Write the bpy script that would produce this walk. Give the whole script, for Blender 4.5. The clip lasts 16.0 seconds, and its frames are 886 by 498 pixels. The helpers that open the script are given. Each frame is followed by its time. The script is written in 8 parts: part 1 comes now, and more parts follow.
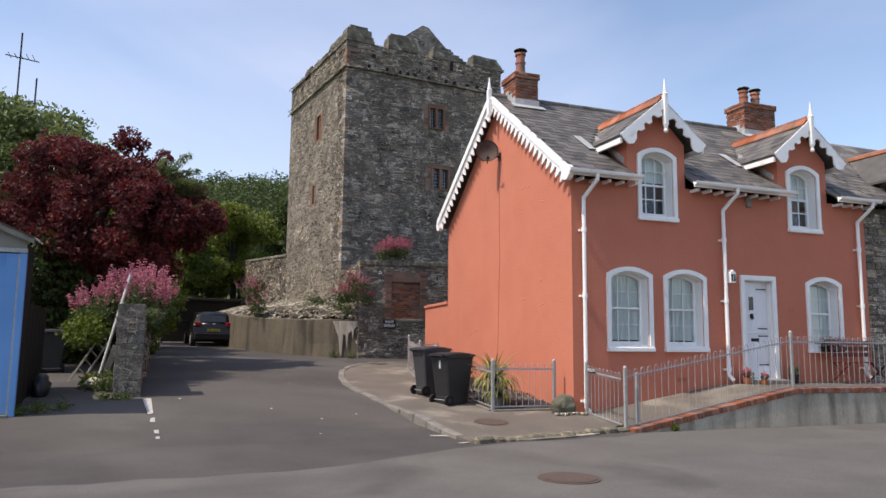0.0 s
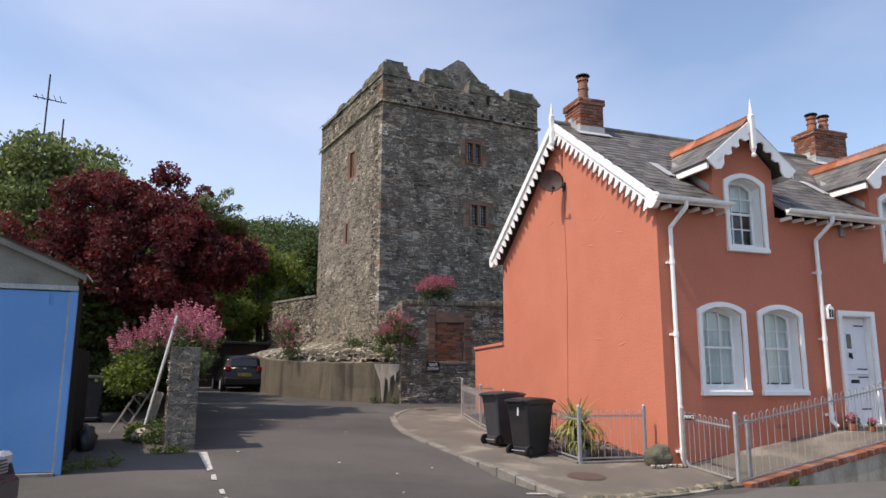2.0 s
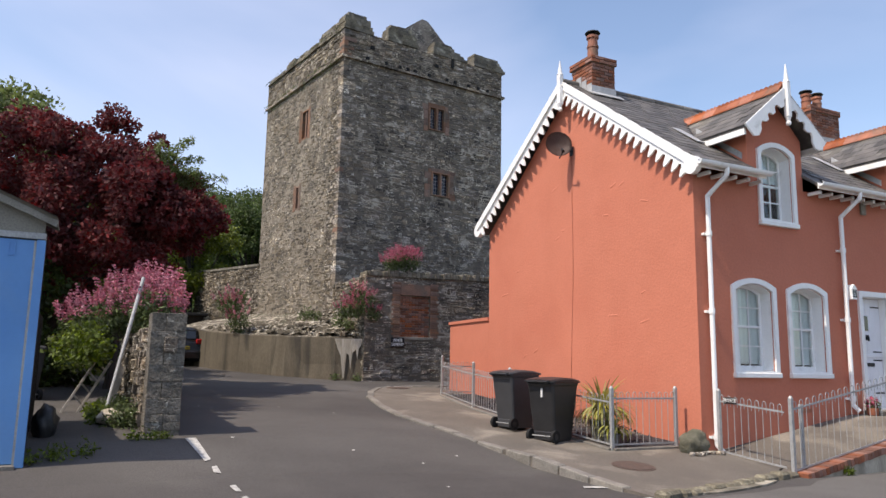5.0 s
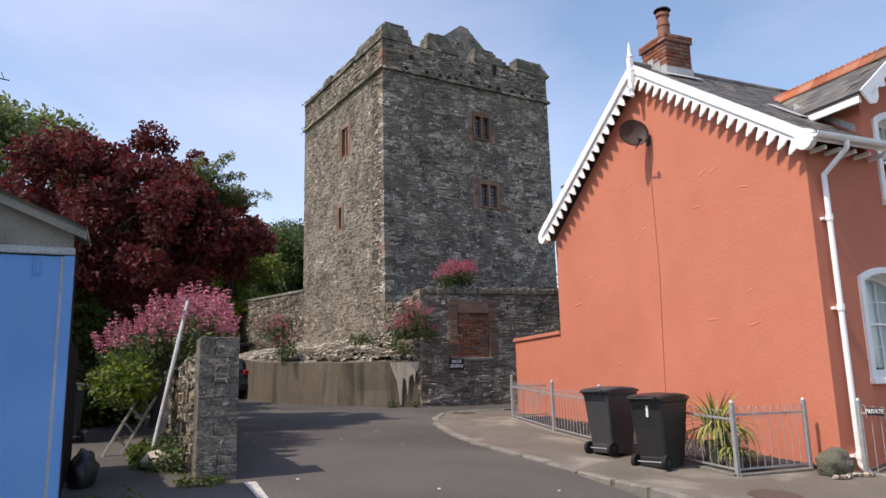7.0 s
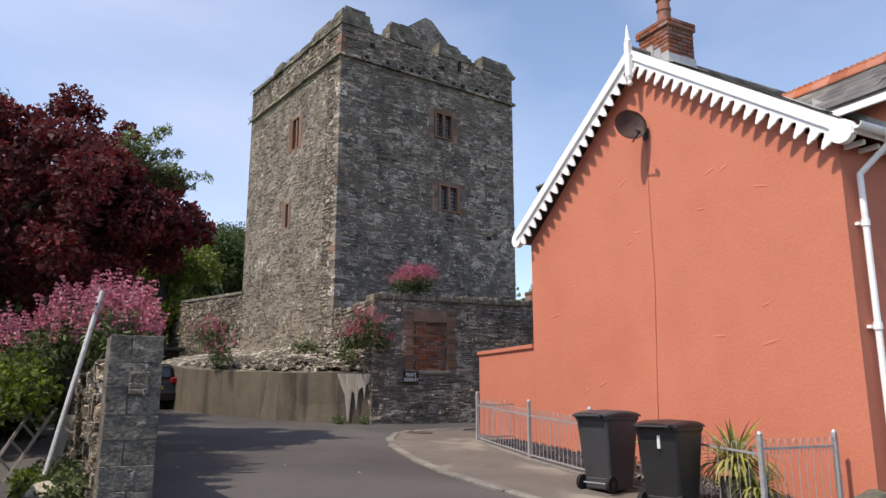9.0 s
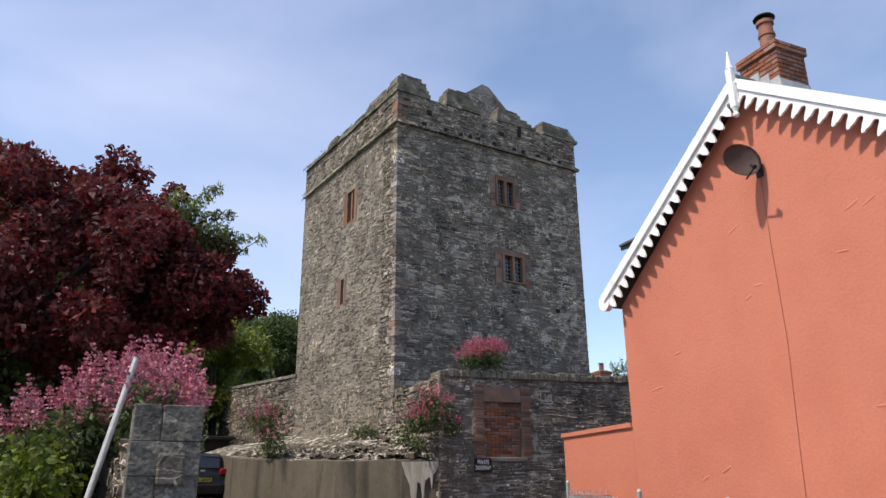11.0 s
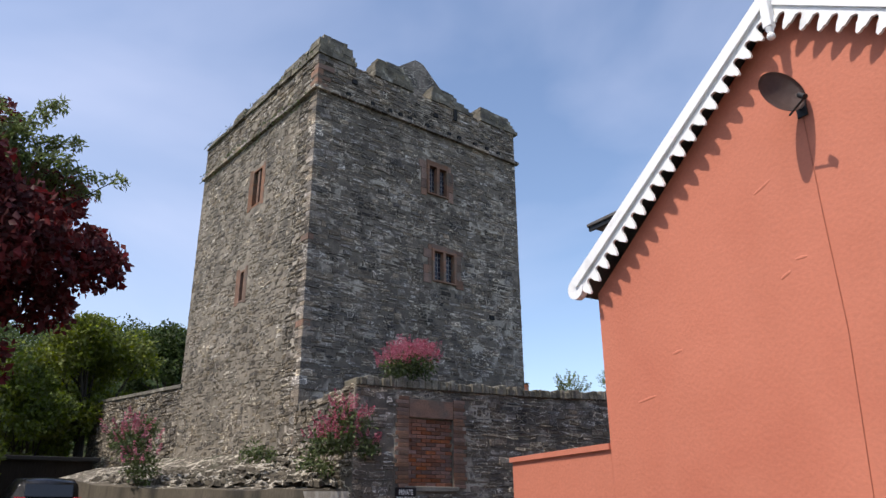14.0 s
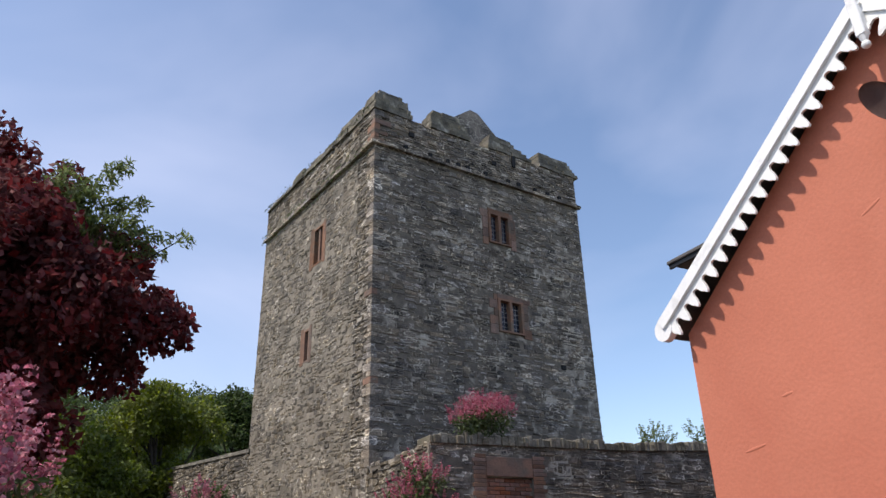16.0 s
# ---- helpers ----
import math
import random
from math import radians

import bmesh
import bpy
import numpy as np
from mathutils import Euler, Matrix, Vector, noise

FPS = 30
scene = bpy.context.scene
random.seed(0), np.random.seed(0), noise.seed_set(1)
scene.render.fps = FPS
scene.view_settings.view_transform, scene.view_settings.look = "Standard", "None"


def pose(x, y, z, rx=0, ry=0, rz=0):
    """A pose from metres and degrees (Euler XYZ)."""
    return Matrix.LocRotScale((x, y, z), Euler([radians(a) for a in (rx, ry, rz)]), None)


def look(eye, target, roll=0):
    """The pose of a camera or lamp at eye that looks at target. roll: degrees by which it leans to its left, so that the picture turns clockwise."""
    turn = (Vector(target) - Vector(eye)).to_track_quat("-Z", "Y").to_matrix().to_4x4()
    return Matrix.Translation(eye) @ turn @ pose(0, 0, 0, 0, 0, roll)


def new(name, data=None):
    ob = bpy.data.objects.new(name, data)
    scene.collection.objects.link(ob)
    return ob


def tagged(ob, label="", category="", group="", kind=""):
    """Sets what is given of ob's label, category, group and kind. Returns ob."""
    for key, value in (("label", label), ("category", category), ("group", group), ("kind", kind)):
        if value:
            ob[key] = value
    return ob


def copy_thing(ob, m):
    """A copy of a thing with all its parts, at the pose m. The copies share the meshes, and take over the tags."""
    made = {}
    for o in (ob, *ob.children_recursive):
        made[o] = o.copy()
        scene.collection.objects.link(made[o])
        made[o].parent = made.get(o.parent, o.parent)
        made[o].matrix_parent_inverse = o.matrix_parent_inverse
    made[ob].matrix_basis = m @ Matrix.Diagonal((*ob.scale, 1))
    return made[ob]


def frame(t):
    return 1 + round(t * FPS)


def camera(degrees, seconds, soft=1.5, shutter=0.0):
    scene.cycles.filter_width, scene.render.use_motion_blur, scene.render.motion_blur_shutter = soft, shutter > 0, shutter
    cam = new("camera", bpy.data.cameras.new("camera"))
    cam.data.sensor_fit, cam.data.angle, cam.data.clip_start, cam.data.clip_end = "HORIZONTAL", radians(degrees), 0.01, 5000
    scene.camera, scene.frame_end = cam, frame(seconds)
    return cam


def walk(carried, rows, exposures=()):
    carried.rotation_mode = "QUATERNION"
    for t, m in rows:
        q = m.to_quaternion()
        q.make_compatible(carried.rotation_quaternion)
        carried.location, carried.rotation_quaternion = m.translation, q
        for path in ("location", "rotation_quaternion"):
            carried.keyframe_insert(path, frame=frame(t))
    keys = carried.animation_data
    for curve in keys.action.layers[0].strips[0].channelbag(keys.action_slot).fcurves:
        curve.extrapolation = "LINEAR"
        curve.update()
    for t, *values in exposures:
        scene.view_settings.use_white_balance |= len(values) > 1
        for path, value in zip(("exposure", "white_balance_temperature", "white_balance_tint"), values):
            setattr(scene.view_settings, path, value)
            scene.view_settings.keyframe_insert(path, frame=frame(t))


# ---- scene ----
cam = camera(62.6, 16.0)
PATH = [
    (0, (-7.346, -12.425, 1.198), (-6.652, -10.567, 1.454), 0.6),
    (0.5, (-7.419, -12.091, 1.254), (-6.572, -10.302, 1.539), 0.3),
    (1, (-7.673, -11.752, 1.218), (-6.775, -9.996, 1.546), 0.0),
    (1.5, (-7.906, -11.33, 1.309), (-7.003, -9.599, 1.741), -0.1),
    (2, (-8.071, -10.953, 1.224), (-7.409, -9.102, 1.593), 0.2),
    (2.5, (-8.33, -10.586, 1.259), (-7.467, -8.8, 1.518), 0.6),
    (3, (-8.53, -10.195, 1.255), (-7.744, -8.377, 1.534), 0.1),
    (3.2, (-8.553, -10.068, 1.268), (-7.757, -8.257, 1.558), -0.1),
    (5.3, (-9.135, -8.642, 1.209), (-8.25, -6.875, 1.518), 1.1),
    (5.5, (-9.094, -8.51, 1.24), (-8.24, -6.722, 1.511), 0.3),
    (6, (-9.226, -8.175, 1.123), (-8.388, -6.383, 1.416), -1.5),
    (6.5, (-9.132, -7.686, 1.186), (-8.307, -5.895, 1.523), -1.2),
    (7, (-9.015, -7.253, 1.179), (-8.225, -5.454, 1.552), -1.5),
    (7.5, (-9.008, -6.787, 1.199), (-8.161, -5.016, 1.579), -0.8),
    (8, (-8.871, -6.344, 1.226), (-8.052, -4.567, 1.64), -0.8),
    (8.5, (-8.784, -5.853, 1.253), (-7.885, -4.102, 1.604), -0.6),
    (9, (-8.698, -5.407, 1.262), (-7.766, -3.684, 1.667), 0.0),
    (9.5, (-8.548, -4.962, 1.231), (-7.728, -3.188, 1.656), -0.7),
    (9.7, (-8.506, -4.704, 1.24), (-7.704, -2.944, 1.75), -1.1),
    (11.8, (-8.085, -2.915, 1.256), (-7.294, -1.193, 1.898), -0.1),
    (12, (-7.874, -2.629, 1.269), (-7.059, -0.883, 1.808), -0.8),
    (12.5, (-7.729, -2.074, 1.321), (-6.903, -0.355, 1.921), -0.5),
    (13, (-7.508, -1.589, 1.366), (-6.745, 0.172, 1.929), -0.3),
    (13.5, (-7.338, -1.058, 1.36), (-6.462, 0.627, 1.989), 0.2),
    (14, (-7.183, -0.58, 1.448), (-6.196, 1.015, 2.14), -0.4),
    (14.5, (-7.176, -0.215, 1.56), (-6.268, 1.384, 2.346), -1.1),
    (15, (-7.141, -0.029, 1.56), (-6.297, 1.592, 2.372), -0.7),
    (15.5, (-7.14, -0.016, 1.546), (-6.32, 1.596, 2.399), -1.4),
    (16, (-7.13, -0.031, 1.526), (-6.302, 1.588, 2.359), -1.5),
]
walk(cam, [(t, look(eye, target, roll)) for t, eye, target, roll in PATH], [(0, 0.6, 7250, 15), (3.2, 0.62, 7250, 15), (6.5, 0.68, 7200, 15), (9.5, 0.63, 7100, 15), (12.5, 0.64, 6950, 14), (14.5, 0.53, 6850, 14), (16, 0.52, 6850, 14)])

# ---- world and sun ----
SUN_AZ, SUN_EL = radians(-96), radians(56)     # the sun stands over -x and only grazes the facade
sun_from = Vector((math.sin(SUN_AZ) * math.cos(SUN_EL), math.cos(SUN_AZ) * math.cos(SUN_EL), math.sin(SUN_EL)))
world = bpy.data.worlds.new("sky")
scene.world = world
world.use_nodes = True
wn = world.node_tree.nodes
wl = world.node_tree.links
wn.clear()
w_out = wn.new("ShaderNodeOutputWorld")
w_bg = wn.new("ShaderNodeBackground")
w_sky = wn.new("ShaderNodeTexSky")
w_sky.sky_type = "NISHITA"
w_sky.sun_disc = False
w_sky.sun_elevation = SUN_EL
w_sky.sun_rotation = SUN_AZ
w_sky.air_density, w_sky.dust_density, w_sky.ozone_density = 1.0, 0.8, 2.5
w_bg.inputs["Strength"].default_value = 0.15
# thin cirrus
w_tc = wn.new("ShaderNodeTexCoord")
w_map = wn.new("ShaderNodeMapping")
w_map.inputs["Scale"].default_value = (1.5, 1.2, 2.6)
w_map.inputs["Rotation"].default_value = (0.3, 0.5, 0.4)
w_noise = wn.new("ShaderNodeTexNoise")
w_noise.inputs["Scale"].default_value = 1.25
w_noise.inputs["Detail"].default_value = 5
w_noise.inputs["Roughness"].default_value = 0.45
w_noise.inputs["Distortion"].default_value = 0.5
w_ramp = wn.new("ShaderNodeValToRGB")
w_ramp.color_ramp.elements[0].position = 0.40
w_ramp.color_ramp.elements[0].color = (0, 0, 0, 1)
w_ramp.color_ramp.elements[1].position = 0.85
w_ramp.color_ramp.elements[1].color = (0.52, 0.52, 0.52, 1)
w_mix = wn.new("ShaderNodeMix")
w_mix.data_type = "RGBA"
w_mix.inputs[7].default_value = (4.3, 4.7, 6.1, 1)
wl.new(w_tc.outputs["Generated"], w_map.inputs["Vector"])
wl.new(w_map.outputs["Vector"], w_noise.inputs["Vector"])
wl.new(w_noise.outputs["Fac"], w_ramp.inputs["Fac"])
wl.new(w_ramp.outputs["Color"], w_mix.inputs[0])
wl.new(w_sky.outputs["Color"], w_mix.inputs[6])
wl.new(w_mix.outputs[2], w_bg.inputs["Color"])
wl.new(w_bg.outputs["Background"], w_out.inputs["Surface"])

sun_data = bpy.data.lights.new("sun", "SUN")
sun_data.energy = 2.85
sun_data.angle = radians(0.5)
sun_data.color = (1.0, 0.95, 0.87)
sun = new("sun", sun_data)
sun.matrix_world = look(sun_from * 60, (0, 0, 0))


# ---- materials ----
def material(name, base, other=None, rough=0.8, metal=0.0, scale=6.0, fine=60.0, bump=0.3, amount=0.5, spread=0.0,
             stain=None, stain_scale=0.7, stain_at=(0.5, 0.7), specular=0.4, island=0.0, stretch=(1, 1, 1), relief=0.01,
             grain=0.18, patch=0.0, patch_scale=0.45, vein=None, vein_scale=5.0, vein_width=0.06, vein_stretch=(1, 1, 1)):
    """Two-scale procedural surface: base and other mixed by noise, fine grain in the bump, stains of a shape of their own."""
    m = bpy.data.materials.new(name)
    m.use_nodes = True
    n, k = m.node_tree.nodes, m.node_tree.links
    b = n["Principled BSDF"]
    b.inputs["Roughness"].default_value = rough
    b.inputs["Metallic"].default_value = metal
    b.inputs["Specular IOR Level"].default_value = specular
    tc = n.new("ShaderNodeTexCoord")
    mp = n.new("ShaderNodeMapping")
    mp.inputs["Scale"].default_value = stretch
    k.new(tc.outputs["Object"], mp.inputs["Vector"])
    n1 = n.new("ShaderNodeTexNoise")
    n1.inputs["Scale"].default_value = scale
    n1.inputs["Detail"].default_value = 6
    n1.inputs["Roughness"].default_value = 0.62
    k.new(mp.outputs["Vector"], n1.inputs["Vector"])
    r1 = n.new("ShaderNodeMapRange")
    r1.inputs["From Min"].default_value, r1.inputs["From Max"].default_value = 0.32, 0.68
    k.new(n1.outputs["Fac"], r1.inputs["Value"])
    if other is None:
        other = tuple(c * (1 - 0.35 * amount) for c in base)
    mix = n.new("ShaderNodeMix")
    mix.data_type = "RGBA"
    mix.inputs[6].default_value = (*base, 1)
    mix.inputs[7].default_value = (*other, 1)
    k.new(r1.outputs["Result"], mix.inputs[0])
    colour = mix.outputs[2]
    if stain:
        n3 = n.new("ShaderNodeTexNoise")
        n3.inputs["Scale"].default_value = stain_scale
        n3.inputs["Detail"].default_value = 8
        n3.inputs["Distortion"].default_value = 0.6
        k.new(mp.outputs["Vector"], n3.inputs["Vector"])
        r3 = n.new("ShaderNodeMapRange")
        r3.inputs["From Min"].default_value, r3.inputs["From Max"].default_value = stain_at
        k.new(n3.outputs["Fac"], r3.inputs["Value"])
        mx = n.new("ShaderNodeMix")
        mx.data_type = "RGBA"
        mx.inputs[7].default_value = (*stain, 1)
        k.new(r3.outputs["Result"], mx.inputs[0])
        k.new(colour, mx.inputs[6])
        colour = mx.outputs[2]
    if vein:
        vm = n.new("ShaderNodeMapping")
        vm.inputs["Scale"].default_value = vein_stretch
        k.new(tc.outputs["Object"], vm.inputs["Vector"])
        warp = n.new("ShaderNodeVectorMath")
        warp.operation = "MULTIPLY_ADD"
        warp.inputs[1].default_value = (0.25, 0.25, 0.25)
        k.new(n1.outputs["Color"], warp.inputs[0])
        k.new(vm.outputs["Vector"], warp.inputs[2])
        vo = n.new("ShaderNodeTexVoronoi")
        vo.feature = "DISTANCE_TO_EDGE"
        vo.inputs["Scale"].default_value = vein_scale
        k.new(warp.outputs[0], vo.inputs["Vector"])
        broken = n.new("ShaderNodeTexNoise")
        broken.inputs["Scale"].default_value = 1.7
        broken.inputs["Detail"].default_value = 6
        k.new(tc.outputs["Object"], broken.inputs["Vector"])
        wide = n.new("ShaderNodeMapRange")
        wide.inputs["From Min"].default_value, wide.inputs["From Max"].default_value = 0.38, 0.66
        wide.inputs["To Min"].default_value, wide.inputs["To Max"].default_value = 0.0, vein_width
        k.new(broken.outputs["Fac"], wide.inputs["Value"])
        less = n.new("ShaderNodeMath")
        less.operation = "LESS_THAN"
        k.new(vo.outputs["Distance"], less.inputs[0])
        k.new(wide.outputs["Result"], less.inputs[1])
        mv = n.new("ShaderNodeMix")
        mv.data_type = "RGBA"
        mv.inputs[7].default_value = (*vein, 1)
        k.new(less.outputs[0], mv.inputs[0])
        k.new(colour, mv.inputs[6])
        colour = mv.outputs[2]
    if patch:
        n4 = n.new("ShaderNodeTexNoise")
        n4.inputs["Scale"].default_value = patch_scale
        n4.inputs["Detail"].default_value = 5
        n4.inputs["Roughness"].default_value = 0.65
        k.new(tc.outputs["Object"], n4.inputs["Vector"])
        r4 = n.new("ShaderNodeMapRange")
        r4.inputs["From Min"].default_value, r4.inputs["From Max"].default_value = 0.3, 0.7
        r4.inputs["To Min"].default_value, r4.inputs["To Max"].default_value = 1 - patch, 1 + patch
        k.new(n4.outputs["Fac"], r4.inputs["Value"])
        h4 = n.new("ShaderNodeHueSaturation")
        k.new(r4.outputs["Result"], h4.inputs["Value"])
        k.new(colour, h4.inputs["Color"])
        colour = h4.outputs["Color"]
    if spread or island:
        if island:
            src = n.new("ShaderNodeNewGeometry").outputs["Random Per Island"]
        else:
            src = n.new("ShaderNodeObjectInfo").outputs["Random"]
        amt = island or spread
        hsv = n.new("ShaderNodeHueSaturation")
        rv = n.new("ShaderNodeMapRange")
        rv.inputs["To Min"].default_value, rv.inputs["To Max"].default_value = 1 - amt, 1 + amt
        k.new(src, rv.inputs["Value"])
        k.new(rv.outputs["Result"], hsv.inputs["Value"])
        mu = n.new("ShaderNodeMath")
        mu.operation = "MULTIPLY"
        mu.inputs[1].default_value = 7.31
        fr = n.new("ShaderNodeMath")
        fr.operation = "FRACT"
        rs = n.new("ShaderNodeMapRange")
        rs.inputs["To Min"].default_value, rs.inputs["To Max"].default_value = 1 - amt * 0.7, 1 + amt * 0.7
        k.new(src, mu.inputs[0])
        k.new(mu.outputs[0], fr.inputs[0])
        k.new(fr.outputs[0], rs.inputs["Value"])
        k.new(rs.outputs["Result"], hsv.inputs["Saturation"])
        k.new(colour, hsv.inputs["Color"])
        colour = hsv.outputs["Color"]
    n2 = n.new("ShaderNodeTexNoise")
    n2.inputs["Scale"].default_value = fine
    n2.inputs["Detail"].default_value = 5
    k.new(mp.outputs["Vector"], n2.inputs["Vector"])
    if grain:
        rg_ = n.new("ShaderNodeMapRange")
        rg_.inputs["From Min"].default_value, rg_.inputs["From Max"].default_value = 0.3, 0.7
        rg_.inputs["To Min"].default_value, rg_.inputs["To Max"].default_value = 1 - grain, 1 + grain
        k.new(n2.outputs["Fac"], rg_.inputs["Value"])
        hg = n.new("ShaderNodeHueSaturation")
        k.new(rg_.outputs["Result"], hg.inputs["Value"])
        k.new(colour, hg.inputs["Color"])
        colour = hg.outputs["Color"]
    k.new(colour, b.inputs["Base Color"])
    add = n.new("ShaderNodeMath")
    add.operation = "MULTIPLY_ADD"
    add.inputs[1].default_value = 1.6
    k.new(n1.outputs["Fac"], add.inputs[0])
    k.new(n2.outputs["Fac"], add.inputs[2])
    bp = n.new("ShaderNodeBump")
    bp.inputs["Strength"].default_value = bump
    bp.inputs["Distance"].default_value = relief
    k.new(add.outputs[0], bp.inputs["Height"])
    k.new(bp.outputs["Normal"], b.inputs["Normal"])
    rr = n.new("ShaderNodeMapRange")
    rr.inputs["To Min"].default_value, rr.inputs["To Max"].default_value = max(rough - 0.12, 0.02), min(rough + 0.1, 1)
    k.new(n2.outputs["Fac"], rr.inputs["Value"])
    k.new(rr.outputs["Result"], b.inputs["Roughness"])
    return m


def leafy(name, base, other, rough=0.6, through_light=0.25):
    m = material(name, base, other, rough=rough, scale=1.3, fine=25, bump=0.1, island=0.35, specular=0.25)
    n, k = m.node_tree.nodes, m.node_tree.links
    b = n["Principled BSDF"]
    t = n.new("ShaderNodeBsdfTranslucent")
    mixer = n.new("ShaderNodeMixShader")
    mixer.inputs[0].default_value = through_light
    k.new(b.inputs["Base Color"].links[0].from_socket, t.inputs["Color"])
    k.new(b.outputs["BSDF"], mixer.inputs[1])
    k.new(t.outputs["BSDF"], mixer.inputs[2])
    k.new(mixer.outputs[0], n["Material Output"].inputs["Surface"])
    return m


M_ORANGE = material("orange_render", (0.548, 0.184, 0.114), (0.518, 0.170, 0.103), rough=0.85, scale=1.6, fine=22, bump=0.35, stain=(0.50, 0.155, 0.094), stain_scale=0.7, stain_at=(0.5, 0.8), relief=0.015, grain=0.05, patch=0.05)
M_WHITE = material("white_gloss_paint", (0.87, 0.87, 0.85), (0.83, 0.83, 0.81), rough=0.4, scale=3, fine=30, bump=0.08, stain=(0.6, 0.59, 0.55), stain_scale=2.5, stain_at=(0.62, 0.82), grain=0.03)
M_SLATE = material("roof_slate", (0.125, 0.115, 0.105), (0.08, 0.076, 0.072), rough=0.62, scale=3.5, fine=35, bump=0.4, spread=0.4, stain=(0.23, 0.215, 0.18), stain_scale=1.6, stain_at=(0.52, 0.78))
M_SLATE_J = material("roof_slate_far", (0.125, 0.115, 0.105), (0.08, 0.076, 0.072), rough=0.62, scale=3.5, fine=35, bump=0.4, island=0.4, stain=(0.23, 0.215, 0.18), stain_scale=1.6, stain_at=(0.52, 0.78))
M_LEAD = material("lead_flashing", (0.42, 0.43, 0.44), (0.33, 0.34, 0.35), rough=0.55, scale=5, fine=40, bump=0.25, stain=(0.6, 0.6, 0.58), stain_scale=2)
M_TERRA = material("terracotta", (0.40, 0.135, 0.065), (0.30, 0.10, 0.055), rough=0.75, scale=5, fine=50, bump=0.3, spread=0.2, stain=(0.16, 0.11, 0.075), stain_scale=2.2, stain_at=(0.52, 0.75))
M_BRICK = material("red_brick", (0.27, 0.115, 0.075), (0.185, 0.085, 0.06), rough=0.85, scale=9, fine=80, bump=0.4, spread=0.35, stain=(0.13, 0.09, 0.07), stain_scale=2.8, stain_at=(0.55, 0.8))
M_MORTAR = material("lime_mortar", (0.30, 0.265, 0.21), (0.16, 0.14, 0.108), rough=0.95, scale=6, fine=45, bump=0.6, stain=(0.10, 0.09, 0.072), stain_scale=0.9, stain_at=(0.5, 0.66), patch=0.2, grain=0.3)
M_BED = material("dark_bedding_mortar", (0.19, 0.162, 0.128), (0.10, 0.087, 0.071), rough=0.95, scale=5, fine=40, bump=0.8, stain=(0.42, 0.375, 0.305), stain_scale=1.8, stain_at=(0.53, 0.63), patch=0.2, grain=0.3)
M_STONE_J = material("rubble_stone", (0.265, 0.222, 0.175), (0.125, 0.106, 0.086), rough=0.92, scale=2.6, fine=30, bump=0.9, island=0.5, stain=(0.065, 0.058, 0.049), stain_scale=1.3, stain_at=(0.53, 0.68), relief=0.025, grain=0.42, patch=0.26, patch_scale=0.6, vein=(0.52, 0.47, 0.385), vein_scale=4.0, vein_width=0.06, vein_stretch=(1, 1, 2.8))
M_STONE = material("rubble_stone_piece", (0.265, 0.222, 0.175), (0.125, 0.106, 0.086), rough=0.92, scale=2.6, fine=30, bump=0.9, spread=0.5, stain=(0.065, 0.058, 0.049), stain_scale=1.3, stain_at=(0.53, 0.68), relief=0.025, grain=0.42, patch=0.26, patch_scale=0.6, vein=(0.52, 0.47, 0.385), vein_scale=4.0, vein_width=0.06, vein_stretch=(1, 1, 2.8))
M_STONE_L = material("lichened_stone", (0.150, 0.126, 0.094), (0.083, 0.069, 0.052), rough=0.92, scale=3, fine=30, bump=0.8, island=0.42, stain=(0.21, 0.183, 0.135), stain_scale=1.3, stain_at=(0.56, 0.75), relief=0.02, grain=0.42, patch=0.24, vein=(0.40, 0.36, 0.29), vein_scale=3.8, vein_width=0.07, vein_stretch=(1, 1, 2.0))
M_COPE = material("lichened_coping", (0.20, 0.182, 0.14), (0.095, 0.086, 0.068), rough=0.95, scale=4, fine=30, bump=0.8, island=0.4, stain=(0.36, 0.335, 0.26), stain_scale=2.6, stain_at=(0.57, 0.68), relief=0.02, grain=0.35)
M_SAND = material("red_sandstone", (0.255, 0.143, 0.096), (0.165, 0.102, 0.074), rough=0.9, scale=5, fine=40, bump=0.5, spread=0.3, stain=(0.14, 0.115, 0.09), stain_scale=2.2, stain_at=(0.5, 0.7), grain=0.3)
M_RENDER = material("weathered_cement_render", (0.125, 0.106, 0.077), (0.092, 0.078, 0.057), rough=0.95, scale=1.6, fine=35, bump=0.5, stain=(0.038, 0.034, 0.027), stain_scale=1.0, stain_at=(0.53, 0.68), stretch=(1.6, 1.6, 0.3), grain=0.22, patch=0.25)
M_CONCRETE = material("grey_concrete", (0.23, 0.213, 0.185), (0.15, 0.14, 0.122), rough=0.92, scale=4, fine=45, bump=0.4, spread=0.15, stain=(0.11, 0.105, 0.09), stain_scale=1.6, stain_at=(0.53, 0.72), grain=0.25)
M_STREET = material("worn_pale_street_tarmac", (0.125, 0.118, 0.108), (0.098, 0.092, 0.084), rough=0.9, scale=0.8, fine=55, bump=0.5, stain=(0.075, 0.07, 0.064), stain_scale=0.5, stain_at=(0.55, 0.72), relief=0.008, grain=0.26, patch=0.12, patch_scale=0.35)
M_INFILL = material("orange_infill_brick", (0.30, 0.13, 0.082), (0.20, 0.09, 0.06), rough=0.85, scale=9, fine=70, bump=0.4, spread=0.45, stain=(0.13, 0.09, 0.07), stain_scale=3, stain_at=(0.54, 0.72), grain=0.3)
M_GREYP = material("dark_grey_bin_plastic", (0.042, 0.043, 0.046), (0.052, 0.053, 0.056), rough=0.5, scale=4, fine=70, bump=0.12)
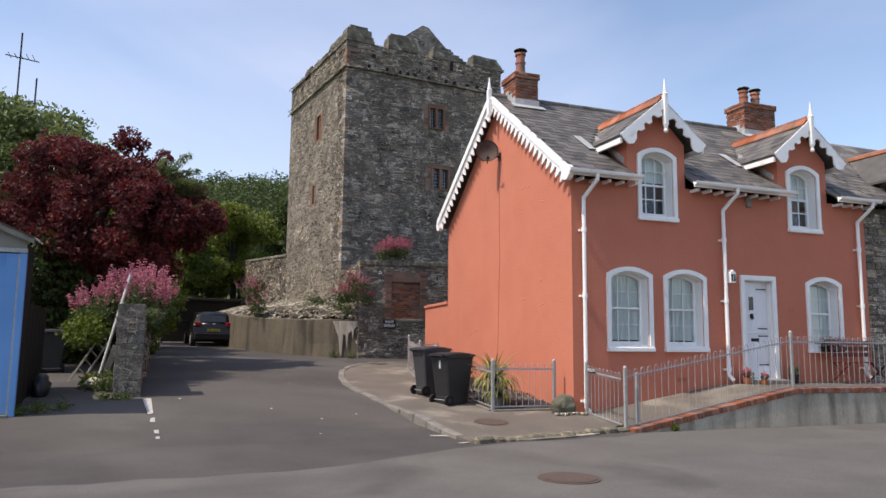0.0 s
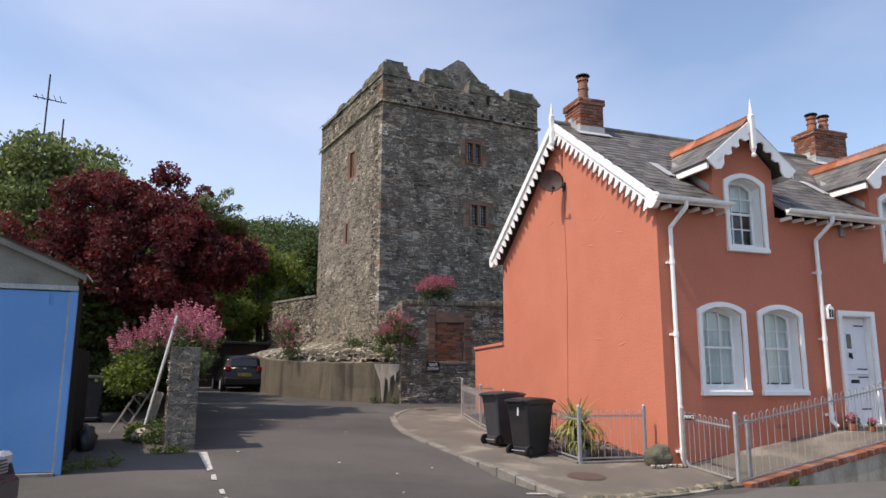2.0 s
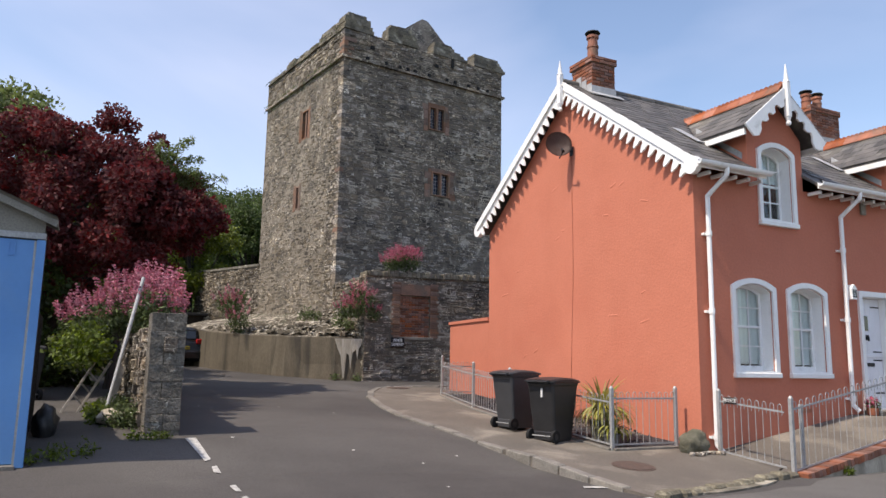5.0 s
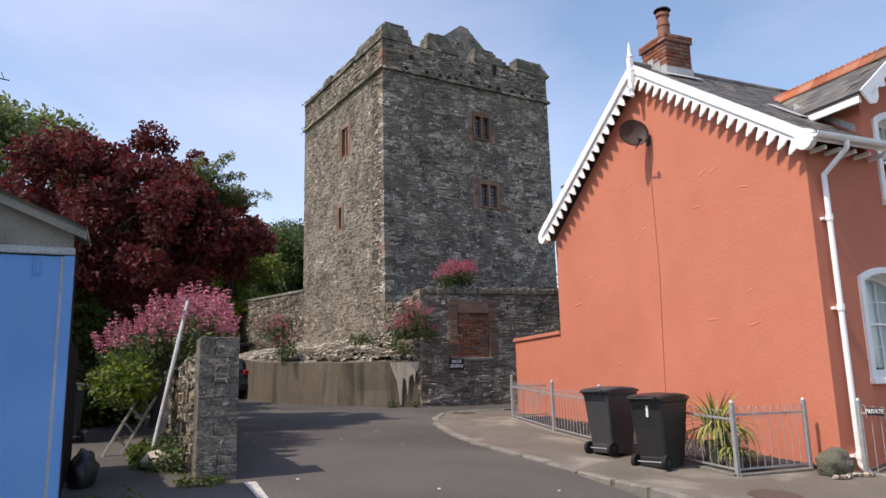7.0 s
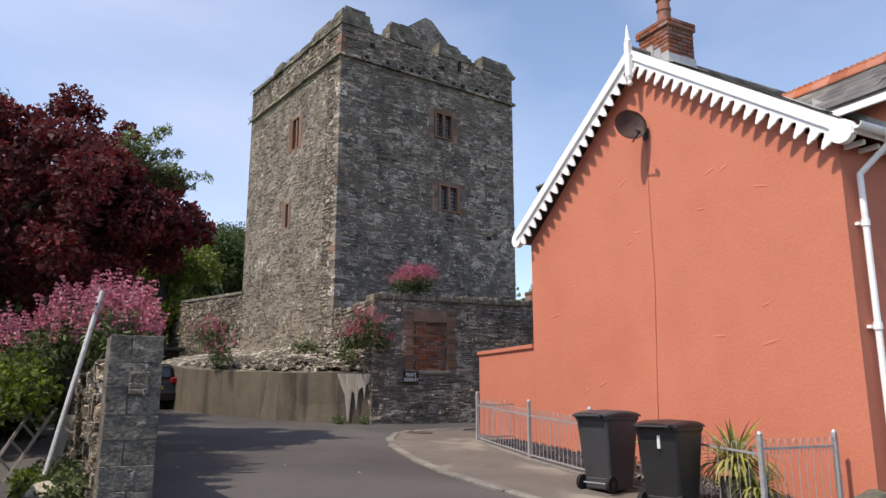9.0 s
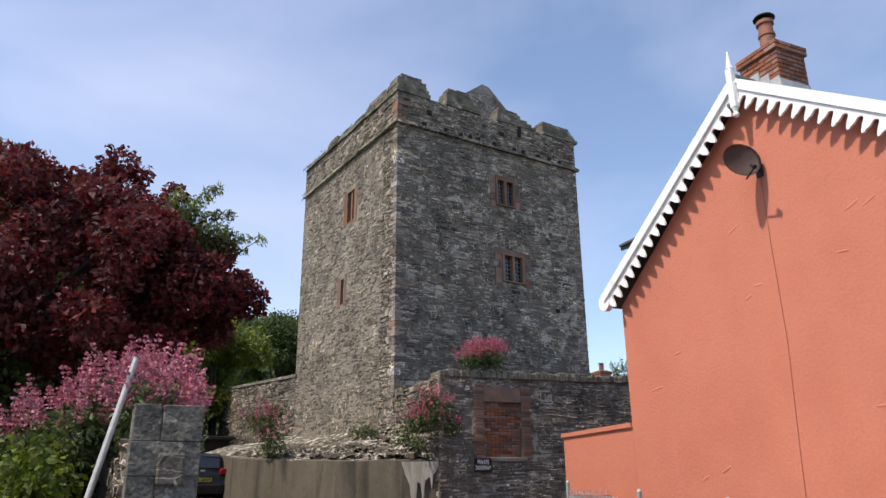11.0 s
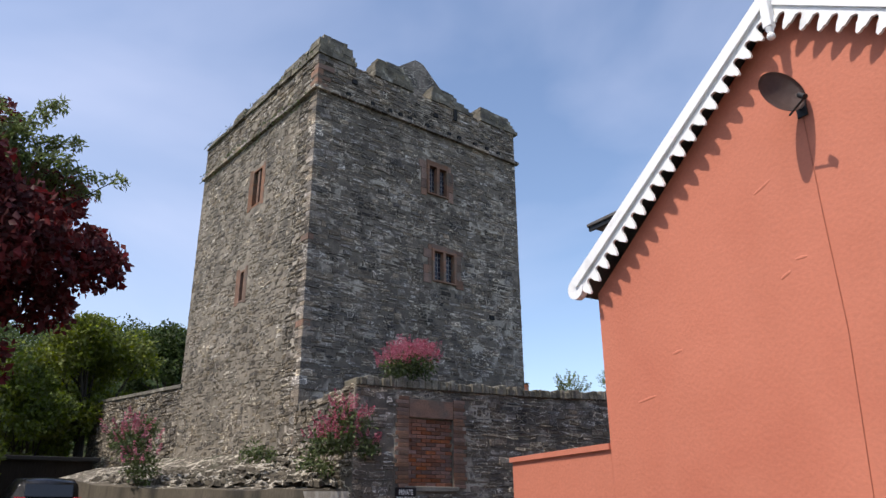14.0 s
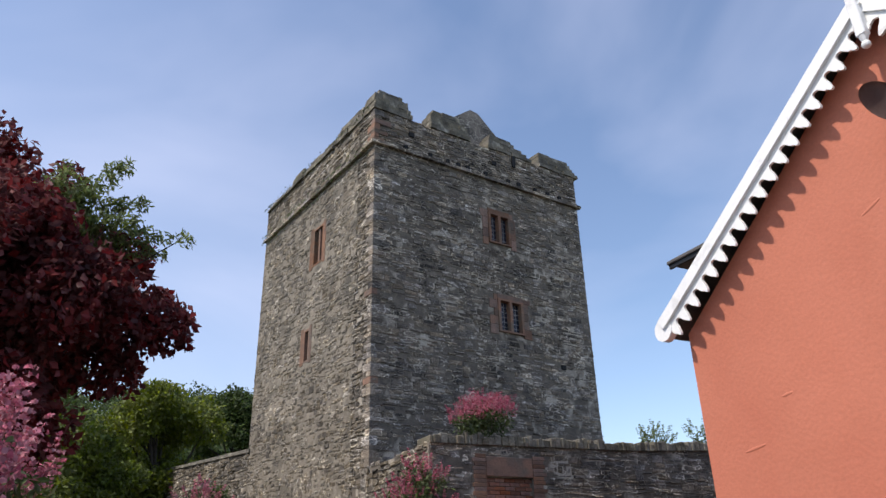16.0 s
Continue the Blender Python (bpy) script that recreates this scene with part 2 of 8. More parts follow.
M_TARMAC = material("worn_tarmac", (0.074, 0.067, 0.062), (0.056, 0.051, 0.047), rough=0.9, scale=0.9, fine=55, bump=0.6, stain=(0.088, 0.081, 0.074), stain_scale=0.3, stain_at=(0.45, 0.65), relief=0.008, grain=0.28, patch=0.14, patch_scale=0.3)
M_PAVE = material("patched_concrete_pavement", (0.155, 0.135, 0.112), (0.105, 0.092, 0.077), rough=0.92, scale=1.8, fine=60, bump=0.5, stain=(0.215, 0.19, 0.155), stain_scale=0.9, stain_at=(0.54, 0.66), grain=0.28, patch=0.2, patch_scale=0.9)
M_GRASS_G = material("grassy_earth", (0.075, 0.085, 0.03), (0.06, 0.055, 0.03), rough=0.95, scale=1.2, fine=20, bump=0.8)
M_EARTH = material("dark_earth", (0.05, 0.042, 0.03), (0.035, 0.04, 0.02), rough=0.95, scale=3, fine=40, bump=0.8)
M_ROADWHITE = material("worn_road_paint", (0.55, 0.54, 0.5), (0.3, 0.29, 0.27), rough=0.85, scale=14, fine=120, bump=0.4)
M_GALV = material("galvanised_steel", (0.42, 0.42, 0.41), (0.31, 0.315, 0.31), rough=0.55, metal=0.3, scale=9, fine=50, bump=0.12)
M_BLACKP = material("black_bin_plastic", (0.018, 0.018, 0.019), (0.026, 0.026, 0.027), rough=0.45, scale=4, fine=70, bump=0.12)
# black rubber; also colours the shade of the tower's uncut holes
M_RUBBER = material("black_rubber_and_hole_shade", (0.012, 0.012, 0.012), rough=0.8, scale=9, fine=70, bump=0.2)
M_BLUE = material("blue_door_paint", (0.115, 0.305, 0.62), (0.105, 0.285, 0.58), rough=0.5, scale=1.2, fine=30, bump=0.08, stain=(0.135, 0.31, 0.58), stain_scale=1.5, stain_at=(0.55, 0.8), grain=0.02)
M_ASBESTOS = material("fibre_cement_board", (0.26, 0.245, 0.205), (0.22, 0.205, 0.175), rough=0.92, scale=3, fine=50, bump=0.4, stain=(0.14, 0.13, 0.10), stain_scale=1.2)
M_DARKWOOD = material("creosoted_and_shaded_wood", (0.030, 0.024, 0.019), (0.018, 0.015, 0.012), specular=0.1, rough=0.9, scale=4, fine=50, bump=0.5, stretch=(6, 6, 0.6))
M_OLDWOOD = material("silvered_wood", (0.32, 0.29, 0.245), (0.22, 0.2, 0.17), rough=0.85, scale=5, fine=50, bump=0.5, spread=0.2, stretch=(5, 5, 0.7))
M_IRON = material("black_ironwork", (0.02, 0.02, 0.02), rough=0.5, metal=0.3, scale=8, fine=60, bump=0.2)
M_RUST = material("rusty_iron_cover", (0.105, 0.068, 0.052), (0.075, 0.055, 0.045), rough=0.85, scale=12, fine=60, bump=0.6, grain=0.3)
M_DISH = material("weathered_dish_mesh", (0.17, 0.115, 0.10), (0.12, 0.085, 0.075), rough=0.6, scale=5, fine=180, bump=0.3)
M_BLIND = material("pale_window_blind", (0.84, 0.88, 0.85), (0.79, 0.84, 0.81), rough=0.9, scale=2, fine=60, bump=0.15, stretch=(6, 6, 0.6), grain=0.05)
M_DOORW = material("door_white_paint", (0.82, 0.82, 0.84), (0.78, 0.78, 0.80), rough=0.4, scale=2, fine=30, bump=0.05, grain=0.02)
M_MAROON = material("maroon_gloss_paint", (0.10, 0.02, 0.02), (0.08, 0.016, 0.016), rough=0.4, scale=3, fine=30, bump=0.1)
M_SIGN = material("black_sign_enamel", (0.015, 0.015, 0.016), rough=0.4, scale=5, fine=40, bump=0.05)
M_TEXT = material("white_sign_letters", (0.75, 0.75, 0.73), rough=0.5, scale=5, fine=40, bump=0.02)
# dark boards; near-black tone also carries the garage side's shade
M_GRAVEL = material("grey_slate_chippings", (0.075, 0.07, 0.075), (0.045, 0.043, 0.047), rough=0.9, scale=30, fine=90, bump=1.0, island=0.4)
M_BARK = material("dark_bark", (0.05, 0.042, 0.035), (0.035, 0.03, 0.026), rough=0.95, scale=6, fine=40, bump=0.8, stretch=(3, 3, 0.5))
M_CARBLACK = material("black_car_paint", (0.007, 0.007, 0.008), rough=0.25, scale=2, fine=30, bump=0.01, specular=0.4)
M_CARGREY = material("dark_blue_car_paint", (0.018, 0.022, 0.035), rough=0.18, scale=2, fine=30, bump=0.01, specular=0.6)
M_REDLENS = material("red_lamp_lens", (0.35, 0.01, 0.01), rough=0.2, scale=5, fine=40, bump=0.02)
M_CLEARLENS = material("clear_lamp_lens", (0.55, 0.56, 0.57), rough=0.12, scale=5, fine=40, bump=0.02)
M_YELLOW = material("yellow_number_plate", (0.72, 0.52, 0.05), rough=0.4, scale=5, fine=40, bump=0.02)
M_ROCK = material("mossy_boulder", (0.17, 0.16, 0.115), (0.10, 0.10, 0.07), rough=0.95, scale=5, fine=40, bump=0.9, stain=(0.27, 0.25, 0.2), stain_scale=2.5, relief=0.03)
M_LIMEWASH = material("lime_pointed_rubble", (0.135, 0.115, 0.085), (0.07, 0.061, 0.046), rough=0.95, scale=4, fine=40, bump=0.9, stain=(0.055, 0.055, 0.032), stain_scale=1.1, stain_at=(0.54, 0.7), relief=0.03, grain=0.3, vein=(0.48, 0.44, 0.36), vein_scale=2.8, vein_width=0.10, vein_stretch=(1, 1, 1.8))
M_LIMERUN = material("lime_run", (0.44, 0.41, 0.35), (0.26, 0.235, 0.19), rough=0.95, scale=4, fine=50, bump=0.3, stretch=(4, 4, 0.5))
M_PIER = material("weathered_block", (0.19, 0.172, 0.143), (0.105, 0.095, 0.078), rough=0.95, scale=4, fine=30, bump=0.9, spread=0.06, stain=(0.33, 0.31, 0.26), stain_scale=8.0, stain_at=(0.62, 0.68), relief=0.025, grain=0.4, patch=0.28, patch_scale=2.5)
M_LEADGLASS = material("leaded_glass_dark", (0.018, 0.022, 0.034), (0.028, 0.034, 0.05), rough=0.16, scale=9, fine=30, bump=0.12, specular=0.6)

L_BEECH = leafy("copper_beech_leaf", (0.195, 0.044, 0.043), (0.08, 0.023, 0.026), through_light=0.4)
L_GREEN = leafy("fresh_green_leaf", (0.15, 0.195, 0.034), (0.08, 0.115, 0.024), through_light=0.35)
L_DEEP = leafy("deep_green_leaf", (0.062, 0.092, 0.022), (0.035, 0.058, 0.016), through_light=0.25)
# brighter copy of the green leaf: sunlight on some shrubs put into colour
L_SUNLIT = leafy("sunlit_yellow_green_leaf", (0.20, 0.235, 0.04), (0.11, 0.145, 0.028), through_light=0.35)
L_HILL = leafy("hillside_leaf", (0.085, 0.118, 0.034), (0.05, 0.078, 0.026))
L_ASH = leafy("pale_ash_leaf", (0.21, 0.255, 0.10), (0.12, 0.165, 0.055), through_light=0.4)
L_PINK = leafy("valerian_flower_pink", (0.56, 0.235, 0.285), (0.44, 0.15, 0.20), rough=0.8)
L_RED = leafy("valerian_flower_red", (0.52, 0.17, 0.22), (0.42, 0.12, 0.17), rough=0.8)
L_STEM = leafy("valerian_leaf", (0.125, 0.16, 0.065), (0.07, 0.10, 0.038))
L_STRAP = leafy("variegated_strap_leaf", (0.42, 0.38, 0.13), (0.18, 0.20, 0.05), rough=0.5)


def glass():
    m = bpy.data.materials.new("window_glass")
    m.use_nodes = True
    n, k = m.node_tree.nodes, m.node_tree.links
    b = n["Principled BSDF"]
    b.inputs["Base Color"].default_value = (0.9, 0.95, 0.94, 1)
    b.inputs["Roughness"].default_value = 0.03
    b.inputs["IOR"].default_value = 1.45
    b.inputs["Transmission Weight"].default_value = 1.0
    return m


M_GLASS = glass()
M_DARKGLASS = material("dark_car_glass", (0.012, 0.016, 0.02), rough=0.06, scale=2, fine=20, bump=0.0, specular=0.6)

# ---- building helpers ----
PLACE = {}


def part(name, bm, mat, parent=None, label="", smooth=False):
    """One mesh object; its vertices are in world metres, its parent's place is taken off."""
    me = bpy.data.meshes.new(name)
    if isinstance(bm, bmesh.types.BMesh):
        bmesh.ops.recalc_face_normals(bm, faces=bm.faces)
        bm.to_mesh(me)
        bm.free()
    else:
        me.from_pydata(bm[0], [], bm[1])
    me.materials.append(mat)
    if smooth:
        for p in me.polygons:
            p.use_smooth = True
    ob = new(name, me)
    if parent is not None:
        ob.parent = parent
        at = PLACE.get(parent.name, Vector((0, 0, 0)))
        root = parent
        if root.type == "EMPTY":
            ob.matrix_parent_inverse = Matrix.Translation(-at)
    if label:
        tagged(ob, label)
    return ob


def thing(name, at, label, category, group="", kind=""):
    ob = new(name)
    ob.empty_display_size = 0.2
    ob.location = at
    PLACE[ob.name] = Vector(at)
    return tagged(ob, label, category, group, kind)


def piece(name, me, mat, parent, m):
    """A small piece that shares a mesh."""
    ob = new(name, me)
    ob.parent = parent
    at = PLACE.get(parent.name, Vector((0, 0, 0)))
    if parent.type == "EMPTY":
        ob.matrix_parent_inverse = Matrix.Translation(-at)
    ob.matrix_basis = m
    return ob


def box(bm, x0, x1, y0, y1, z0, z1, bevel=0.0, m=None):
    r = bmesh.ops.create_cube(bm, size=1)
    vs = r["verts"]
    for v in vs:
        v.co = Vector(((x0 + x1) / 2 + v.co.x * (x1 - x0), (y0 + y1) / 2 + v.co.y * (y1 - y0), (z0 + z1) / 2 + v.co.z * (z1 - z0)))
    if bevel:
        es = list({e for v in vs for e in v.link_edges})
        o = bmesh.ops.bevel(bm, geom=es, offset=bevel, segments=1, affect="EDGES")
        vs = list({v for f in o["faces"] for v in f.verts} | {v for v in vs if v.is_valid})
    if m is not None:
        for v in vs:
            v.co = m @ v.co
    return bm


def boxed(*a, **k):
    return box(bmesh.new(), *a, **k)


def rod(bm, a, b, r0, r1=None, seg=8):
    a, b = Vector(a), Vector(b)
    d = b - a
    m = Matrix.Translation((a + b) / 2) @ d.to_track_quat("Z", "Y").to_matrix().to_4x4()
    bmesh.ops.create_cone(bm, cap_ends=True, segments=seg, radius1=r0, radius2=r0 if r1 is None else r1, depth=d.length, matrix=m)
    return bm


def pipe(bm, pts, r, seg=10):
    for a, b in zip(pts[:-1], pts[1:]):
        rod(bm, a, b, r, seg=seg)
    for p in pts[1:-1]:
        bmesh.ops.create_icosphere(bm, subdivisions=1, radius=r * 1.04, matrix=Matrix.Translation(p))
    return bm


def plate(outer, holes, depth, m):
    """A flat plate with holes: outlines in (u, v), made thick by depth along +w, put into place by m."""
    bm = bmesh.new()
    edges = []
    for loop in [outer, *holes]:
        vs = [bm.verts.new((u, v, 0)) for u, v in loop]
        edges += [bm.edges.new((vs[i], vs[(i + 1) % len(vs)])) for i in range(len(vs))]
    bmesh.ops.triangle_fill(bm, use_beauty=True, use_dissolve=False, edges=edges)
    ret = bmesh.ops.extrude_face_region(bm, geom=list(bm.faces))
    for e in ret["geom"]:
        if isinstance(e, bmesh.types.BMVert):
            e.co.z += depth
    bmesh.ops.transform(bm, matrix=m, verts=bm.verts)
    return bm


def frame_of(origin, u, v):
    """The matrix with axes u, v and u x v at origin."""
    u, v = Vector(u).normalized(), Vector(v).normalized()
    w = u.cross(v)
    m = Matrix((u, v, w)).transposed().to_4x4()
    m.translation = origin
    return m


def arch(x0, x1, z0, z1, rise, n=10):
    """An outline with a segmental arch for its head."""
    pts = [(x0, z0), (x1, z0)]
    if rise <= 0:
        return pts + [(x1, z1), (x0, z1)]
    h = (x1 - x0) / 2
    rad = (h * h + rise * rise) / (2 * rise)
    a = math.asin(h / rad)
    c = ((x0 + x1) / 2, z1 - rad)
    return pts + [(c[0] + rad * math.sin(a - 2 * a * i / n), c[1] + rad * math.cos(a - 2 * a * i / n)) for i in range(n + 1)]


FACADE = frame_of((0, 0, 0), (1, 0, 0), (0, 0, 1))      # u = x, v = z, w = -y


def fac(y):
    """The facade's plane moved to depth y."""
    return Matrix.Translation((0, y, 0)) @ FACADE


def ground_z(x, y):
    """Height of the ground: a near-level street, then a drive that climbs to the tower."""
    return float(np.interp(y, GY, GZ))


GY = [-400, -60, -20, -1.6, 0, 1.5, 2.4, 8.5, 13, 20, 26, 40, 80]
GZ = [-0.6, -0.5, -0.3, -0.25, -0.13, 0.16, 0.24, 0.47, 0.66, 0.95, 1.2, 2.4, 5.5]


def rubble(origin, u, normal, width, z0, z1, rng, course=(0.06, 0.15), length=(0.14, 0.45), proud=(0.012, 0.04), gap=0.01, holes=(), top=None, wob=0.02, skip=0.05):
    """Irregular coursed stones over a face, as (verts, faces): each stone a bevelled block with uneven corners."""
    u, nrm = Vector(u).normalized(), Vector(normal).normalized()
    verts, faces = [], []
    z = z0
    while z < z1:
        h = rng.uniform(*course)
        s = -rng.uniform(0, length[0])
        while s < width:
            w = rng.uniform(*length)
            hh = h * (rng.uniform(1.6, 2.2) if rng.random() < 0.04 else 1)
            a0, a1 = max(s, 0), min(s + w, width)
            s += w
            if a1 - a0 < 0.04:
                continue
            ac, zc = (a0 + a1) / 2, z + h / 2
            if rng.random() < skip:
                continue
            if any(h0 < ac < h1 and g0 < zc < g1 for h0, h1, g0, g1 in holes):
                continue
            if top is not None and zc > top(ac):
                continue
            d = rng.uniform(*proud)
            base = len(verts)
            j = lambda k: rng.uniform(-k, k)
            sway = wob * math.sin(ac * 1.9 + z * 2.3) + wob * 0.7 * math.sin(ac * 4.7 - z * 5.1)
            rise = h * 0.16
            za, zb = z + sway + gap / 2 + j(rise), min(z + hh, z1 + 0.05) + sway - gap / 2 + j(rise)
            if zb - za < 0.022:
                zb = za + 0.022
            for (aa, zz) in ((a0 + gap / 2, za), (a1 - gap / 2, za), (a1 - gap / 2, zb), (a0 + gap / 2, zb)):
                p = Vector(origin) + u * aa
                p += u * j(min(0.03, 0.12 * (a1 - a0)))
                verts.append((p.x - nrm.x * 0.01, p.y - nrm.y * 0.01, zz + j(rise)))
            b = min(0.014, h * 0.2)
            for (aa, zz) in ((a0 + gap / 2 + b, za + b), (a1 - gap / 2 - b, za + b), (a1 - gap / 2 - b, zb - b), (a0 + gap / 2 + b, zb - b)):
                p = Vector(origin) + u * (aa + j(0.02)) + nrm * (d + j(0.008))
                verts.append((p.x, p.y, zz + j(rise)))
            faces += [tuple(base + i for i in f) for f in ((4, 5, 6, 7), (0, 1, 5, 4), (1, 2, 6, 5), (2, 3, 7, 6), (3, 0, 4, 7))]
        z += h
    return verts, faces


def split_stones(data, keep):
    """Splits joined stones into single ones (where keep(centre) is true) and the joined rest."""
    verts, faces = data
    single, rv, rf = [], [], []
    for i in range(len(verts) // 8):
        vs = verts[i * 8:i * 8 + 8]
        c = Vector([sum(v[k] for v in vs) / 8 for k in range(3)])
        if len(single) < 300 and keep(c):
            single.append((c, vs))
        else:
            b = len(rv)
            rv += vs
            rf += [tuple(b + q for q in f) for f in ((4, 5, 6, 7), (0, 1, 5, 4), (1, 2, 6, 5), (2, 3, 7, 6), (3, 0, 4, 7))]
    return single, (rv, rf)


def stone_parts(single, mat, parent):
    for c, vs in single:
        part("stone", (vs, [(4, 5, 6, 7), (0, 1, 5, 4), (1, 2, 6, 5), (2, 3, 7, 6), (3, 0, 4, 7)]), mat, parent)


def stuff(name, data, mat, parent, label=""):
    ob = part(name, data, mat, parent, label)
    ob["kind"] = "stuff"
    return ob


def leaves(rng, centres, normals_out, size, aspect=0.55, droop=0.3):
    """Folded leaf blades at the given centres, as arrays for one mesh."""
    n = len(centres)
    d = rng.normal(size=(n, 3)) + normals_out * 0.9
    d[:, 2] -= droop
    d /= np.linalg.norm(d, axis=1)[:, None] + 1e-9
    s = rng.normal(size=(n, 3))
    s -= d * np.sum(s * d, axis=1)[:, None]
    s /= np.linalg.norm(s, axis=1)[:, None] + 1e-9
    up = np.cross(d, s)
    L = (size * rng.uniform(0.6, 1.3, n))[:, None]
    a, b = centres - d * L * 0.5, centres + d * L * 0.5
    mid = centres + up * L * 0.12
    l, r = mid + s * L * aspect * 0.5, mid - s * L * aspect * 0.5
    verts = np.stack([a, l, b, r], axis=1).reshape(-1, 3)
    return verts


def leaf_mesh(name, verts, mat, parent, label=""):
    n = len(verts) // 4
    me = bpy.data.meshes.new(name)
    me.vertices.add(n * 4)
    me.vertices.foreach_set("co", np.asarray(verts, dtype=np.float32).ravel())
    tri = np.empty((n, 2, 3), dtype=np.int32)
    b = np.arange(n, dtype=np.int32) * 4
    tri[:, 0] = np.stack([b, b + 1, b + 2], axis=1)
    tri[:, 1] = np.stack([b, b + 2, b + 3], axis=1)
    me.loops.add(n * 6)
    me.loops.foreach_set("vertex_index", tri.ravel())
    me.polygons.add(n * 2)
    me.polygons.foreach_set("loop_start", np.arange(n * 2, dtype=np.int32) * 3)
    me.update(calc_edges=True)
    me.materials.append(mat)
    ob = new(name, me)
    if parent is not None:
        ob.parent = parent
        if parent.type == "EMPTY":
            ob.matrix_parent_inverse = Matrix.Translation(-PLACE[parent.name])
    if label:
        tagged(ob, label)
    return ob


def crown_points(rng, blobs, count, shell=0.75):
    """Points in the outer shells of lumpy clumps; blobs are (x, y, z, radius)."""
    bl = np.array(blobs, dtype=float)
    w = bl[:, 3] ** 2
    idx = rng.choice(len(bl), size=count, p=w / w.sum())
    d = rng.normal(size=(count, 3))
    d /= np.linalg.norm(d, axis=1)[:, None]
    rad = shell + (1.12 - shell) * rng.random(count) ** 0.8
    lump = 1 + 0.18 * np.sin(d[:, 0] * 7 + idx) * np.cos(d[:, 1] * 6 + idx * 2) + 0.12 * np.sin(d[:, 2] * 9 + idx * 3)
    p = bl[idx, :3] + d * (bl[idx, 3] * rad * lump)[:, None] * np.array([1, 1, 0.82])
    return p, d


# ---- ground ----
def sheet_z(x, y):
    z = float(np.interp(y, [-600, -60, -20, -1.6, 0, 1.5, 2.4, 8.5, 13, 20, 26, 40, 80, 120, 160, 230, 600],
                        [-0.6, -0.5, -0.3, -0.25, -0.13, 0.16, 0.24, 0.47, 0.66, 0.95, 1.2, 2.4, 9, 22, 33, 36, 10]))
    across = min(max((x + 6.5) / 3.0, 0.0), 1.0)
    z += across * float(np.interp(y, [-5, -1.6, 0, 1.2, 2.4, 5, 9.2], [0, -0.03, -0.10, -0.14, -0.13, -0.09, 0]))
    if y > 26:
        side = min(max((75 - x) / 45, 0.0), 1.0)
        z = 1.2 + (z - 1.2) * (0.12 + 0.88 * side) + 1.5 * math.sin(x * 0.05) * min((y - 26) / 60, 1)
    return z


def sheet(xs, ys, lift=0.0):
    bm = bmesh.new()
    grid = [[bm.verts.new((x, y, sheet_z(x, y) + lift)) for x in xs] for y in ys]
    for j in range(len(ys) - 1):
        for i in range(len(xs) - 1):
            bm.faces.new((grid[j][i], grid[j][i + 1], grid[j + 1][i + 1], grid[j + 1][i]))
    return bm


GX = [-600, -300, -150, -90, -60, -40, -25, -18, -14, -11, -9.5, -8.2, -6.5, -5, -3.5, -2, 0, 3, 6, 10, 15, 20, 30, 40, 50, 60, 75, 90, 120, 200, 600]
GYS = [-600, -200, -60, -30, -20, -14, -10, -6, -4, -3, -2.2, -1.6, -1, -.5, 0, .5, 1, 1.5, 2, 2.4, 3.5, 5, 7, 8.5, 10.5, 13, 16, 20, 23, 26, 32, 40, 50, 60, 70, 80, 100, 120, 140, 160, 190, 230, 350, 600]
ground = tagged(part("ground", sheet(GX, GYS), M_GRASS_G), "rough grassy ground rising to a wooded hill", "ground", kind="structure")
road = tagged(part("road", sheet([-40, -30, -20, -14, -9.7, -8, -6.5, -5, -3.5, -2, 0, 3, 6, 10, 20, 40], [y for y in GYS if -20 <= y <= 13], 0.012), M_TARMAC), "worn grey tarmac of the street and the drive", "road", kind="structure")
drive_bm = sheet([-8.6, -7.5, -6, -4, -2, -1], [13, 16, 20, 23, 26], 0.012)
drive = tagged(part("driveway", drive_bm, M_TARMAC), "grey tarmac drive running up past the tower", "road", kind="structure")

# the street's older, paler surface in front of the drive's mouth, with a ragged joint
EDGE = [(-40, -4.6), (-14, -4.4), (-9.5, -4.2), (-7.3, -4.05), (-5.4, -3.85), (-4.2, -3.2), (-3.2, -2.62), (-2.3, -2.45), (-0.5, -2.25), (0.2, -1.85), (20, -1.85), (40, -1.85)]
bm = bmesh.new()
joint = random.Random(23)
xs = [-40 + 0.5 * i for i in range(161)]
ex, ey = [e[0] for e in EDGE], [e[1] for e in EDGE]
rows = []
for f in (0.0, 0.05, 0.15, 0.4, 1.0):
    rows.append([])
    for x in xs:
        y0 = float(np.interp(x, ex, ey)) + (joint.uniform(-0.09, 0.05) if f == 0 else 0)
        y = y0 + (-19.5 - y0) * f
        rows[-1].append(bm.verts.new((x, y, sheet_z(x, y) + 0.021)))
for a, b in zip(rows[:-1], rows[1:]):
    for i in range(len(xs) - 1):
        bm.faces.new((a[i], b[i], b[i + 1], a[i + 1]))
tagged(part("street", bm, M_STREET), "older pale grey tarmac of the street", "road", kind="structure")

# footpath beside the gable: a low paved apron with a curved flush kerb
KERB = [(-3.06, -2.3), (-3.09, -1.75), (-3.12, -1.2), (-3.15, -0.4), (-3.22, 0.5), (-3.42, 1.55), (-3.55, 2.8), (-3.51, 4.1), (-3.32, 5.6), (-2.98, 7.1), (-2.5, 8.4), (-2.0, 9.25), (-1.5, 9.8), (-0.8, 10.1), (0.2, 10.25)]


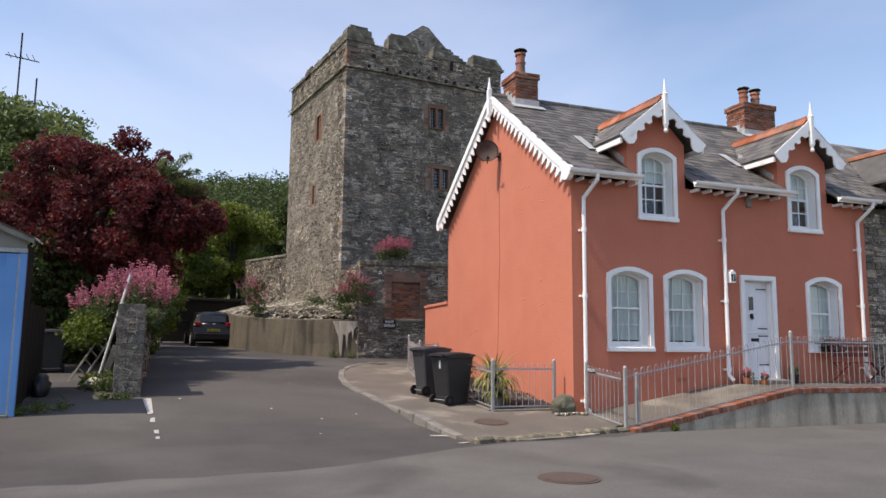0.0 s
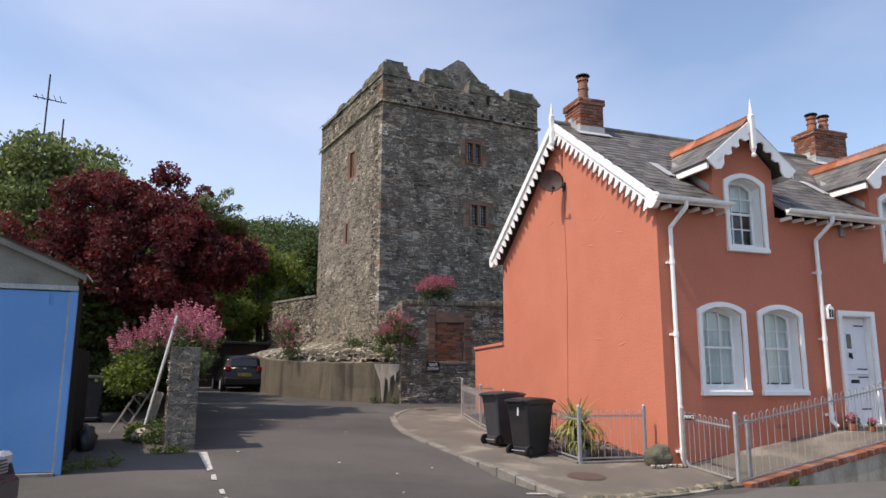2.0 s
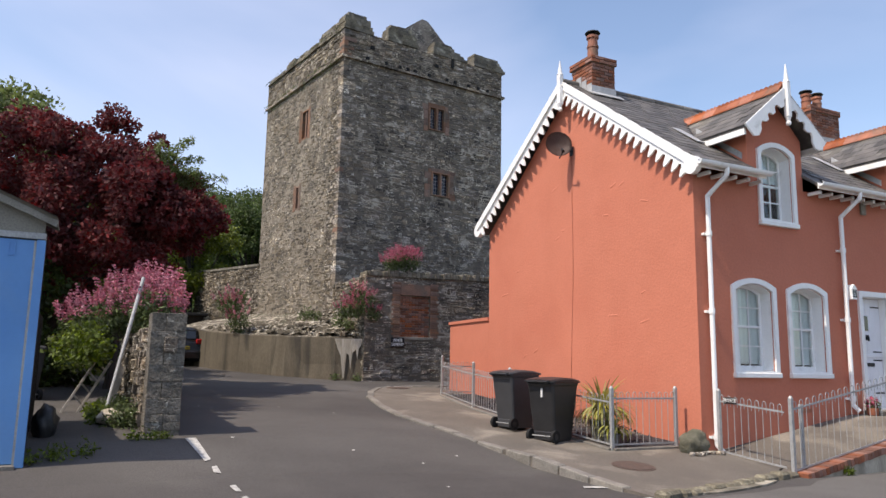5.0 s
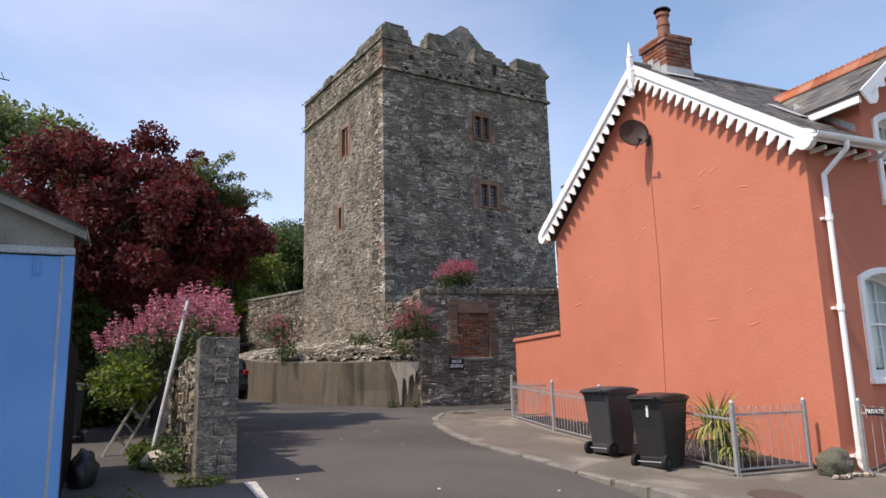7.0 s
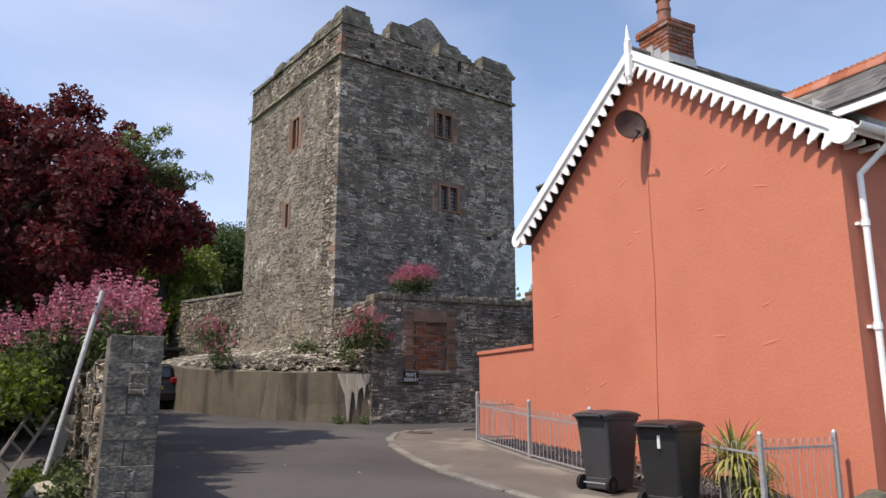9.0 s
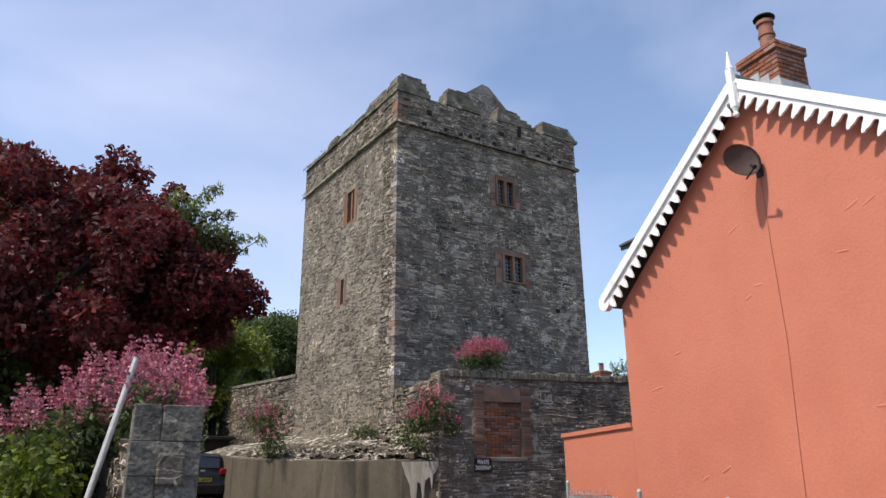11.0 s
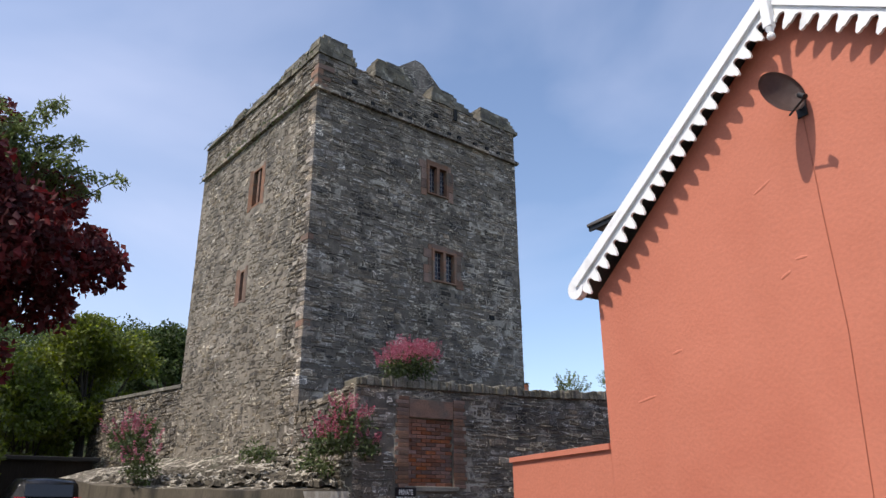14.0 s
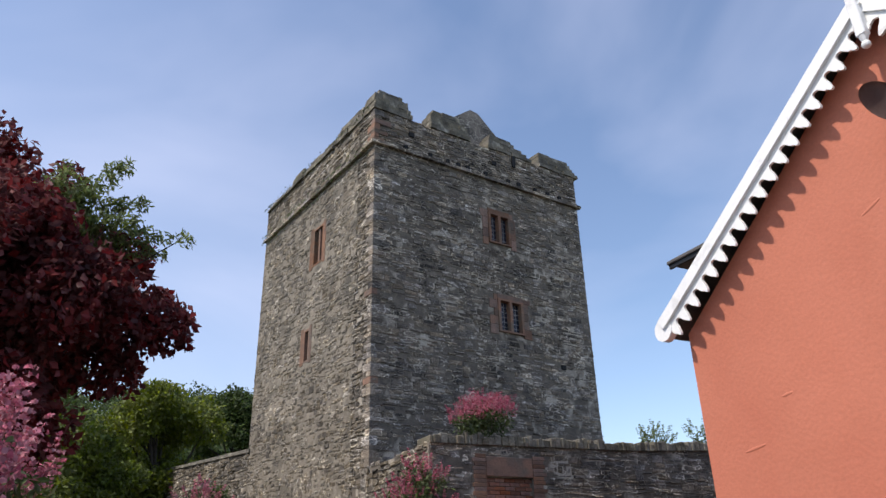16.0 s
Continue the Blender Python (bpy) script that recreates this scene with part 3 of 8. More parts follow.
def path_z(x, y):
    base = sheet_z(x, y)
    flat = float(np.interp(y, [-2.3, -1.0, 0.0, 1.0, 2.4], [-0.262, -0.175, -0.075, -0.03, 0.10]))
    return max(base + 0.035, flat) if y < 2.4 else base + 0.035


bm = bmesh.new()
rows = []
for kx, ky in KERB:
    far = -2.9 if ky < -2 else -0.67 if ky < -1.5 else 0.40 if ky < -0.1 else (0.05 if ky < 9.9 else 0.3)
    xs = [kx + (far - kx) * f for f in (0.0, 0.12, 0.3, 0.55, 0.8, 1.0)]
    rows.append([bm.verts.new((x, ky, path_z(x, ky))) for x in xs])
for a, b in zip(rows[:-1], rows[1:]):
    for i in range(5):
        bm.faces.new((a[i], a[i + 1], b[i + 1], b[i]))
edge = [e for e in bm.edges if e.is_boundary]
ext = bmesh.ops.extrude_edge_only(bm, edges=edge)
for v in ext["geom"]:
    if isinstance(v, bmesh.types.BMVert):
        v.co.z -= 0.3
pavement = tagged(part("pavement", bm, M_PAVE), "patched buff concrete footpath beside the gable wall", "pavement", kind="structure")


def along(points, step):
    """Points at even steps along a polyline, with the direction there."""
    out, carry = [], 0.0
    for a, b in zip(points[:-1], points[1:]):
        a, b = Vector(a), Vector(b)
        d = (b - a).length
        s = carry
        while s < d:
            out.append((a + (b - a) * (s / d), (b - a).normalized()))
            s += step
        carry = s - d
    return out


# ---- cottage ----
EAVE_Z, RIDGE_Z, RIDGE_Y, DEPTH, WIDE = 4.50, 7.27, 3.40, 6.80, 7.88
SLOPE = (RIDGE_Z - 4.60) / (RIDGE_Y + 0.35)


def roof_z(y):
    return RIDGE_Z - abs(y - RIDGE_Y) * SLOPE


cottage = thing("cottage", (4, 3.4, 0), "orange-rendered end-of-terrace cottage with slate roof and white fretwork", "house")
WINS = [(0.77, 1.86), (2.14, 3.22), (5.97, 7.03)]        # ground floor surrounds
DORMS = [2.05, 6.04]
holes = [arch(a + 0.09, b - 0.09, 1.17, 2.69, 0.14) for a, b in WINS]
holes += [[(4.20, 0.50), (4.20, 2.64), (5.02, 2.64), (5.02, 0.50)]]
holes += [arch(c - 0.41, c + 0.41, 3.85, 5.23, 0.16) for c in DORMS]
outer = [(0.0, -0.5), (WIDE, -0.5), (WIDE, EAVE_Z)]
for c in reversed(DORMS):
    outer += [(c + 0.72, EAVE_Z), (c + 0.72, 5.45), (c, 6.16), (c - 0.72, 5.45), (c - 0.72, EAVE_Z)]
outer += [(0.0, EAVE_Z)]
front = part("front_wall", plate(outer, holes, 0.28, fac(0.28)), M_ORANGE, cottage, "orange painted render front wall")
GABLE = frame_of((0, 0, 0), (0, -1, 0), (0, 0, 1))           # u = -y, v = z, w = -x
gable_out = [(-0.2803, -0.6), (-0.2803, EAVE_Z - 0.05 + 0.2), (-RIDGE_Y, RIDGE_Z - 0.16), (-DEPTH, EAVE_Z - 0.05), (-DEPTH, -0.6)]
gable = part("gable_wall", plate(gable_out, [], 0.3, Matrix.Translation((0.3, 0, 0)) @ GABLE), M_ORANGE, cottage, "blank orange rendered gable wall with trowel marks")
back = part("back_wall", boxed(0.3, WIDE, DEPTH - 0.3, DEPTH, -0.5, EAVE_Z), M_ORANGE, cottage)
party = part("party_wall", plate(gable_out, [], 0.2, Matrix.Translation((WIDE - 0.02, 0, 0)) @ GABLE), M_MORTAR, cottage)

# roof: a boarded deck under separate slates
bm = bmesh.new()
X0, X1 = -0.225, WIDE + 0.1


def slope_deck(bm, x0, x1, y0, y1, cut, zf, th=0.06):
    vs = []
    for x, y in ((x0, y0), (x1, y0), (x1, y1), (x0, y1)):
        vs.append(bm.verts.new((x, y, zf(y) - cut)))
    lo = [bm.verts.new((v.co.x, v.co.y, v.co.z - th)) for v in vs]
    bm.faces.new(vs)
    bm.faces.new(lo[::-1])
    for i in range(4):
        bm.faces.new((vs[i], vs[(i + 1) % 4], lo[(i + 1) % 4], lo[i]))


# front slope in strips that leave the dormers open
strips = [(X0, DORMS[0] - 0.70, -0.36), (DORMS[0] - 0.70, DORMS[0] + 0.70, 1.2), (DORMS[0] + 0.70, DORMS[1] - 0.70, -0.36), (DORMS[1] - 0.70, DORMS[1] + 0.70, 1.2), (DORMS[1] + 0.70, X1, -0.36)]
for a, b, y in strips:
    slope_deck(bm, a, b, y, RIDGE_Y, 0.03, roof_z)
slope_deck(bm, X0, X1, RIDGE_Y, DEPTH + 0.36, 0.03, roof_z)
deck = part("roof", bm, M_SLATE_J, cottage, "dark grey natural slate roof")


def slate_mesh(w, l, t=0.008):
    bm = boxed(-w / 2, w / 2, 0, l, 0, t)
    me = bpy.data.meshes.new("slate")
    bm.to_mesh(me)
    bm.free()
    me.materials.append(M_SLATE)
    return me


SL_W, SL_G = 0.27, 0.205
SLATES = [slate_mesh(SL_W - 0.006, SL_G + 0.05, 0.008 + 0.002 * i) for i in range(3)]
slate_rng = random.Random(5)


def dormer_line(x):
    """How far up (in y) the dormer roofs cover the front slope at x."""
    y = -9
    for c in DORMS:
        d = abs(x - c)
        if d < 1.02:
            top = 6.26 - d * 0.86
            y = max(y, RIDGE_Y - (RIDGE_Z - top) / SLOPE)
    return y


def slate_rows(x0, x1, skip, zf=roof_z):
    ang = math.atan(SLOPE)
    n = int((RIDGE_Y + 0.38) / math.cos(ang) / SL_G)
    for r in range(n):
        y = -0.38 + r * SL_G * math.cos(ang)
        off = (r % 2) * SL_W / 2
        k = 0
        while x0 + off + k * SL_W < x1 - SL_W * 0.4:
            x = x0 + off + (k + 0.5) * SL_W
            k += 1
            if skip(x) > y + 0.04:
                continue
            yield x, y, Matrix.Translation((x, y, zf(y) - 0.028 + 0.012)) @ Matrix.Rotation(ang - 0.028 + slate_rng.uniform(-0.012, 0.012), 4, "X") @ Matrix.Rotation(slate_rng.uniform(-0.012, 0.012), 4, "Z")


SINGLE_SLATES, REST_SLATES = [], []
for x, y, m in slate_rows(X0, X1, dormer_line):
    (SINGLE_SLATES if x < 3.9 and len(SINGLE_SLATES) < 300 else REST_SLATES).append(m)


def joined_slates(name, ms, parent):
    verts, faces = [], []
    for m in ms:
        b = len(verts)
        w, l, t = (SL_W - 0.006) / 2, SL_G + 0.05, 0.009
        verts += [tuple(m @ Vector(p)) for p in ((-w, 0, 0), (w, 0, 0), (w, l, 0), (-w, l, 0), (-w, 0, t), (w, 0, t), (w, l, t), (-w, l, t))]
        faces += [tuple(b + i for i in f) for f in ((4, 5, 6, 7), (0, 1, 5, 4), (1, 2, 6, 5), (3, 0, 4, 7))]
    return stuff(name, (verts, faces), M_SLATE_J, parent)


joined_slates("slating", REST_SLATES, cottage)

# ridge: dark half-round tiles
bm = bmesh.new()
x = X0
while x < X1:
    rod(bm, (x, RIDGE_Y, RIDGE_Z - 0.03), (x + 0.42, RIDGE_Y, RIDGE_Z - 0.03), 0.085, seg=10)
    x += 0.43
part("ridge_tiles", bm, M_SLATE_J, cottage)


# fretwork bargeboards
def scallops(length, n, deep, top):
    """Outline of a board along u with a fretted lower edge of hanging drops."""
    pts = [(0, top), (0, 0)]
    s = length / n
    for i in range(n):
        a = i * s
        for f, d in ((0.10, 0.10), (0.16, 0.40), (0.22, 0.62), (0.30, 0.66), (0.36, 0.90), (0.46, 1.0), (0.56, 0.92), (0.62, 0.70), (0.68, 0.50), (0.70, 0.2), (0.78, 0.02), (0.9, -0.03)):
            pts.append((a + f * s, -deep * d))
    pts += [(length, 0), (length, top)]
    return pts


def barge(parent, side):
    a = Vector((-0.20, -0.22 if side < 0 else DEPTH + 0.22, 0))
    a.z = roof_z(a.y) - 0.03
    top = Vector((-0.20, RIDGE_Y, RIDGE_Z - 0.03))
    u = top - a
    v = Vector((0, -u.z, u.y)) if side < 0 else Vector((0, u.z, -u.y))
    if v.z < 0:
        v = -v
    m = frame_of(a, u, v)
    L = u.length
    bm = plate([(p[0], p[1] - 0.20) for p in scallops(L - 0.08, 19, 0.20, 0.20)], [], 0.035, m)
    b = part("bargeboard", bm, M_WHITE, parent, "white fretted timber bargeboard with hanging drops")
    bm2 = plate([(-0.02, -0.13), (L, -0.13), (L, 0.02), (-0.02, 0.02)], [], 0.05, Matrix.Translation((-0.03, 0, 0)) @ m)
    part("barge_fillet", bm2, M_WHITE, b)
    c = a + Vector((0, 0.02 if side < 0 else -0.02, -0.12))
    bm3 = rod(bmesh.new(), c + Vector((-0.05, 0, 0)), c + Vector((0.06, 0, 0)), 0.155, seg=24)
    part("scroll_end", bm3, M_WHITE, b)
    return b


barge(cottage, -1)
barge(cottage, 1)


def finial(parent, x, y, z, top, w=0.055):
    bm = bmesh.new()
    box(bm, x - w, x + w, y - w, y + w, z - 0.55, z + 0.12, 0.012)
    rod(bm, (x, y, z + 0.12), (x, y, z + 0.17), w * 1.25, w * 0.8, seg=8)
    rod(bm, (x, y, z + 0.17), (x, y, top), w * 0.85, 0.008, seg=8)
    rod(bm, (x, y, z - 0.62), (x, y, z - 0.55), 0.03, w, seg=8)
    bmesh.ops.create_icosphere(bm, subdivisions=2, radius=0.05, matrix=Matrix.Translation((x, y, z - 0.66)))
    return part("finial", bm, M_WHITE, parent, "white turned timber finial")


finial(cottage, -0.26, RIDGE_Y, 7.28, 7.72)

# soffit boards under the gable overhang, rafter feet under the eaves
for i in range(26):
    x = 0.12 + i * 0.31
    if any(abs(x - c) < 0.68 for c in DORMS) or x > WIDE:
        continue
    part("rafter_foot", boxed(x - 0.03, x + 0.03, -0.27, 0.0, EAVE_Z - 0.085, EAVE_Z - 0.02, 0.01), M_WHITE, cottage)
for i, (a, b) in enumerate(((-0.30, DORMS[0] - 0.66), (DORMS[0] + 0.62, DORMS[1] - 0.62), (DORMS[1] + 0.62, WIDE + 0.05))):
    out = [(0.062 * math.cos(math.pi + math.pi * k / 8), 0.075 * math.sin(math.pi + math.pi * k / 8)) for k in range(9)]
    out += [(0.05, 0.0)] + [(0.05 * math.cos(math.pi * k / 8), -0.062 * math.sin(math.pi * k / 8)) for k in range(1, 8)] + [(-0.05, 0.0)]
    g = part("gutter", plate(out, [], b - a, frame_of((a, -0.44, EAVE_Z + 0.07), (0, 1, 0), (0, 0, 1))), M_WHITE, cottage, "white half-round gutter")
    part("fascia", boxed(a + 0.05, b - 0.02, -0.37, -0.345, EAVE_Z - 0.03, EAVE_Z + 0.075), M_WHITE, cottage)
part("rear_return", boxed(1.35, 4.2, DEPTH + 0.002, 7.55, -0.2, 5.95), M_ORANGE, cottage)
rear_roof = part("rear_roof", boxed(0.95, 4.5, 6.0, 7.92, 6.06, 6.12, 0.01), M_SLATE_J, cottage, "slate roof of the rear return")
part("fascia", boxed(0.98, 1.02, 6.6, 7.9, 5.99, 6.056), M_IRON, rear_roof)
for x, zb in ((0.22, -0.12), (3.66, 0.47), (7.56, 0.49)):
    bm = pipe(bmesh.new(), [(x + 0.12, -0.44, EAVE_Z + 0.02), (x + 0.12, -0.42, EAVE_Z - 0.1), (x, -0.10, EAVE_Z - 0.42), (x, -0.10, zb + 0.12), (x + 0.03, -0.2, zb + 0.02)], 0.04)
    p = part("downpipe", bm, M_WHITE, cottage, "white round downpipe with swan neck")
    for z in (0.1 + zb + 0.1, 2.1, 3.4):
        bm = rod(bmesh.new(), (x, -0.1, z), (x, -0.1, z + 0.09), 0.052, seg=10)
        box(bm, x - 0.07, x + 0.07, -0.055, 0.0, z + 0.02, z + 0.06)
        part("collar", bm, M_WHITE, p)


# windows and door
def sash(parent, x0, x1, z0, z1, rise, y, cols=3, rows=4, blind=None, surround=0.09, sill=True):
    """A vertical sash window: surround, reveal, sashes with bars, single panes."""
    w = part("window", plate(arch(x0 - surround, x1 + surround, z0 - 0.03, z1 + surround, rise + 0.02), [arch(x0, x1, z0, z1, rise)], 0.045, fac(y + 0.003)), M_WHITE, parent, "white painted sash window with arched head")
    if sill:
        part("window_sill", boxed(x0 - surround - 0.01, x1 + surround + 0.01, y - 0.075, y + 0.12, z0 - 0.115, z0 - 0.028, 0.012), M_WHITE, w)
    part("reveal", plate(arch(x0 - 0.004, x1 + 0.004, z0 - 0.02, z1 + 0.004, rise), [arch(x0 + 0.012, x1 - 0.012, z0 + 0.012, z1 - 0.012, rise)], 0.3, fac(y + 0.32)), M_WHITE, w)
    ix0, ix1, iz0, iz1 = x0 + 0.012, x1 - 0.012, z0 + 0.012, z1 - 0.012
    f = 0.055
    gx0, gx1, gz0, gz1 = ix0 + f, ix1 - f, iz0 + 0.08, iz1 - f
    yy = y + 0.25
    part("window_frame", plate(arch(ix0, ix1, iz0, iz1, rise), [arch(gx0, gx1, gz0, gz1, rise * 0.8)], 0.06, fac(yy + 0.03)), M_WHITE, w)
    zm = (gz0 + gz1) / 2
    bm = boxed(gx0, gx1, yy - 0.035, yy + 0.01, zm - 0.022, zm + 0.022, 0.006)
    part("meeting_rail", bm, M_WHITE, w)
    for i in range(1, cols):
        x = gx0 + (gx1 - gx0) * i / cols
        part("glazing_bar", boxed(x - 0.011, x + 0.011, yy - 0.02, yy + 0.008, gz0, gz1 - 0.008), M_WHITE, w)
    for i in range(1, rows):
        if i * 2 == rows:
            continue
        z = gz0 + (gz1 - gz0) * i / rows
        part("glazing_bar", boxed(gx0, gx1, yy - 0.019, yy + 0.007, z - 0.011, z + 0.011), M_WHITE, w)
    for i in range(cols):
        for j in range(rows):
            xa, xb = gx0 + (gx1 - gx0) * i / cols, gx0 + (gx1 - gx0) * (i + 1) / cols
            za, zb = gz0 + (gz1 - gz0) * j / rows, gz0 + (gz1 - gz0) * (j + 1) / rows
            p = part("pane", boxed(xa, xb, yy - 0.004, yy, za, zb - (0.03 if j == rows - 1 else 0)), M_GLASS, w)
            p.visible_shadow = False
    if blind:
        b0 = blind
        folds = []
        nf = 26
        for k in range(nf + 1):
            u = gx0 - 0.03 + (gx1 - gx0 + 0.06) * k / nf
            folds.append((u, yy + 0.04 + 0.003 * math.sin(k * 1.9)))
        vs = [(u, v, b0) for u, v in folds] + [(u, v, gz1 + 0.02) for u, v in folds]
        part("net_curtain", (vs, [(k, k + 1, nf + 2 + k, nf + 1 + k) for k in range(nf)]), M_BLIND, w, "pale net curtain behind the panes")
    return w


for a, b in WINS:
    sash(cottage, a + 0.09, b - 0.09, 1.18, 2.68, 0.13, 0.0, blind=1.30)
for c in DORMS:
    sash(cottage, c - 0.40, c + 0.40, 3.86, 5.22, 0.15, 0.0, blind=4.55 if c > 4 else 4.62)

door = part("door", boxed(4.24, 4.98, 0.14, 0.19, 0.53, 2.60, 0.006), M_DOORW, cottage, "white boarded stable door with black strap hinges")
part("door_frame", plate([(4.12, 0.48), (5.09, 0.48), (5.09, 2.72), (4.12, 2.72)], [[(4.22, 0.52), (4.22, 2.62), (5.0, 2.62), (5.0, 0.52)]], 0.05, fac(0.004)), M_WHITE, door)
part("door_lining", plate([(4.20, 0.50), (5.02, 0.50), (5.02, 2.64), (4.20, 2.64)], [[(4.235, 0.53), (4.235, 2.605), (4.985, 2.605), (4.985, 0.53)]], 0.2, fac(0.215)), M_WHITE, door)
for i in range(1, 5):
    x = 4.24 + 0.148 * i
    part("board_joint", boxed(x - 0.002, x + 0.002, 0.137, 0.141, 0.56, 2.58), M_DOORW, door)
part("weather_rail", boxed(4.25, 4.97, 0.115, 0.15, 1.47, 1.53, 0.008), M_DOORW, door)
part("letter_window", boxed(4.48, 4.60, 0.130, 0.143, 1.98, 2.27, 0.004), M_DARKGLASS, door)
bm = boxed(4.50, 4.57, 0.10, 0.14, 1.80, 1.90, 0.01)
rod(bm, (4.535, 0.10, 1.86), (4.535, 0.09, 1.78), 0.018, seg=8)
part("knocker", bm, M_IRON, door)
for z in (0.80, 1.42, 1.58, 2.44):
    part("strap_hinge", boxed(4.70, 4.96, 0.128, 0.142, z - 0.012, z + 0.012, 0.004), M_IRON, door)
part("door_step", boxed(4.10, 5.12, -0.32, 0.12, 0.30, 0.50, 0.015), M_CONCRETE, cottage)
part("letter_box", boxed(4.50, 4.72, 0.128, 0.142, 1.30, 1.37, 0.004), M_IRON, door)
bm = boxed(2.40, 2.64, -0.012, 0.0, 0.47, 0.54)
part("air_vent", bm, M_TERRA, cottage, "terracotta air brick")


# dormers
def dormer(parent, c):
    d = part("dormer", boxed(c - 0.72, c - 0.60, 0.28, 1.6, 4.4, 5.45), M_ORANGE, parent, "gabled wall dormer with slate roof and white fretwork")
    part("cheek", boxed(c + 0.60, c + 0.72, 0.28, 1.6, 4.4, 5.45), M_ORANGE, d)
    part("back_board", boxed(c - 0.6, c + 0.6, 1.45, 1.55, 4.5, 5.5), M_DARKWOOD, d)
    R, E, H = 6.27, 5.42, 1.04
    sl = (R - E) / H
    yb = RIDGE_Y - (RIDGE_Z - R) / SLOPE + 0.25
    for s in (-1, 1):
        ye = RIDGE_Y - (RIDGE_Z - E) / SLOPE + 0.25
        bm = bmesh.new()
        top = [(c, -0.26, R), (c, yb, R), (c + s * H, ye, E), (c + s * H, -0.26, E)]
        hi = [bm.verts.new(p) for p in top]
        lo = [bm.verts.new((p[0], p[1], p[2] - 0.055)) for p in top]
        bm.faces.new(hi)
        bm.faces.new(lo[::-1])
        for i in range(4):
            bm.faces.new((hi[i], hi[(i + 1) % 4], lo[(i + 1) % 4], lo[i]))
        part("dormer_roof", bm, M_SLATE_J, d)
        verts, faces = [], []
        ang = math.atan(sl)
        rowsn = 6
        for r in range(rowsn):
            f0 = H * (1 - r / rowsn)
            y1 = ye + (yb - ye) * (r + 0.5) / rowsn
            k = 0
            while -0.29 + (k + (r % 2) * 0.5) * 0.25 < y1 - 0.1:
                ya = -0.29 + (k + (r % 2) * 0.5) * 0.25 - (0.125 if r % 2 and k == 0 else 0)
                yz = ya + 0.244
                k += 1
                b = len(verts)
                for t in (0.004, 0.014):
                    for (f, y) in ((f0 + 0.02, ya), (f0 + 0.02, yz), (f0 - H / rowsn - 0.03, yz), (f0 - H / rowsn - 0.03, ya)):
                        tt = t + (0.01 if f > f0 else 0)
                        verts.append((c + s * max(f, 0), y, R - sl * max(f, 0) + tt))
                faces += [tuple(b + i for i in q) for q in ((4, 5, 6, 7), (0, 1, 5, 4), (0, 3, 7, 4), (1, 2, 6, 5))]
        stuff("slating", (verts, faces), M_SLATE_J, d)
        # bargeboard
        a = Vector((c + s * (H + 0.02), -0.27, E - 0.02))
        t = Vector((c + s * 0.03, -0.27, R - 0.02))
        u = t - a
        L = u.length
        m = frame_of(a, u, Vector((-u.z, 0, u.x)) if s > 0 else Vector((-u.z, 0, u.x)))
        if m.col[1].z < 0:
            m = frame_of(a, u, Vector((u.z, 0, -u.x)))
        pts = [(0, 0.03), (0, -0.08), (0.03, -0.24), (0.14, -0.30), (0.26, -0.26), (0.33, -0.17), (0.40, -0.14), (0.46, -0.20), (0.55, -0.22), (0.60, -0.13), (0.66, -0.12), (0.72, -0.20), (0.80, -0.21), (0.85, -0.12), (0.93, -0.11), (1.0, -0.22), (1.10, -0.24), (1.16, -0.14), (L, -0.14), (L, 0.03)]
        part("bargeboard", plate(pts, [], 0.035, Matrix.Translation((0, -0.0175, 0)) @ m), M_WHITE, d, "white fretted dormer bargeboard")
        part("dormer_fascia", boxed(min(c + s * H, c + s * (H - 0.05)), max(c + s * H, c + s * (H - 0.05)), -0.24, 0.75, E - 0.16, E - 0.055), M_WHITE, d)
        sx = c + s * 0.735
        part("flashing", plate([(0.1, roof_z(0.1) + 0.02), (ye + 0.1, roof_z(ye + 0.1) + 0.02), (ye + 0.1, roof_z(ye + 0.1) + 0.14), (0.1, roof_z(0.1) + 0.14)], [], 0.012, frame_of((sx, 0, 0), (0, 1, 0), (0, 0, 1))), M_LEAD, d)
        mfl = Matrix.Translation((c + s * 1.12, ye - 0.05, roof_z(ye - 0.05) + 0.02)) @ Matrix.Rotation(math.atan(SLOPE), 4, "X")
        part("valley_flashing", boxed(-0.09, 0.09, -0.42, 0.35, 0, 0.012, m=mfl), M_LEAD, d, "pale lead valley flashing")
    y = -0.26
    i = 0
    while y < yb - 0.2:
        bm = plate([(-0.14, -0.10), (0, 0.05), (0.14, -0.10), (0.14, -0.075), (0.03, 0.065), (-0.03, 0.065), (-0.14, -0.075)], [], 0.30, frame_of((c, y + 0.30, R + 0.03), (1, 0, 0), (0, 0, 1)))
        for q in range(3):
            rod(bm, (c - 0.014, y + 0.05 + q * 0.1, R + 0.105), (c + 0.014, y + 0.05 + q * 0.1, R + 0.105), 0.055, seg=10)
        part("crested_ridge_tile", bm, M_TERRA, d, "terracotta crested ridge tile" if i == 0 else "")
        y += 0.305
        i += 1
    finial(d, c + 0.03, -0.31, 6.27, 6.74, 0.05)
    return d


for c in DORMS:
    dormer(cottage, c)


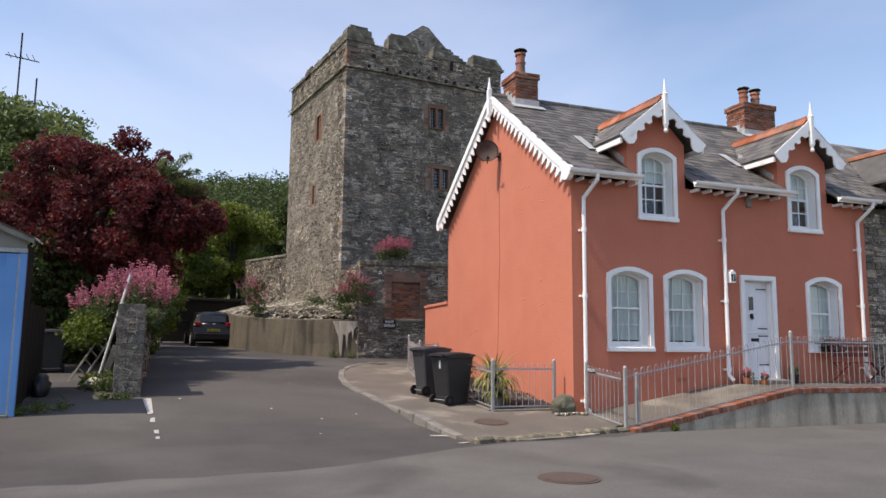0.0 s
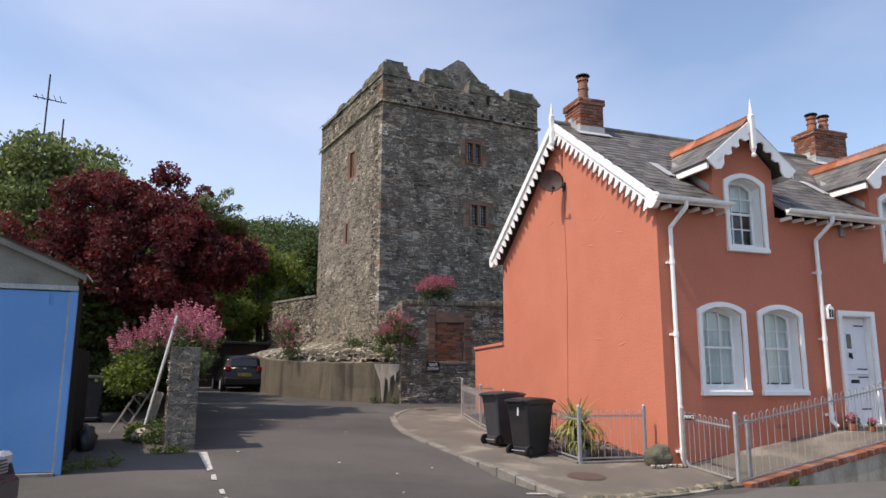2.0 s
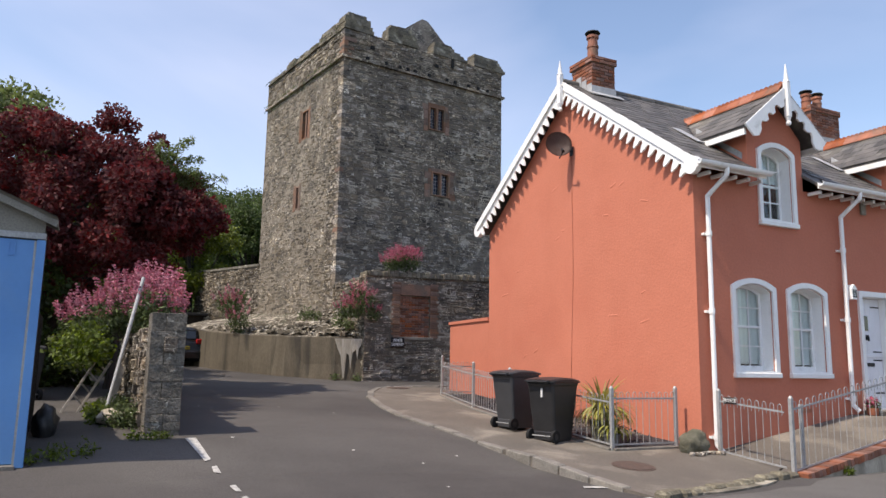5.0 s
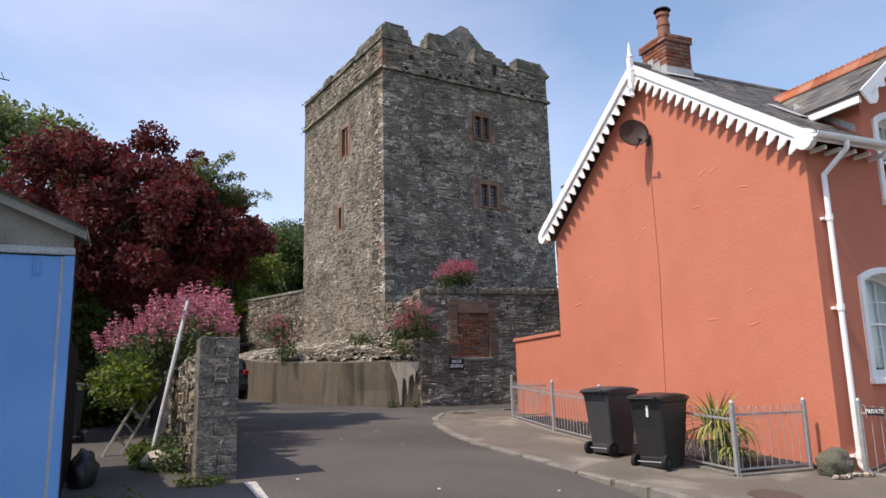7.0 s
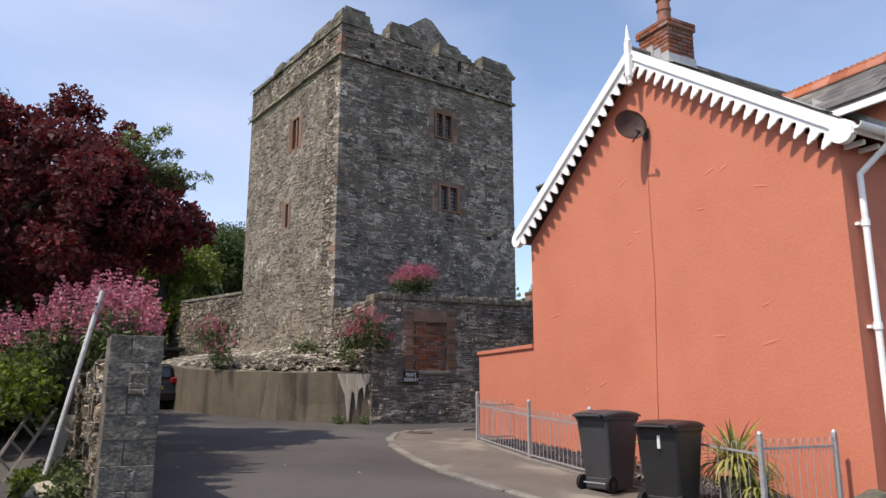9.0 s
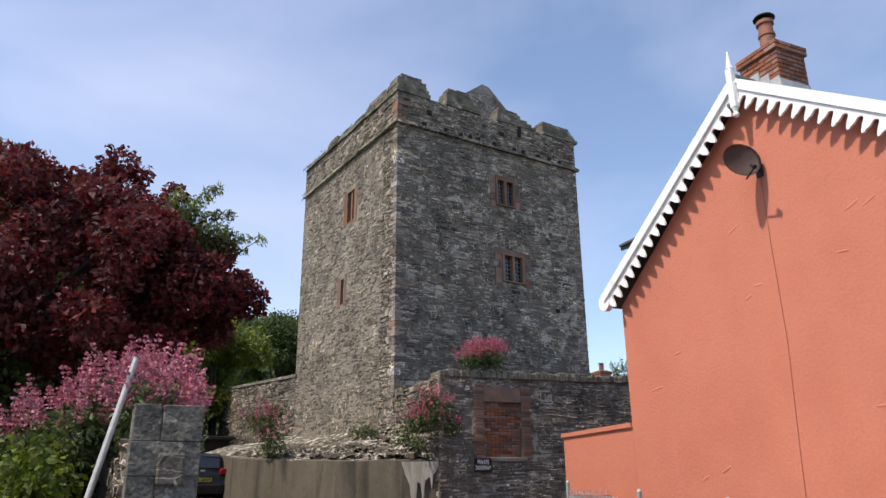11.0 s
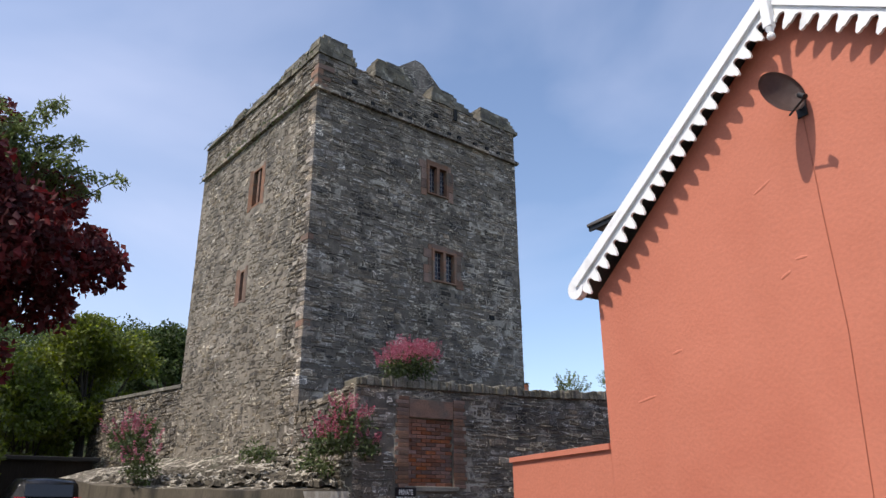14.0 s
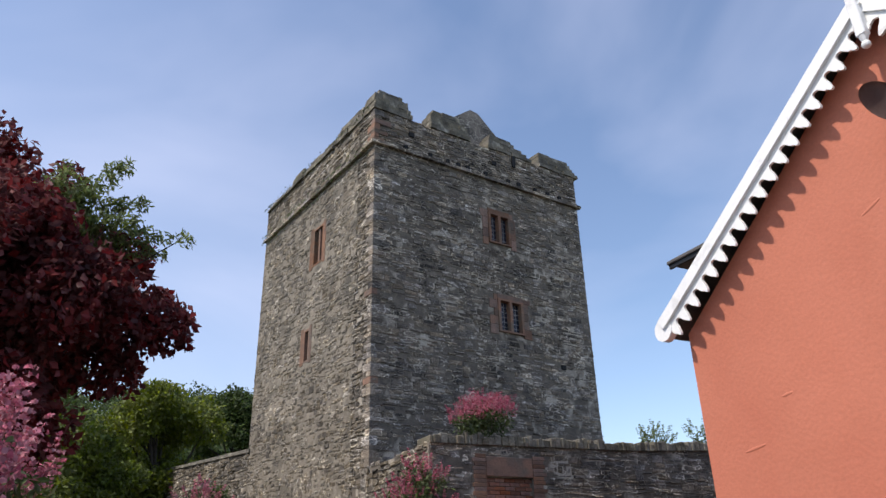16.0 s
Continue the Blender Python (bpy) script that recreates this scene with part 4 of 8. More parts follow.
# brick chimneys
def chimney(parent_name, x0, x1, y0, y1, z0, z1, brick_mat, pots, label, brick_pieces=True):
    ch = thing(parent_name, ((x0 + x1) / 2, (y0 + y1) / 2, z0), label, "chimney")
    part("core", boxed(x0 + 0.012, x1 - 0.012, y0 + 0.012, y1 - 0.012, z0, z1), M_MORTAR if brick_pieces else brick_mat, ch)
    part("chimney_cap", boxed(x0 - 0.02, x1 + 0.02, y0 - 0.02, y1 + 0.02, z1 - 0.16, z1, 0.008), M_MORTAR if brick_pieces else brick_mat, ch)
    part("mortar_haunch", boxed(x0 + 0.08, x1 - 0.08, y0 + 0.08, y1 - 0.08, z1 - 0.01, z1 + 0.06, 0.05), M_MORTAR, ch)
    for (px, py, hgt) in pots:
        bm = rod(bmesh.new(), (px, py, z1), (px, py, z1 + hgt), 0.125, 0.105, seg=20)
        rod(bm, (px, py, z1 + hgt - 0.06), (px, py, z1 + hgt), 0.135, seg=20)
        rod(bm, (px, py, z1 + hgt * 0.55), (px, py, z1 + hgt * 0.62), 0.13, seg=20)
        p = part("chimney_pot", bm, M_TERRA, ch, "terracotta chimney pot", smooth=False)
        bm = rod(bmesh.new(), (px, py, z1 + hgt), (px, py, z1 + hgt + 0.06), 0.08, seg=12)
        rod(bm, (px, py, z1 + hgt + 0.06), (px, py, z1 + hgt + 0.09), 0.17, 0.15, seg=20)
        part("cowl", bm, M_IRON, p)
    return ch


def brick_mesh(l, w, h):
    bm = boxed(-l / 2, l / 2, -w / 2, w / 2, -h / 2, h / 2, 0.005)
    me = bpy.data.meshes.new("brick")
    bm.to_mesh(me)
    bm.free()
    me.materials.append(M_BRICK)
    return me


BRICK = brick_mesh(0.215, 0.05, 0.066)
HALF = brick_mesh(0.103, 0.05, 0.066)


def chimney_bricks(ch, x0, x1, y0, y1, z0, z1):
    r = 0
    z = z0
    while z < z1 - 0.16:
        for (a, b, fixed, ax) in ((x0, x1, y0, 0), (y0, y1, x0, 1), (y0, y1, x1, 2)):
            s = a - (0.1125 if r % 2 else 0)
            while s < b - 0.02:
                e = min(s + 0.215, b)
                st = max(s, a)
                if e - st > 0.05:
                    mid = (st + e) / 2
                    sc = Matrix.Diagonal(((e - st) / 0.215, 1, 1, 1))
                    if ax == 0:
                        m = Matrix.Translation((mid, fixed + 0.02, z + 0.033)) @ sc
                    else:
                        m = Matrix.Translation((fixed + (0.02 if ax == 1 else -0.02), mid, z + 0.033)) @ Matrix.Rotation(math.pi / 2, 4, "Z") @ sc
                    piece("brick", BRICK, M_BRICK, ch, m)
                s += 0.225
        z += 0.076
        r += 1


CH1 = (0.22, 0.83, 2.92, 3.62, 6.7, 7.78)
CH2 = (7.35, 8.45, 3.05, 3.75, 6.7, 7.98)
chim_a = chimney("chimney", *CH1, M_BRICK, [(0.53, 3.27, 0.62)], "red brick chimney stack with one terracotta pot")
chim_b = chimney("chimney", *CH2, M_BRICK, [(7.68, 3.4, 0.45), (8.10, 3.4, 0.45)], "red brick chimney stack with two pots between the cottages")
for (a, b, c, d, e, f), ch in ((CH1, chim_a), (CH2, chim_b)):
    bm = bmesh.new()
    for i in range(4):
        y = c + i * (d - c) / 4
        w = (d - c) / 4 - 0.01
        box(bm, a - 0.02, a - 0.004, y, y + w, roof_z(y) - 0.05, roof_z(y + w / 2) + 0.16)
    mfl = Matrix.Translation(((a + b) / 2, c - 0.04, roof_z(c - 0.04))) @ Matrix.Rotation(math.atan(SLOPE), 4, "X")
    box(bm, -(b - a) / 2 - 0.12, (b - a) / 2 + 0.12, -0.16, 0.05, 0.02, 0.035, m=mfl)
    box(bm, a - 0.02, b + 0.02, c - 0.016, c - 0.003, roof_z(c) - 0.05, roof_z(c) + 0.17)
    part("lead_apron", bm, M_LEAD, ch, "pale lead apron round the stack")

# ---- tower ----
TC = Vector((-1.146, 15.527, 0))
TU = Vector((7.289, 0.936, 0)).normalized()
TV = Vector((-1.073, 7.320, 0)).normalized()
TW, TD = 7.35, 7.45
NF = Vector((TU.y, -TU.x, 0))
NL = Vector((-TV.y, TV.x, 0))
STR_Z, PAR_Z = 12.30, 13.42
tower = thing("tower_house", tuple(TC + TU * TW / 2 + TV * TD / 2 + Vector((0, 0, 0.6))), "square grey rubble-stone tower house with crenellated parapet", "castle")


def tp(u, v, z):
    p = TC + TU * u + TV * v
    return (p.x, p.y, z)


def tower_prism(bm, u0, u1, v0, v1, z0, z1):
    lo = [bm.verts.new(tp(u, v, z0)) for u, v in ((u0, v0), (u1, v0), (u1, v1), (u0, v1))]
    hi = [bm.verts.new(tp(u, v, z1)) for u, v in ((u0, v0), (u1, v0), (u1, v1), (u0, v1))]
    bm.faces.new(lo[::-1])
    bm.faces.new(hi)
    for i in range(4):
        bm.faces.new((lo[i], lo[(i + 1) % 4], hi[(i + 1) % 4], hi[i]))


TF = frame_of(tp(0, 0, 0), TU, (0, 0, 1))          # u along the front, v up, w out of the wall
TL = frame_of(tp(0, TD, 0), -TV, (0, 0, 1))        # along the left face from its far end
TWIN = [(3.70, 4.50, 10.26, 11.22), (3.88, 4.76, 7.64, 8.60)]
TSLIT = [(2.90, 3.55, 9.95, 11.15), (3.50, 3.85, 7.15, 8.10)]      # v0, v1, z0, z1 on the left face
hole = lambda a, b, c, d: [(a, c), (a, d), (b, d), (b, c)]
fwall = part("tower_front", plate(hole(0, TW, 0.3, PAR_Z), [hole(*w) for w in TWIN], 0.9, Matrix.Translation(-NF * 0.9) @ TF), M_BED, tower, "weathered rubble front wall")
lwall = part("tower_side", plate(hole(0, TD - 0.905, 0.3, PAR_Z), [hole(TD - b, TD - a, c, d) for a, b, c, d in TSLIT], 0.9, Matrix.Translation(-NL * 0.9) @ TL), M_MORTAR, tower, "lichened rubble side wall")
bm = bmesh.new()
tower_prism(bm, TW - 0.9, TW, 0.905, TD, 0.3, PAR_Z)
part("tower_right", bm, M_BED, tower)
bm = bmesh.new()
tower_prism(bm, 0.905, TW - 0.905, TD - 0.9, TD, 0.3, PAR_Z)
part("tower_back", bm, M_BED, tower)
bm = bmesh.new()
tower_prism(bm, 0.9, TW - 0.9, 0.9, TD - 0.9, 12.2, 12.4)
part("tower_deck", bm, M_STONE_J, tower)
rng_t = random.Random(11)
FRONT_HOLES = [(a - 0.28, b + 0.28, c - 0.12, d + 0.16) for a, b, c, d in TWIN]
SIDE_HOLES = [(TD - b - 0.22, TD - a + 0.22, c - 0.1, d + 0.14) for a, b, c, d in TSLIT]
f1 = rubble(tp(0, 0, 0), TU, NF, TW, 2.2, STR_Z - 0.05, rng_t, course=(0.04, 0.15), length=(0.06, 0.42), proud=(0.002, 0.022), gap=0.016, wob=0.04, skip=0.14, holes=FRONT_HOLES)
f2 = rubble(tp(0, 0, 0), TU, NF, TW, STR_Z + 0.1, PAR_Z, rng_t, course=(0.04, 0.12), length=(0.08, 0.36), proud=(0.006, 0.03), skip=0.12)
l1 = rubble(tp(0, TD, 0), -TV, NL, TD, 1.5, STR_Z - 0.05, rng_t, course=(0.05, 0.15), length=(0.07, 0.34), proud=(0.001, 0.016), gap=0.02, holes=SIDE_HOLES, wob=0.04, skip=0.16)
l2 = rubble(tp(0, TD, 0), -TV, NL, TD, STR_Z + 0.1, PAR_Z, rng_t, course=(0.05, 0.13), length=(0.1, 0.36), proud=(0.006, 0.03), skip=0.12)
r1 = rubble(tp(TW, 0, 0), TV, TU, 2.0, 4, PAR_Z, rng_t, proud=(0.0, 0.03))
F_ALL = (f1[0] + f2[0], f1[1] + [tuple(i + len(f1[0]) for i in f) for f in f2[1]])
F_SINGLE, F_REST = split_stones(F_ALL, lambda c: 4.3 < c.z < 6.4 and (c - TC).dot(TU) > 1.0)
stuff("stonework", F_REST, M_STONE_J, fwall, "thin grey slaty rubble stones")
stuff("stonework", (l1[0] + l2[0], l1[1] + [tuple(i + len(l1[0]) for i in f) for f in l2[1]]), M_STONE_L, lwall, "buff lichened rubble stones")
stuff("stonework", r1, M_STONE_J, tower)
# long quoins on the near corner
q_rng = random.Random(2)
z = 2.2
i = 0
while z < PAR_Z - 0.1:
    h = q_rng.uniform(0.07, 0.22)
    a, b = (0.38, 0.18) if i % 2 else (0.16, 0.34)
    a *= q_rng.uniform(0.6, 1.3)
    o = 0.0 if z < STR_Z else 0.012
    bm = bmesh.new()
    tower_prism(bm, -0.016 - o - q_rng.uniform(0, 0.012), a, -0.016 - o - q_rng.uniform(0, 0.012), b, z + 0.006, z + h - 0.006)
    part("quoin", bm, M_SAND if (13.0 > z > 12.4 or q_rng.random() < 0.06) else M_STONE, tower, "long corner stone" if i == 0 else "")
    z += h
    i += 1
# string course: thin drip slabs, with weep holes painted as black shade under the parapet
bm = bmesh.new()
s = 0
while s < TW:
    w = q_rng.uniform(0.3, 0.7)
    bm = bmesh.new()
    tower_prism(bm, s, min(s + w - 0.01, TW + 0.08), -0.10 - q_rng.uniform(0, 0.03), 0.02, STR_Z - 0.02, STR_Z + 0.055 + q_rng.uniform(0, 0.02))
    part("string_slab", bm, M_STONE, tower)
    s += w
s = -0.1
while s < TD:
    w = q_rng.uniform(0.3, 0.7)
    bm = bmesh.new()
    tower_prism(bm, -0.10 - q_rng.uniform(0, 0.03), 0.02, s, min(s + w - 0.01, TD), STR_Z - 0.02, STR_Z + 0.055 + q_rng.uniform(0, 0.02))
    part("string_slab", bm, M_STONE, tower)
    s += w
# no holes cut: black blocks stand for the shade inside them
for u in (0.95, 1.75, 2.35, 2.72, 3.05, 3.7, 4.55, 4.95, 5.6, 6.1, 6.6):
    bm = bmesh.new()
    tower_prism(bm, u - 0.06, u + 0.05, -0.075, 0.0, STR_Z + 0.10, STR_Z + 0.22)
    part("weep_hole", bm, M_RUBBER, tower)


# battlements: rough coped merlons
def merlon(u0, u1, v0, v1, z0, z1, seed, lean=0.0):
    rg = random.Random(seed)
    core = bmesh.new()
    tower_prism(core, u0 + 0.06, u1 - 0.06 - (lean if u1 - u0 > v1 - v0 else 0), v0 + 0.06, v1 - 0.06, z0 - 0.05, z0 + (z1 - z0) * 0.75)
    body = part("merlon", core, M_COPE, tower, "lichen-covered stone merlon")
    n = 5
    long_u = (u1 - u0) > (v1 - v0)
    for layer in range(n):
        za, zb = z0 + (z1 - z0) * layer / n, z0 + (z1 - z0) * (layer + 1) / n
        f = layer / n
        k = 0
        a0, a1 = (u0, u1) if long_u else (v0, v1)
        s = a0 + 0.06 * layer * rg.uniform(0.2, 0.8)
        stop = a1 - 0.07 * layer * rg.uniform(0.2, 0.9) - lean * f
        while s < stop:
            w = rg.uniform(0.2, 0.5)
            e = min(s + w, stop)
            i0 = rg.uniform(0, 0.05) + f * 0.12
            bm = bmesh.new()
            if long_u:
                tower_prism(bm, s, e - 0.008, v0 + i0 - 0.04, v1 - i0, za, zb - 0.006)
            else:
                tower_prism(bm, u0 + i0 - 0.04, u1 - i0, s, e - 0.008, za, zb - 0.006)
            part("stone", bm, M_COPE_P, body)
            s += w
    return body


M_COPE_P = material("lichened_merlon_stone", (0.20, 0.182, 0.14), (0.095, 0.086, 0.068), rough=0.95, scale=4, fine=30, bump=0.8, spread=0.3, stain=(0.36, 0.335, 0.26), stain_scale=2.6, stain_at=(0.57, 0.68), relief=0.02, grain=0.35)
merlon(-0.07, 1.16, -0.05, 0.6, 13.42, 14.12, 1, 0.06)
merlon(1.78, 3.2, -0.04, 0.55, 13.42, 14.14, 2, 0.1)
merlon(3.85, 5.55, -0.04, 0.55, 13.42, 14.0, 3, 0.75)
merlon(5.86, 7.5, -0.04, 0.6, 13.42, 13.98, 4, 0.25)
for a, b, zt, sd in ((0.62, 2.3, 13.92, 5), (2.4, 4.4, 13.74, 6), (4.5, 5.5, 13.86, 7), (5.6, 7.4, 13.68, 8)):
    merlon(-0.07, 0.5, a, b, 13.42, zt, sd, 0.15)
bm = plate([(2.3, 12.3), (5.1, 12.3), (5.1, 13.9), (3.92, 14.96), (3.62, 15.0), (2.6, 14.2), (2.3, 13.6)], [], 0.5, Matrix.Translation(TV * 0.95) @ TF)
part("cap_house_gable", bm, M_STONE_J, tower, "small stone gable behind the parapet")
# arrow slot and putlog holes: black blocks in place of their inner shade
bm = bmesh.new()
tower_prism(bm, 4.72, 4.84, -0.085, -0.04, 13.02, 13.4)
part("arrow_slot", bm, M_RUBBER, tower)
for u, z in ((6.12, 6.94), (1.15, 12.95), (4.05, 12.95)):
    bm = bmesh.new()
    tower_prism(bm, u - 0.09, u + 0.07, -0.05, 0.02, z - 0.07, z + 0.06)
    part("putlog_hole", bm, M_RUBBER, tower)


# two-light windows with sandstone dressings
def tower_window(w):
    a, b, c, d = w
    m0 = Matrix.Translation(NF * 0.05) @ TF
    win = part("window", plate(hole(a + 0.0, b, c, d), [hole(a + 0.08, (a + b) / 2 - 0.045, c + 0.05, d - 0.06), hole((a + b) / 2 + 0.045, b - 0.08, c + 0.05, d - 0.06)], 0.28, Matrix.Translation(-NF * 0.27) @ m0), M_SAND, tower, "two-light window in red sandstone with leaded panes")
    for (p, q) in ((a + 0.08, (a + b) / 2 - 0.045), ((a + b) / 2 + 0.045, b - 0.08)):
        part("pane", plate(hole(p, q, c + 0.05, d - 0.06), [], 0.012, Matrix.Translation(-NF * 0.16) @ m0), M_LEADGLASS, win)
        n = 6
        bmx = bmesh.new()
        for i in range(1, n):
            z = c + 0.05 + (d - c - 0.11) * i / n
            rod(bmx, m0 @ Vector((p, z, -0.142)), m0 @ Vector((q, z, -0.142)), 0.006, seg=4)
        for i in range(1, 3):
            u = p + (q - p) * i / 3
            rod(bmx, m0 @ Vector((u, c + 0.05, -0.142)), m0 @ Vector((u, d - 0.06, -0.142)), 0.006, seg=4)
        part("leaded_grid", bmx, M_LEAD, win)
    zz = c - 0.1
    rg = random.Random(int(c * 10))
    for side in (-1, 1):
        zz = c - 0.08
        while zz < d + 0.02:
            h = rg.uniform(0.2, 0.42)
            wd = rg.choice((0.12, 0.28, 0.2))
            u0, u1 = (a - wd, a) if side < 0 else (b, b + wd)
            part("jamb_stone", plate(hole(u0, u1 - 0.004, zz, min(zz + h, d + 0.12) - 0.01), [], 0.042, Matrix.Translation(-NF * 0.02) @ TF), M_SAND, win)
            zz += h
    part("lintel", plate(hole(a, b - 0.004, d, d + 0.13), [], 0.045, Matrix.Translation(-NF * 0.02) @ TF), M_SAND, win)


for w in TWIN:
    tower_window(w)


def slit_window(w):
    a, b, c, d = w
    A, B = TD - b, TD - a
    win = part("window", plate(hole(A, B, c, d), [hole(A + 0.06, B - 0.06, c + 0.05, d - 0.05)], 0.24, Matrix.Translation(-NL * 0.23) @ TL), M_SAND, tower, "narrow slit window in red sandstone")
    part("pane", plate(hole(A + 0.06, B - 0.06, c + 0.05, d - 0.05), [], 0.012, Matrix.Translation(-NL * 0.2) @ TL), M_LEADGLASS, win)
    if B - A > 0.5:
        u = (A + B) / 2
        part("mullion", plate(hole(u - 0.05, u + 0.05, c + 0.06, d - 0.06), [], 0.1, Matrix.Translation(-NL * 0.13) @ TL), M_SAND, win)
    for u0, u1 in ((A - 0.2, A), (B, B + 0.15)):
        part("jamb_stone", plate(hole(u0, u1 - 0.004, c - 0.05, d + 0.08), [], 0.032, Matrix.Translation(-NL * 0.02) @ TL), M_SAND, win)


for w in TSLIT:
    slit_window(w)

# ---- screen wall in front of the tower ----
SW_Y = 12.35
wall_screen = tagged(part("wall_screen", plate([(-1.20, 0.2), (12.0, 0.2), (12.0, 4.28), (5.7, 4.10), (3.4, 3.98), (-1.2, 3.90)], [[(-0.02, 2.02), (-0.02, 3.34), (1.04, 3.34), (1.04, 2.02)]], 0.5, fac(SW_Y + 0.5)), M_BED), "dark rubble-stone screen wall with stone coping", "wall", kind="structure")
rng_s = random.Random(4)
SW = rubble((-1.20, SW_Y, 0), (1, 0, 0), (0, -1, 0), 11, 0.4, 4.05, rng_s, course=(0.035, 0.13), length=(0.07, 0.42), proud=(0.002, 0.024), gap=0.016, wob=0.03, holes=[(0.85, 2.56, 1.85, 3.78)], top=lambda a: 3.9 + 0.02 * a)
SW_SINGLE, SW_REST = split_stones(SW, lambda c: -1.2 < c.x < 1.6 and 1.0 < c.z < 3.4)
stuff("stonework", SW_REST, M_STONE_J, wall_screen)
# upright coping stones
bm = bmesh.new()
cr = random.Random(8)
x = -1.2
while x < 11.5:
    w = cr.uniform(0.06, 0.16)
    zt = float(np.interp(x, [-1.2, 3.4, 5.7, 12], [3.90, 3.98, 4.10, 4.28]))
    box(bm, x, x + w - 0.008, SW_Y - 0.06 + cr.uniform(-0.02, 0.02), SW_Y + 0.52, zt - 0.02, zt + cr.uniform(0.11, 0.2), 0.012)
    x += w
stuff("cock_and_hen_coping", bm, M_COPE, wall_screen, "upright stones set on edge as a coping")
# blocked opening: brick jambs and lintel, recessed brick infill
recess = part("blocked_opening", boxed(-0.02, 1.04, SW_Y + 0.09, SW_Y + 0.4, 2.02, 3.34), M_MORTAR, wall_screen, "blocked opening filled with red brick")
PANEL_AT = (-0.015, 1.035, 2.03, 3.335)
for (a, b, c, d) in ((-0.33, -0.012, 1.99, 3.34), (1.032, 1.35, 1.99, 3.34), (-0.33, 1.35, 3.332, 3.75)):
    part("jamb_backing", boxed(a, b, SW_Y - 0.006, SW_Y + 0.14, c, d, 0.004), M_BED, recess)
part("sill", boxed(-0.1, 1.14, SW_Y - 0.05, SW_Y + 0.14, 1.93, 2.026, 0.012), M_CONCRETE, recess, "weathered stone sill")
part("lintel", boxed(-0.012, 1.032, SW_Y - 0.022, SW_Y + 0.10, 3.336, 3.70, 0.012), M_SAND, recess, "rubbed red sandstone lintel")
# return of the screen wall back to the tower
wall_return = tagged(part("wall_return", boxed(-1.20, -0.75, SW_Y + 0.5, 15.6, 0.2, 3.85), M_BED), "rubble return of the screen wall back to the tower", "wall", kind="structure")
WRs = rubble((-1.20, 15.5, 0), (0, -1, 0), (-1, 0, 0), 3.1, 0.4, 3.85, rng_s, proud=(0.005, 0.05))
stuff("stonework", WRs, M_STONE_L, wall_return)

# cement-rendered revetment at the tower's foot, rubble batter above it
REV = [(-1.21, 12.42), (-2.0, 12.75), (-3.3, 14.6), (-4.45, 17.4), (-5.15, 20.4), (-5.4, 24.5)]
REVZ = [1.95, 1.95, 2.0, 2.12, 2.35, 2.6]
bm = bmesh.new()
cols = []
for (x, y), z in zip(REV, REVZ):
    cols.append([bm.verts.new((x, y, 0.3)), bm.verts.new((x + 0.05, y + 0.03, z)), bm.verts.new((x + 0.30, y + 0.12, z + 0.01)), bm.verts.new((x + 0.4, y + 0.2, 0.3))])
for a, b in zip(cols[:-1], cols[1:]):
    for i in range(3):
        bm.faces.new((a[i], a[i + 1], b[i + 1], b[i]))
bm.faces.new(cols[0])
bm.faces.new(cols[-1][::-1])
bmesh.ops.subdivide_edges(bm, edges=list(bm.edges), cuts=3, use_grid_fill=True)
nr = random.Random(3)
for v in bm.verts:
    if v.co.z > 0.5:
        v.co += Vector((nr.uniform(-0.015, 0.015), nr.uniform(-0.015, 0.015), nr.uniform(-0.02, 0.02)))
wall_revetment = tagged(part("wall_revetment", bm, M_RENDER), "stained cement-rendered retaining wall at the tower foot", "wall", kind="structure")
bm = bmesh.new()
for k, ((x, y), z) in enumerate(zip(REV, REVZ)):
    t = min(k / 3.6, 1)
    q = TC + TV * (TD * min(k / 4.0, 1.0)) + NL * 0.02
    if k == 0:
        q = Vector((-1.2, 15.4, 0))
    hi = 2.62 + 0.25 * k * 0.3
    cols[k] = [bm.verts.new((x + 0.15, y + 0.08, z - 0.02)), bm.verts.new((x * 0.6 + q.x * 0.4, y * 0.6 + q.y * 0.4, z + 0.28)), bm.verts.new((x * 0.2 + q.x * 0.8, y * 0.2 + q.y * 0.8, hi)), bm.verts.new((q.x + 0.2, q.y + 0.1, hi + 0.35))]
for a, b in zip(cols[:-1], cols[1:]):
    for i in range(3):
        bm.faces.new((a[i], a[i + 1], b[i + 1], b[i]))
bank = tagged(part("rubble_bank", bm, M_LIMEWASH), "sloping bank of lime-flecked rubble under the tower", "bank", kind="structure")
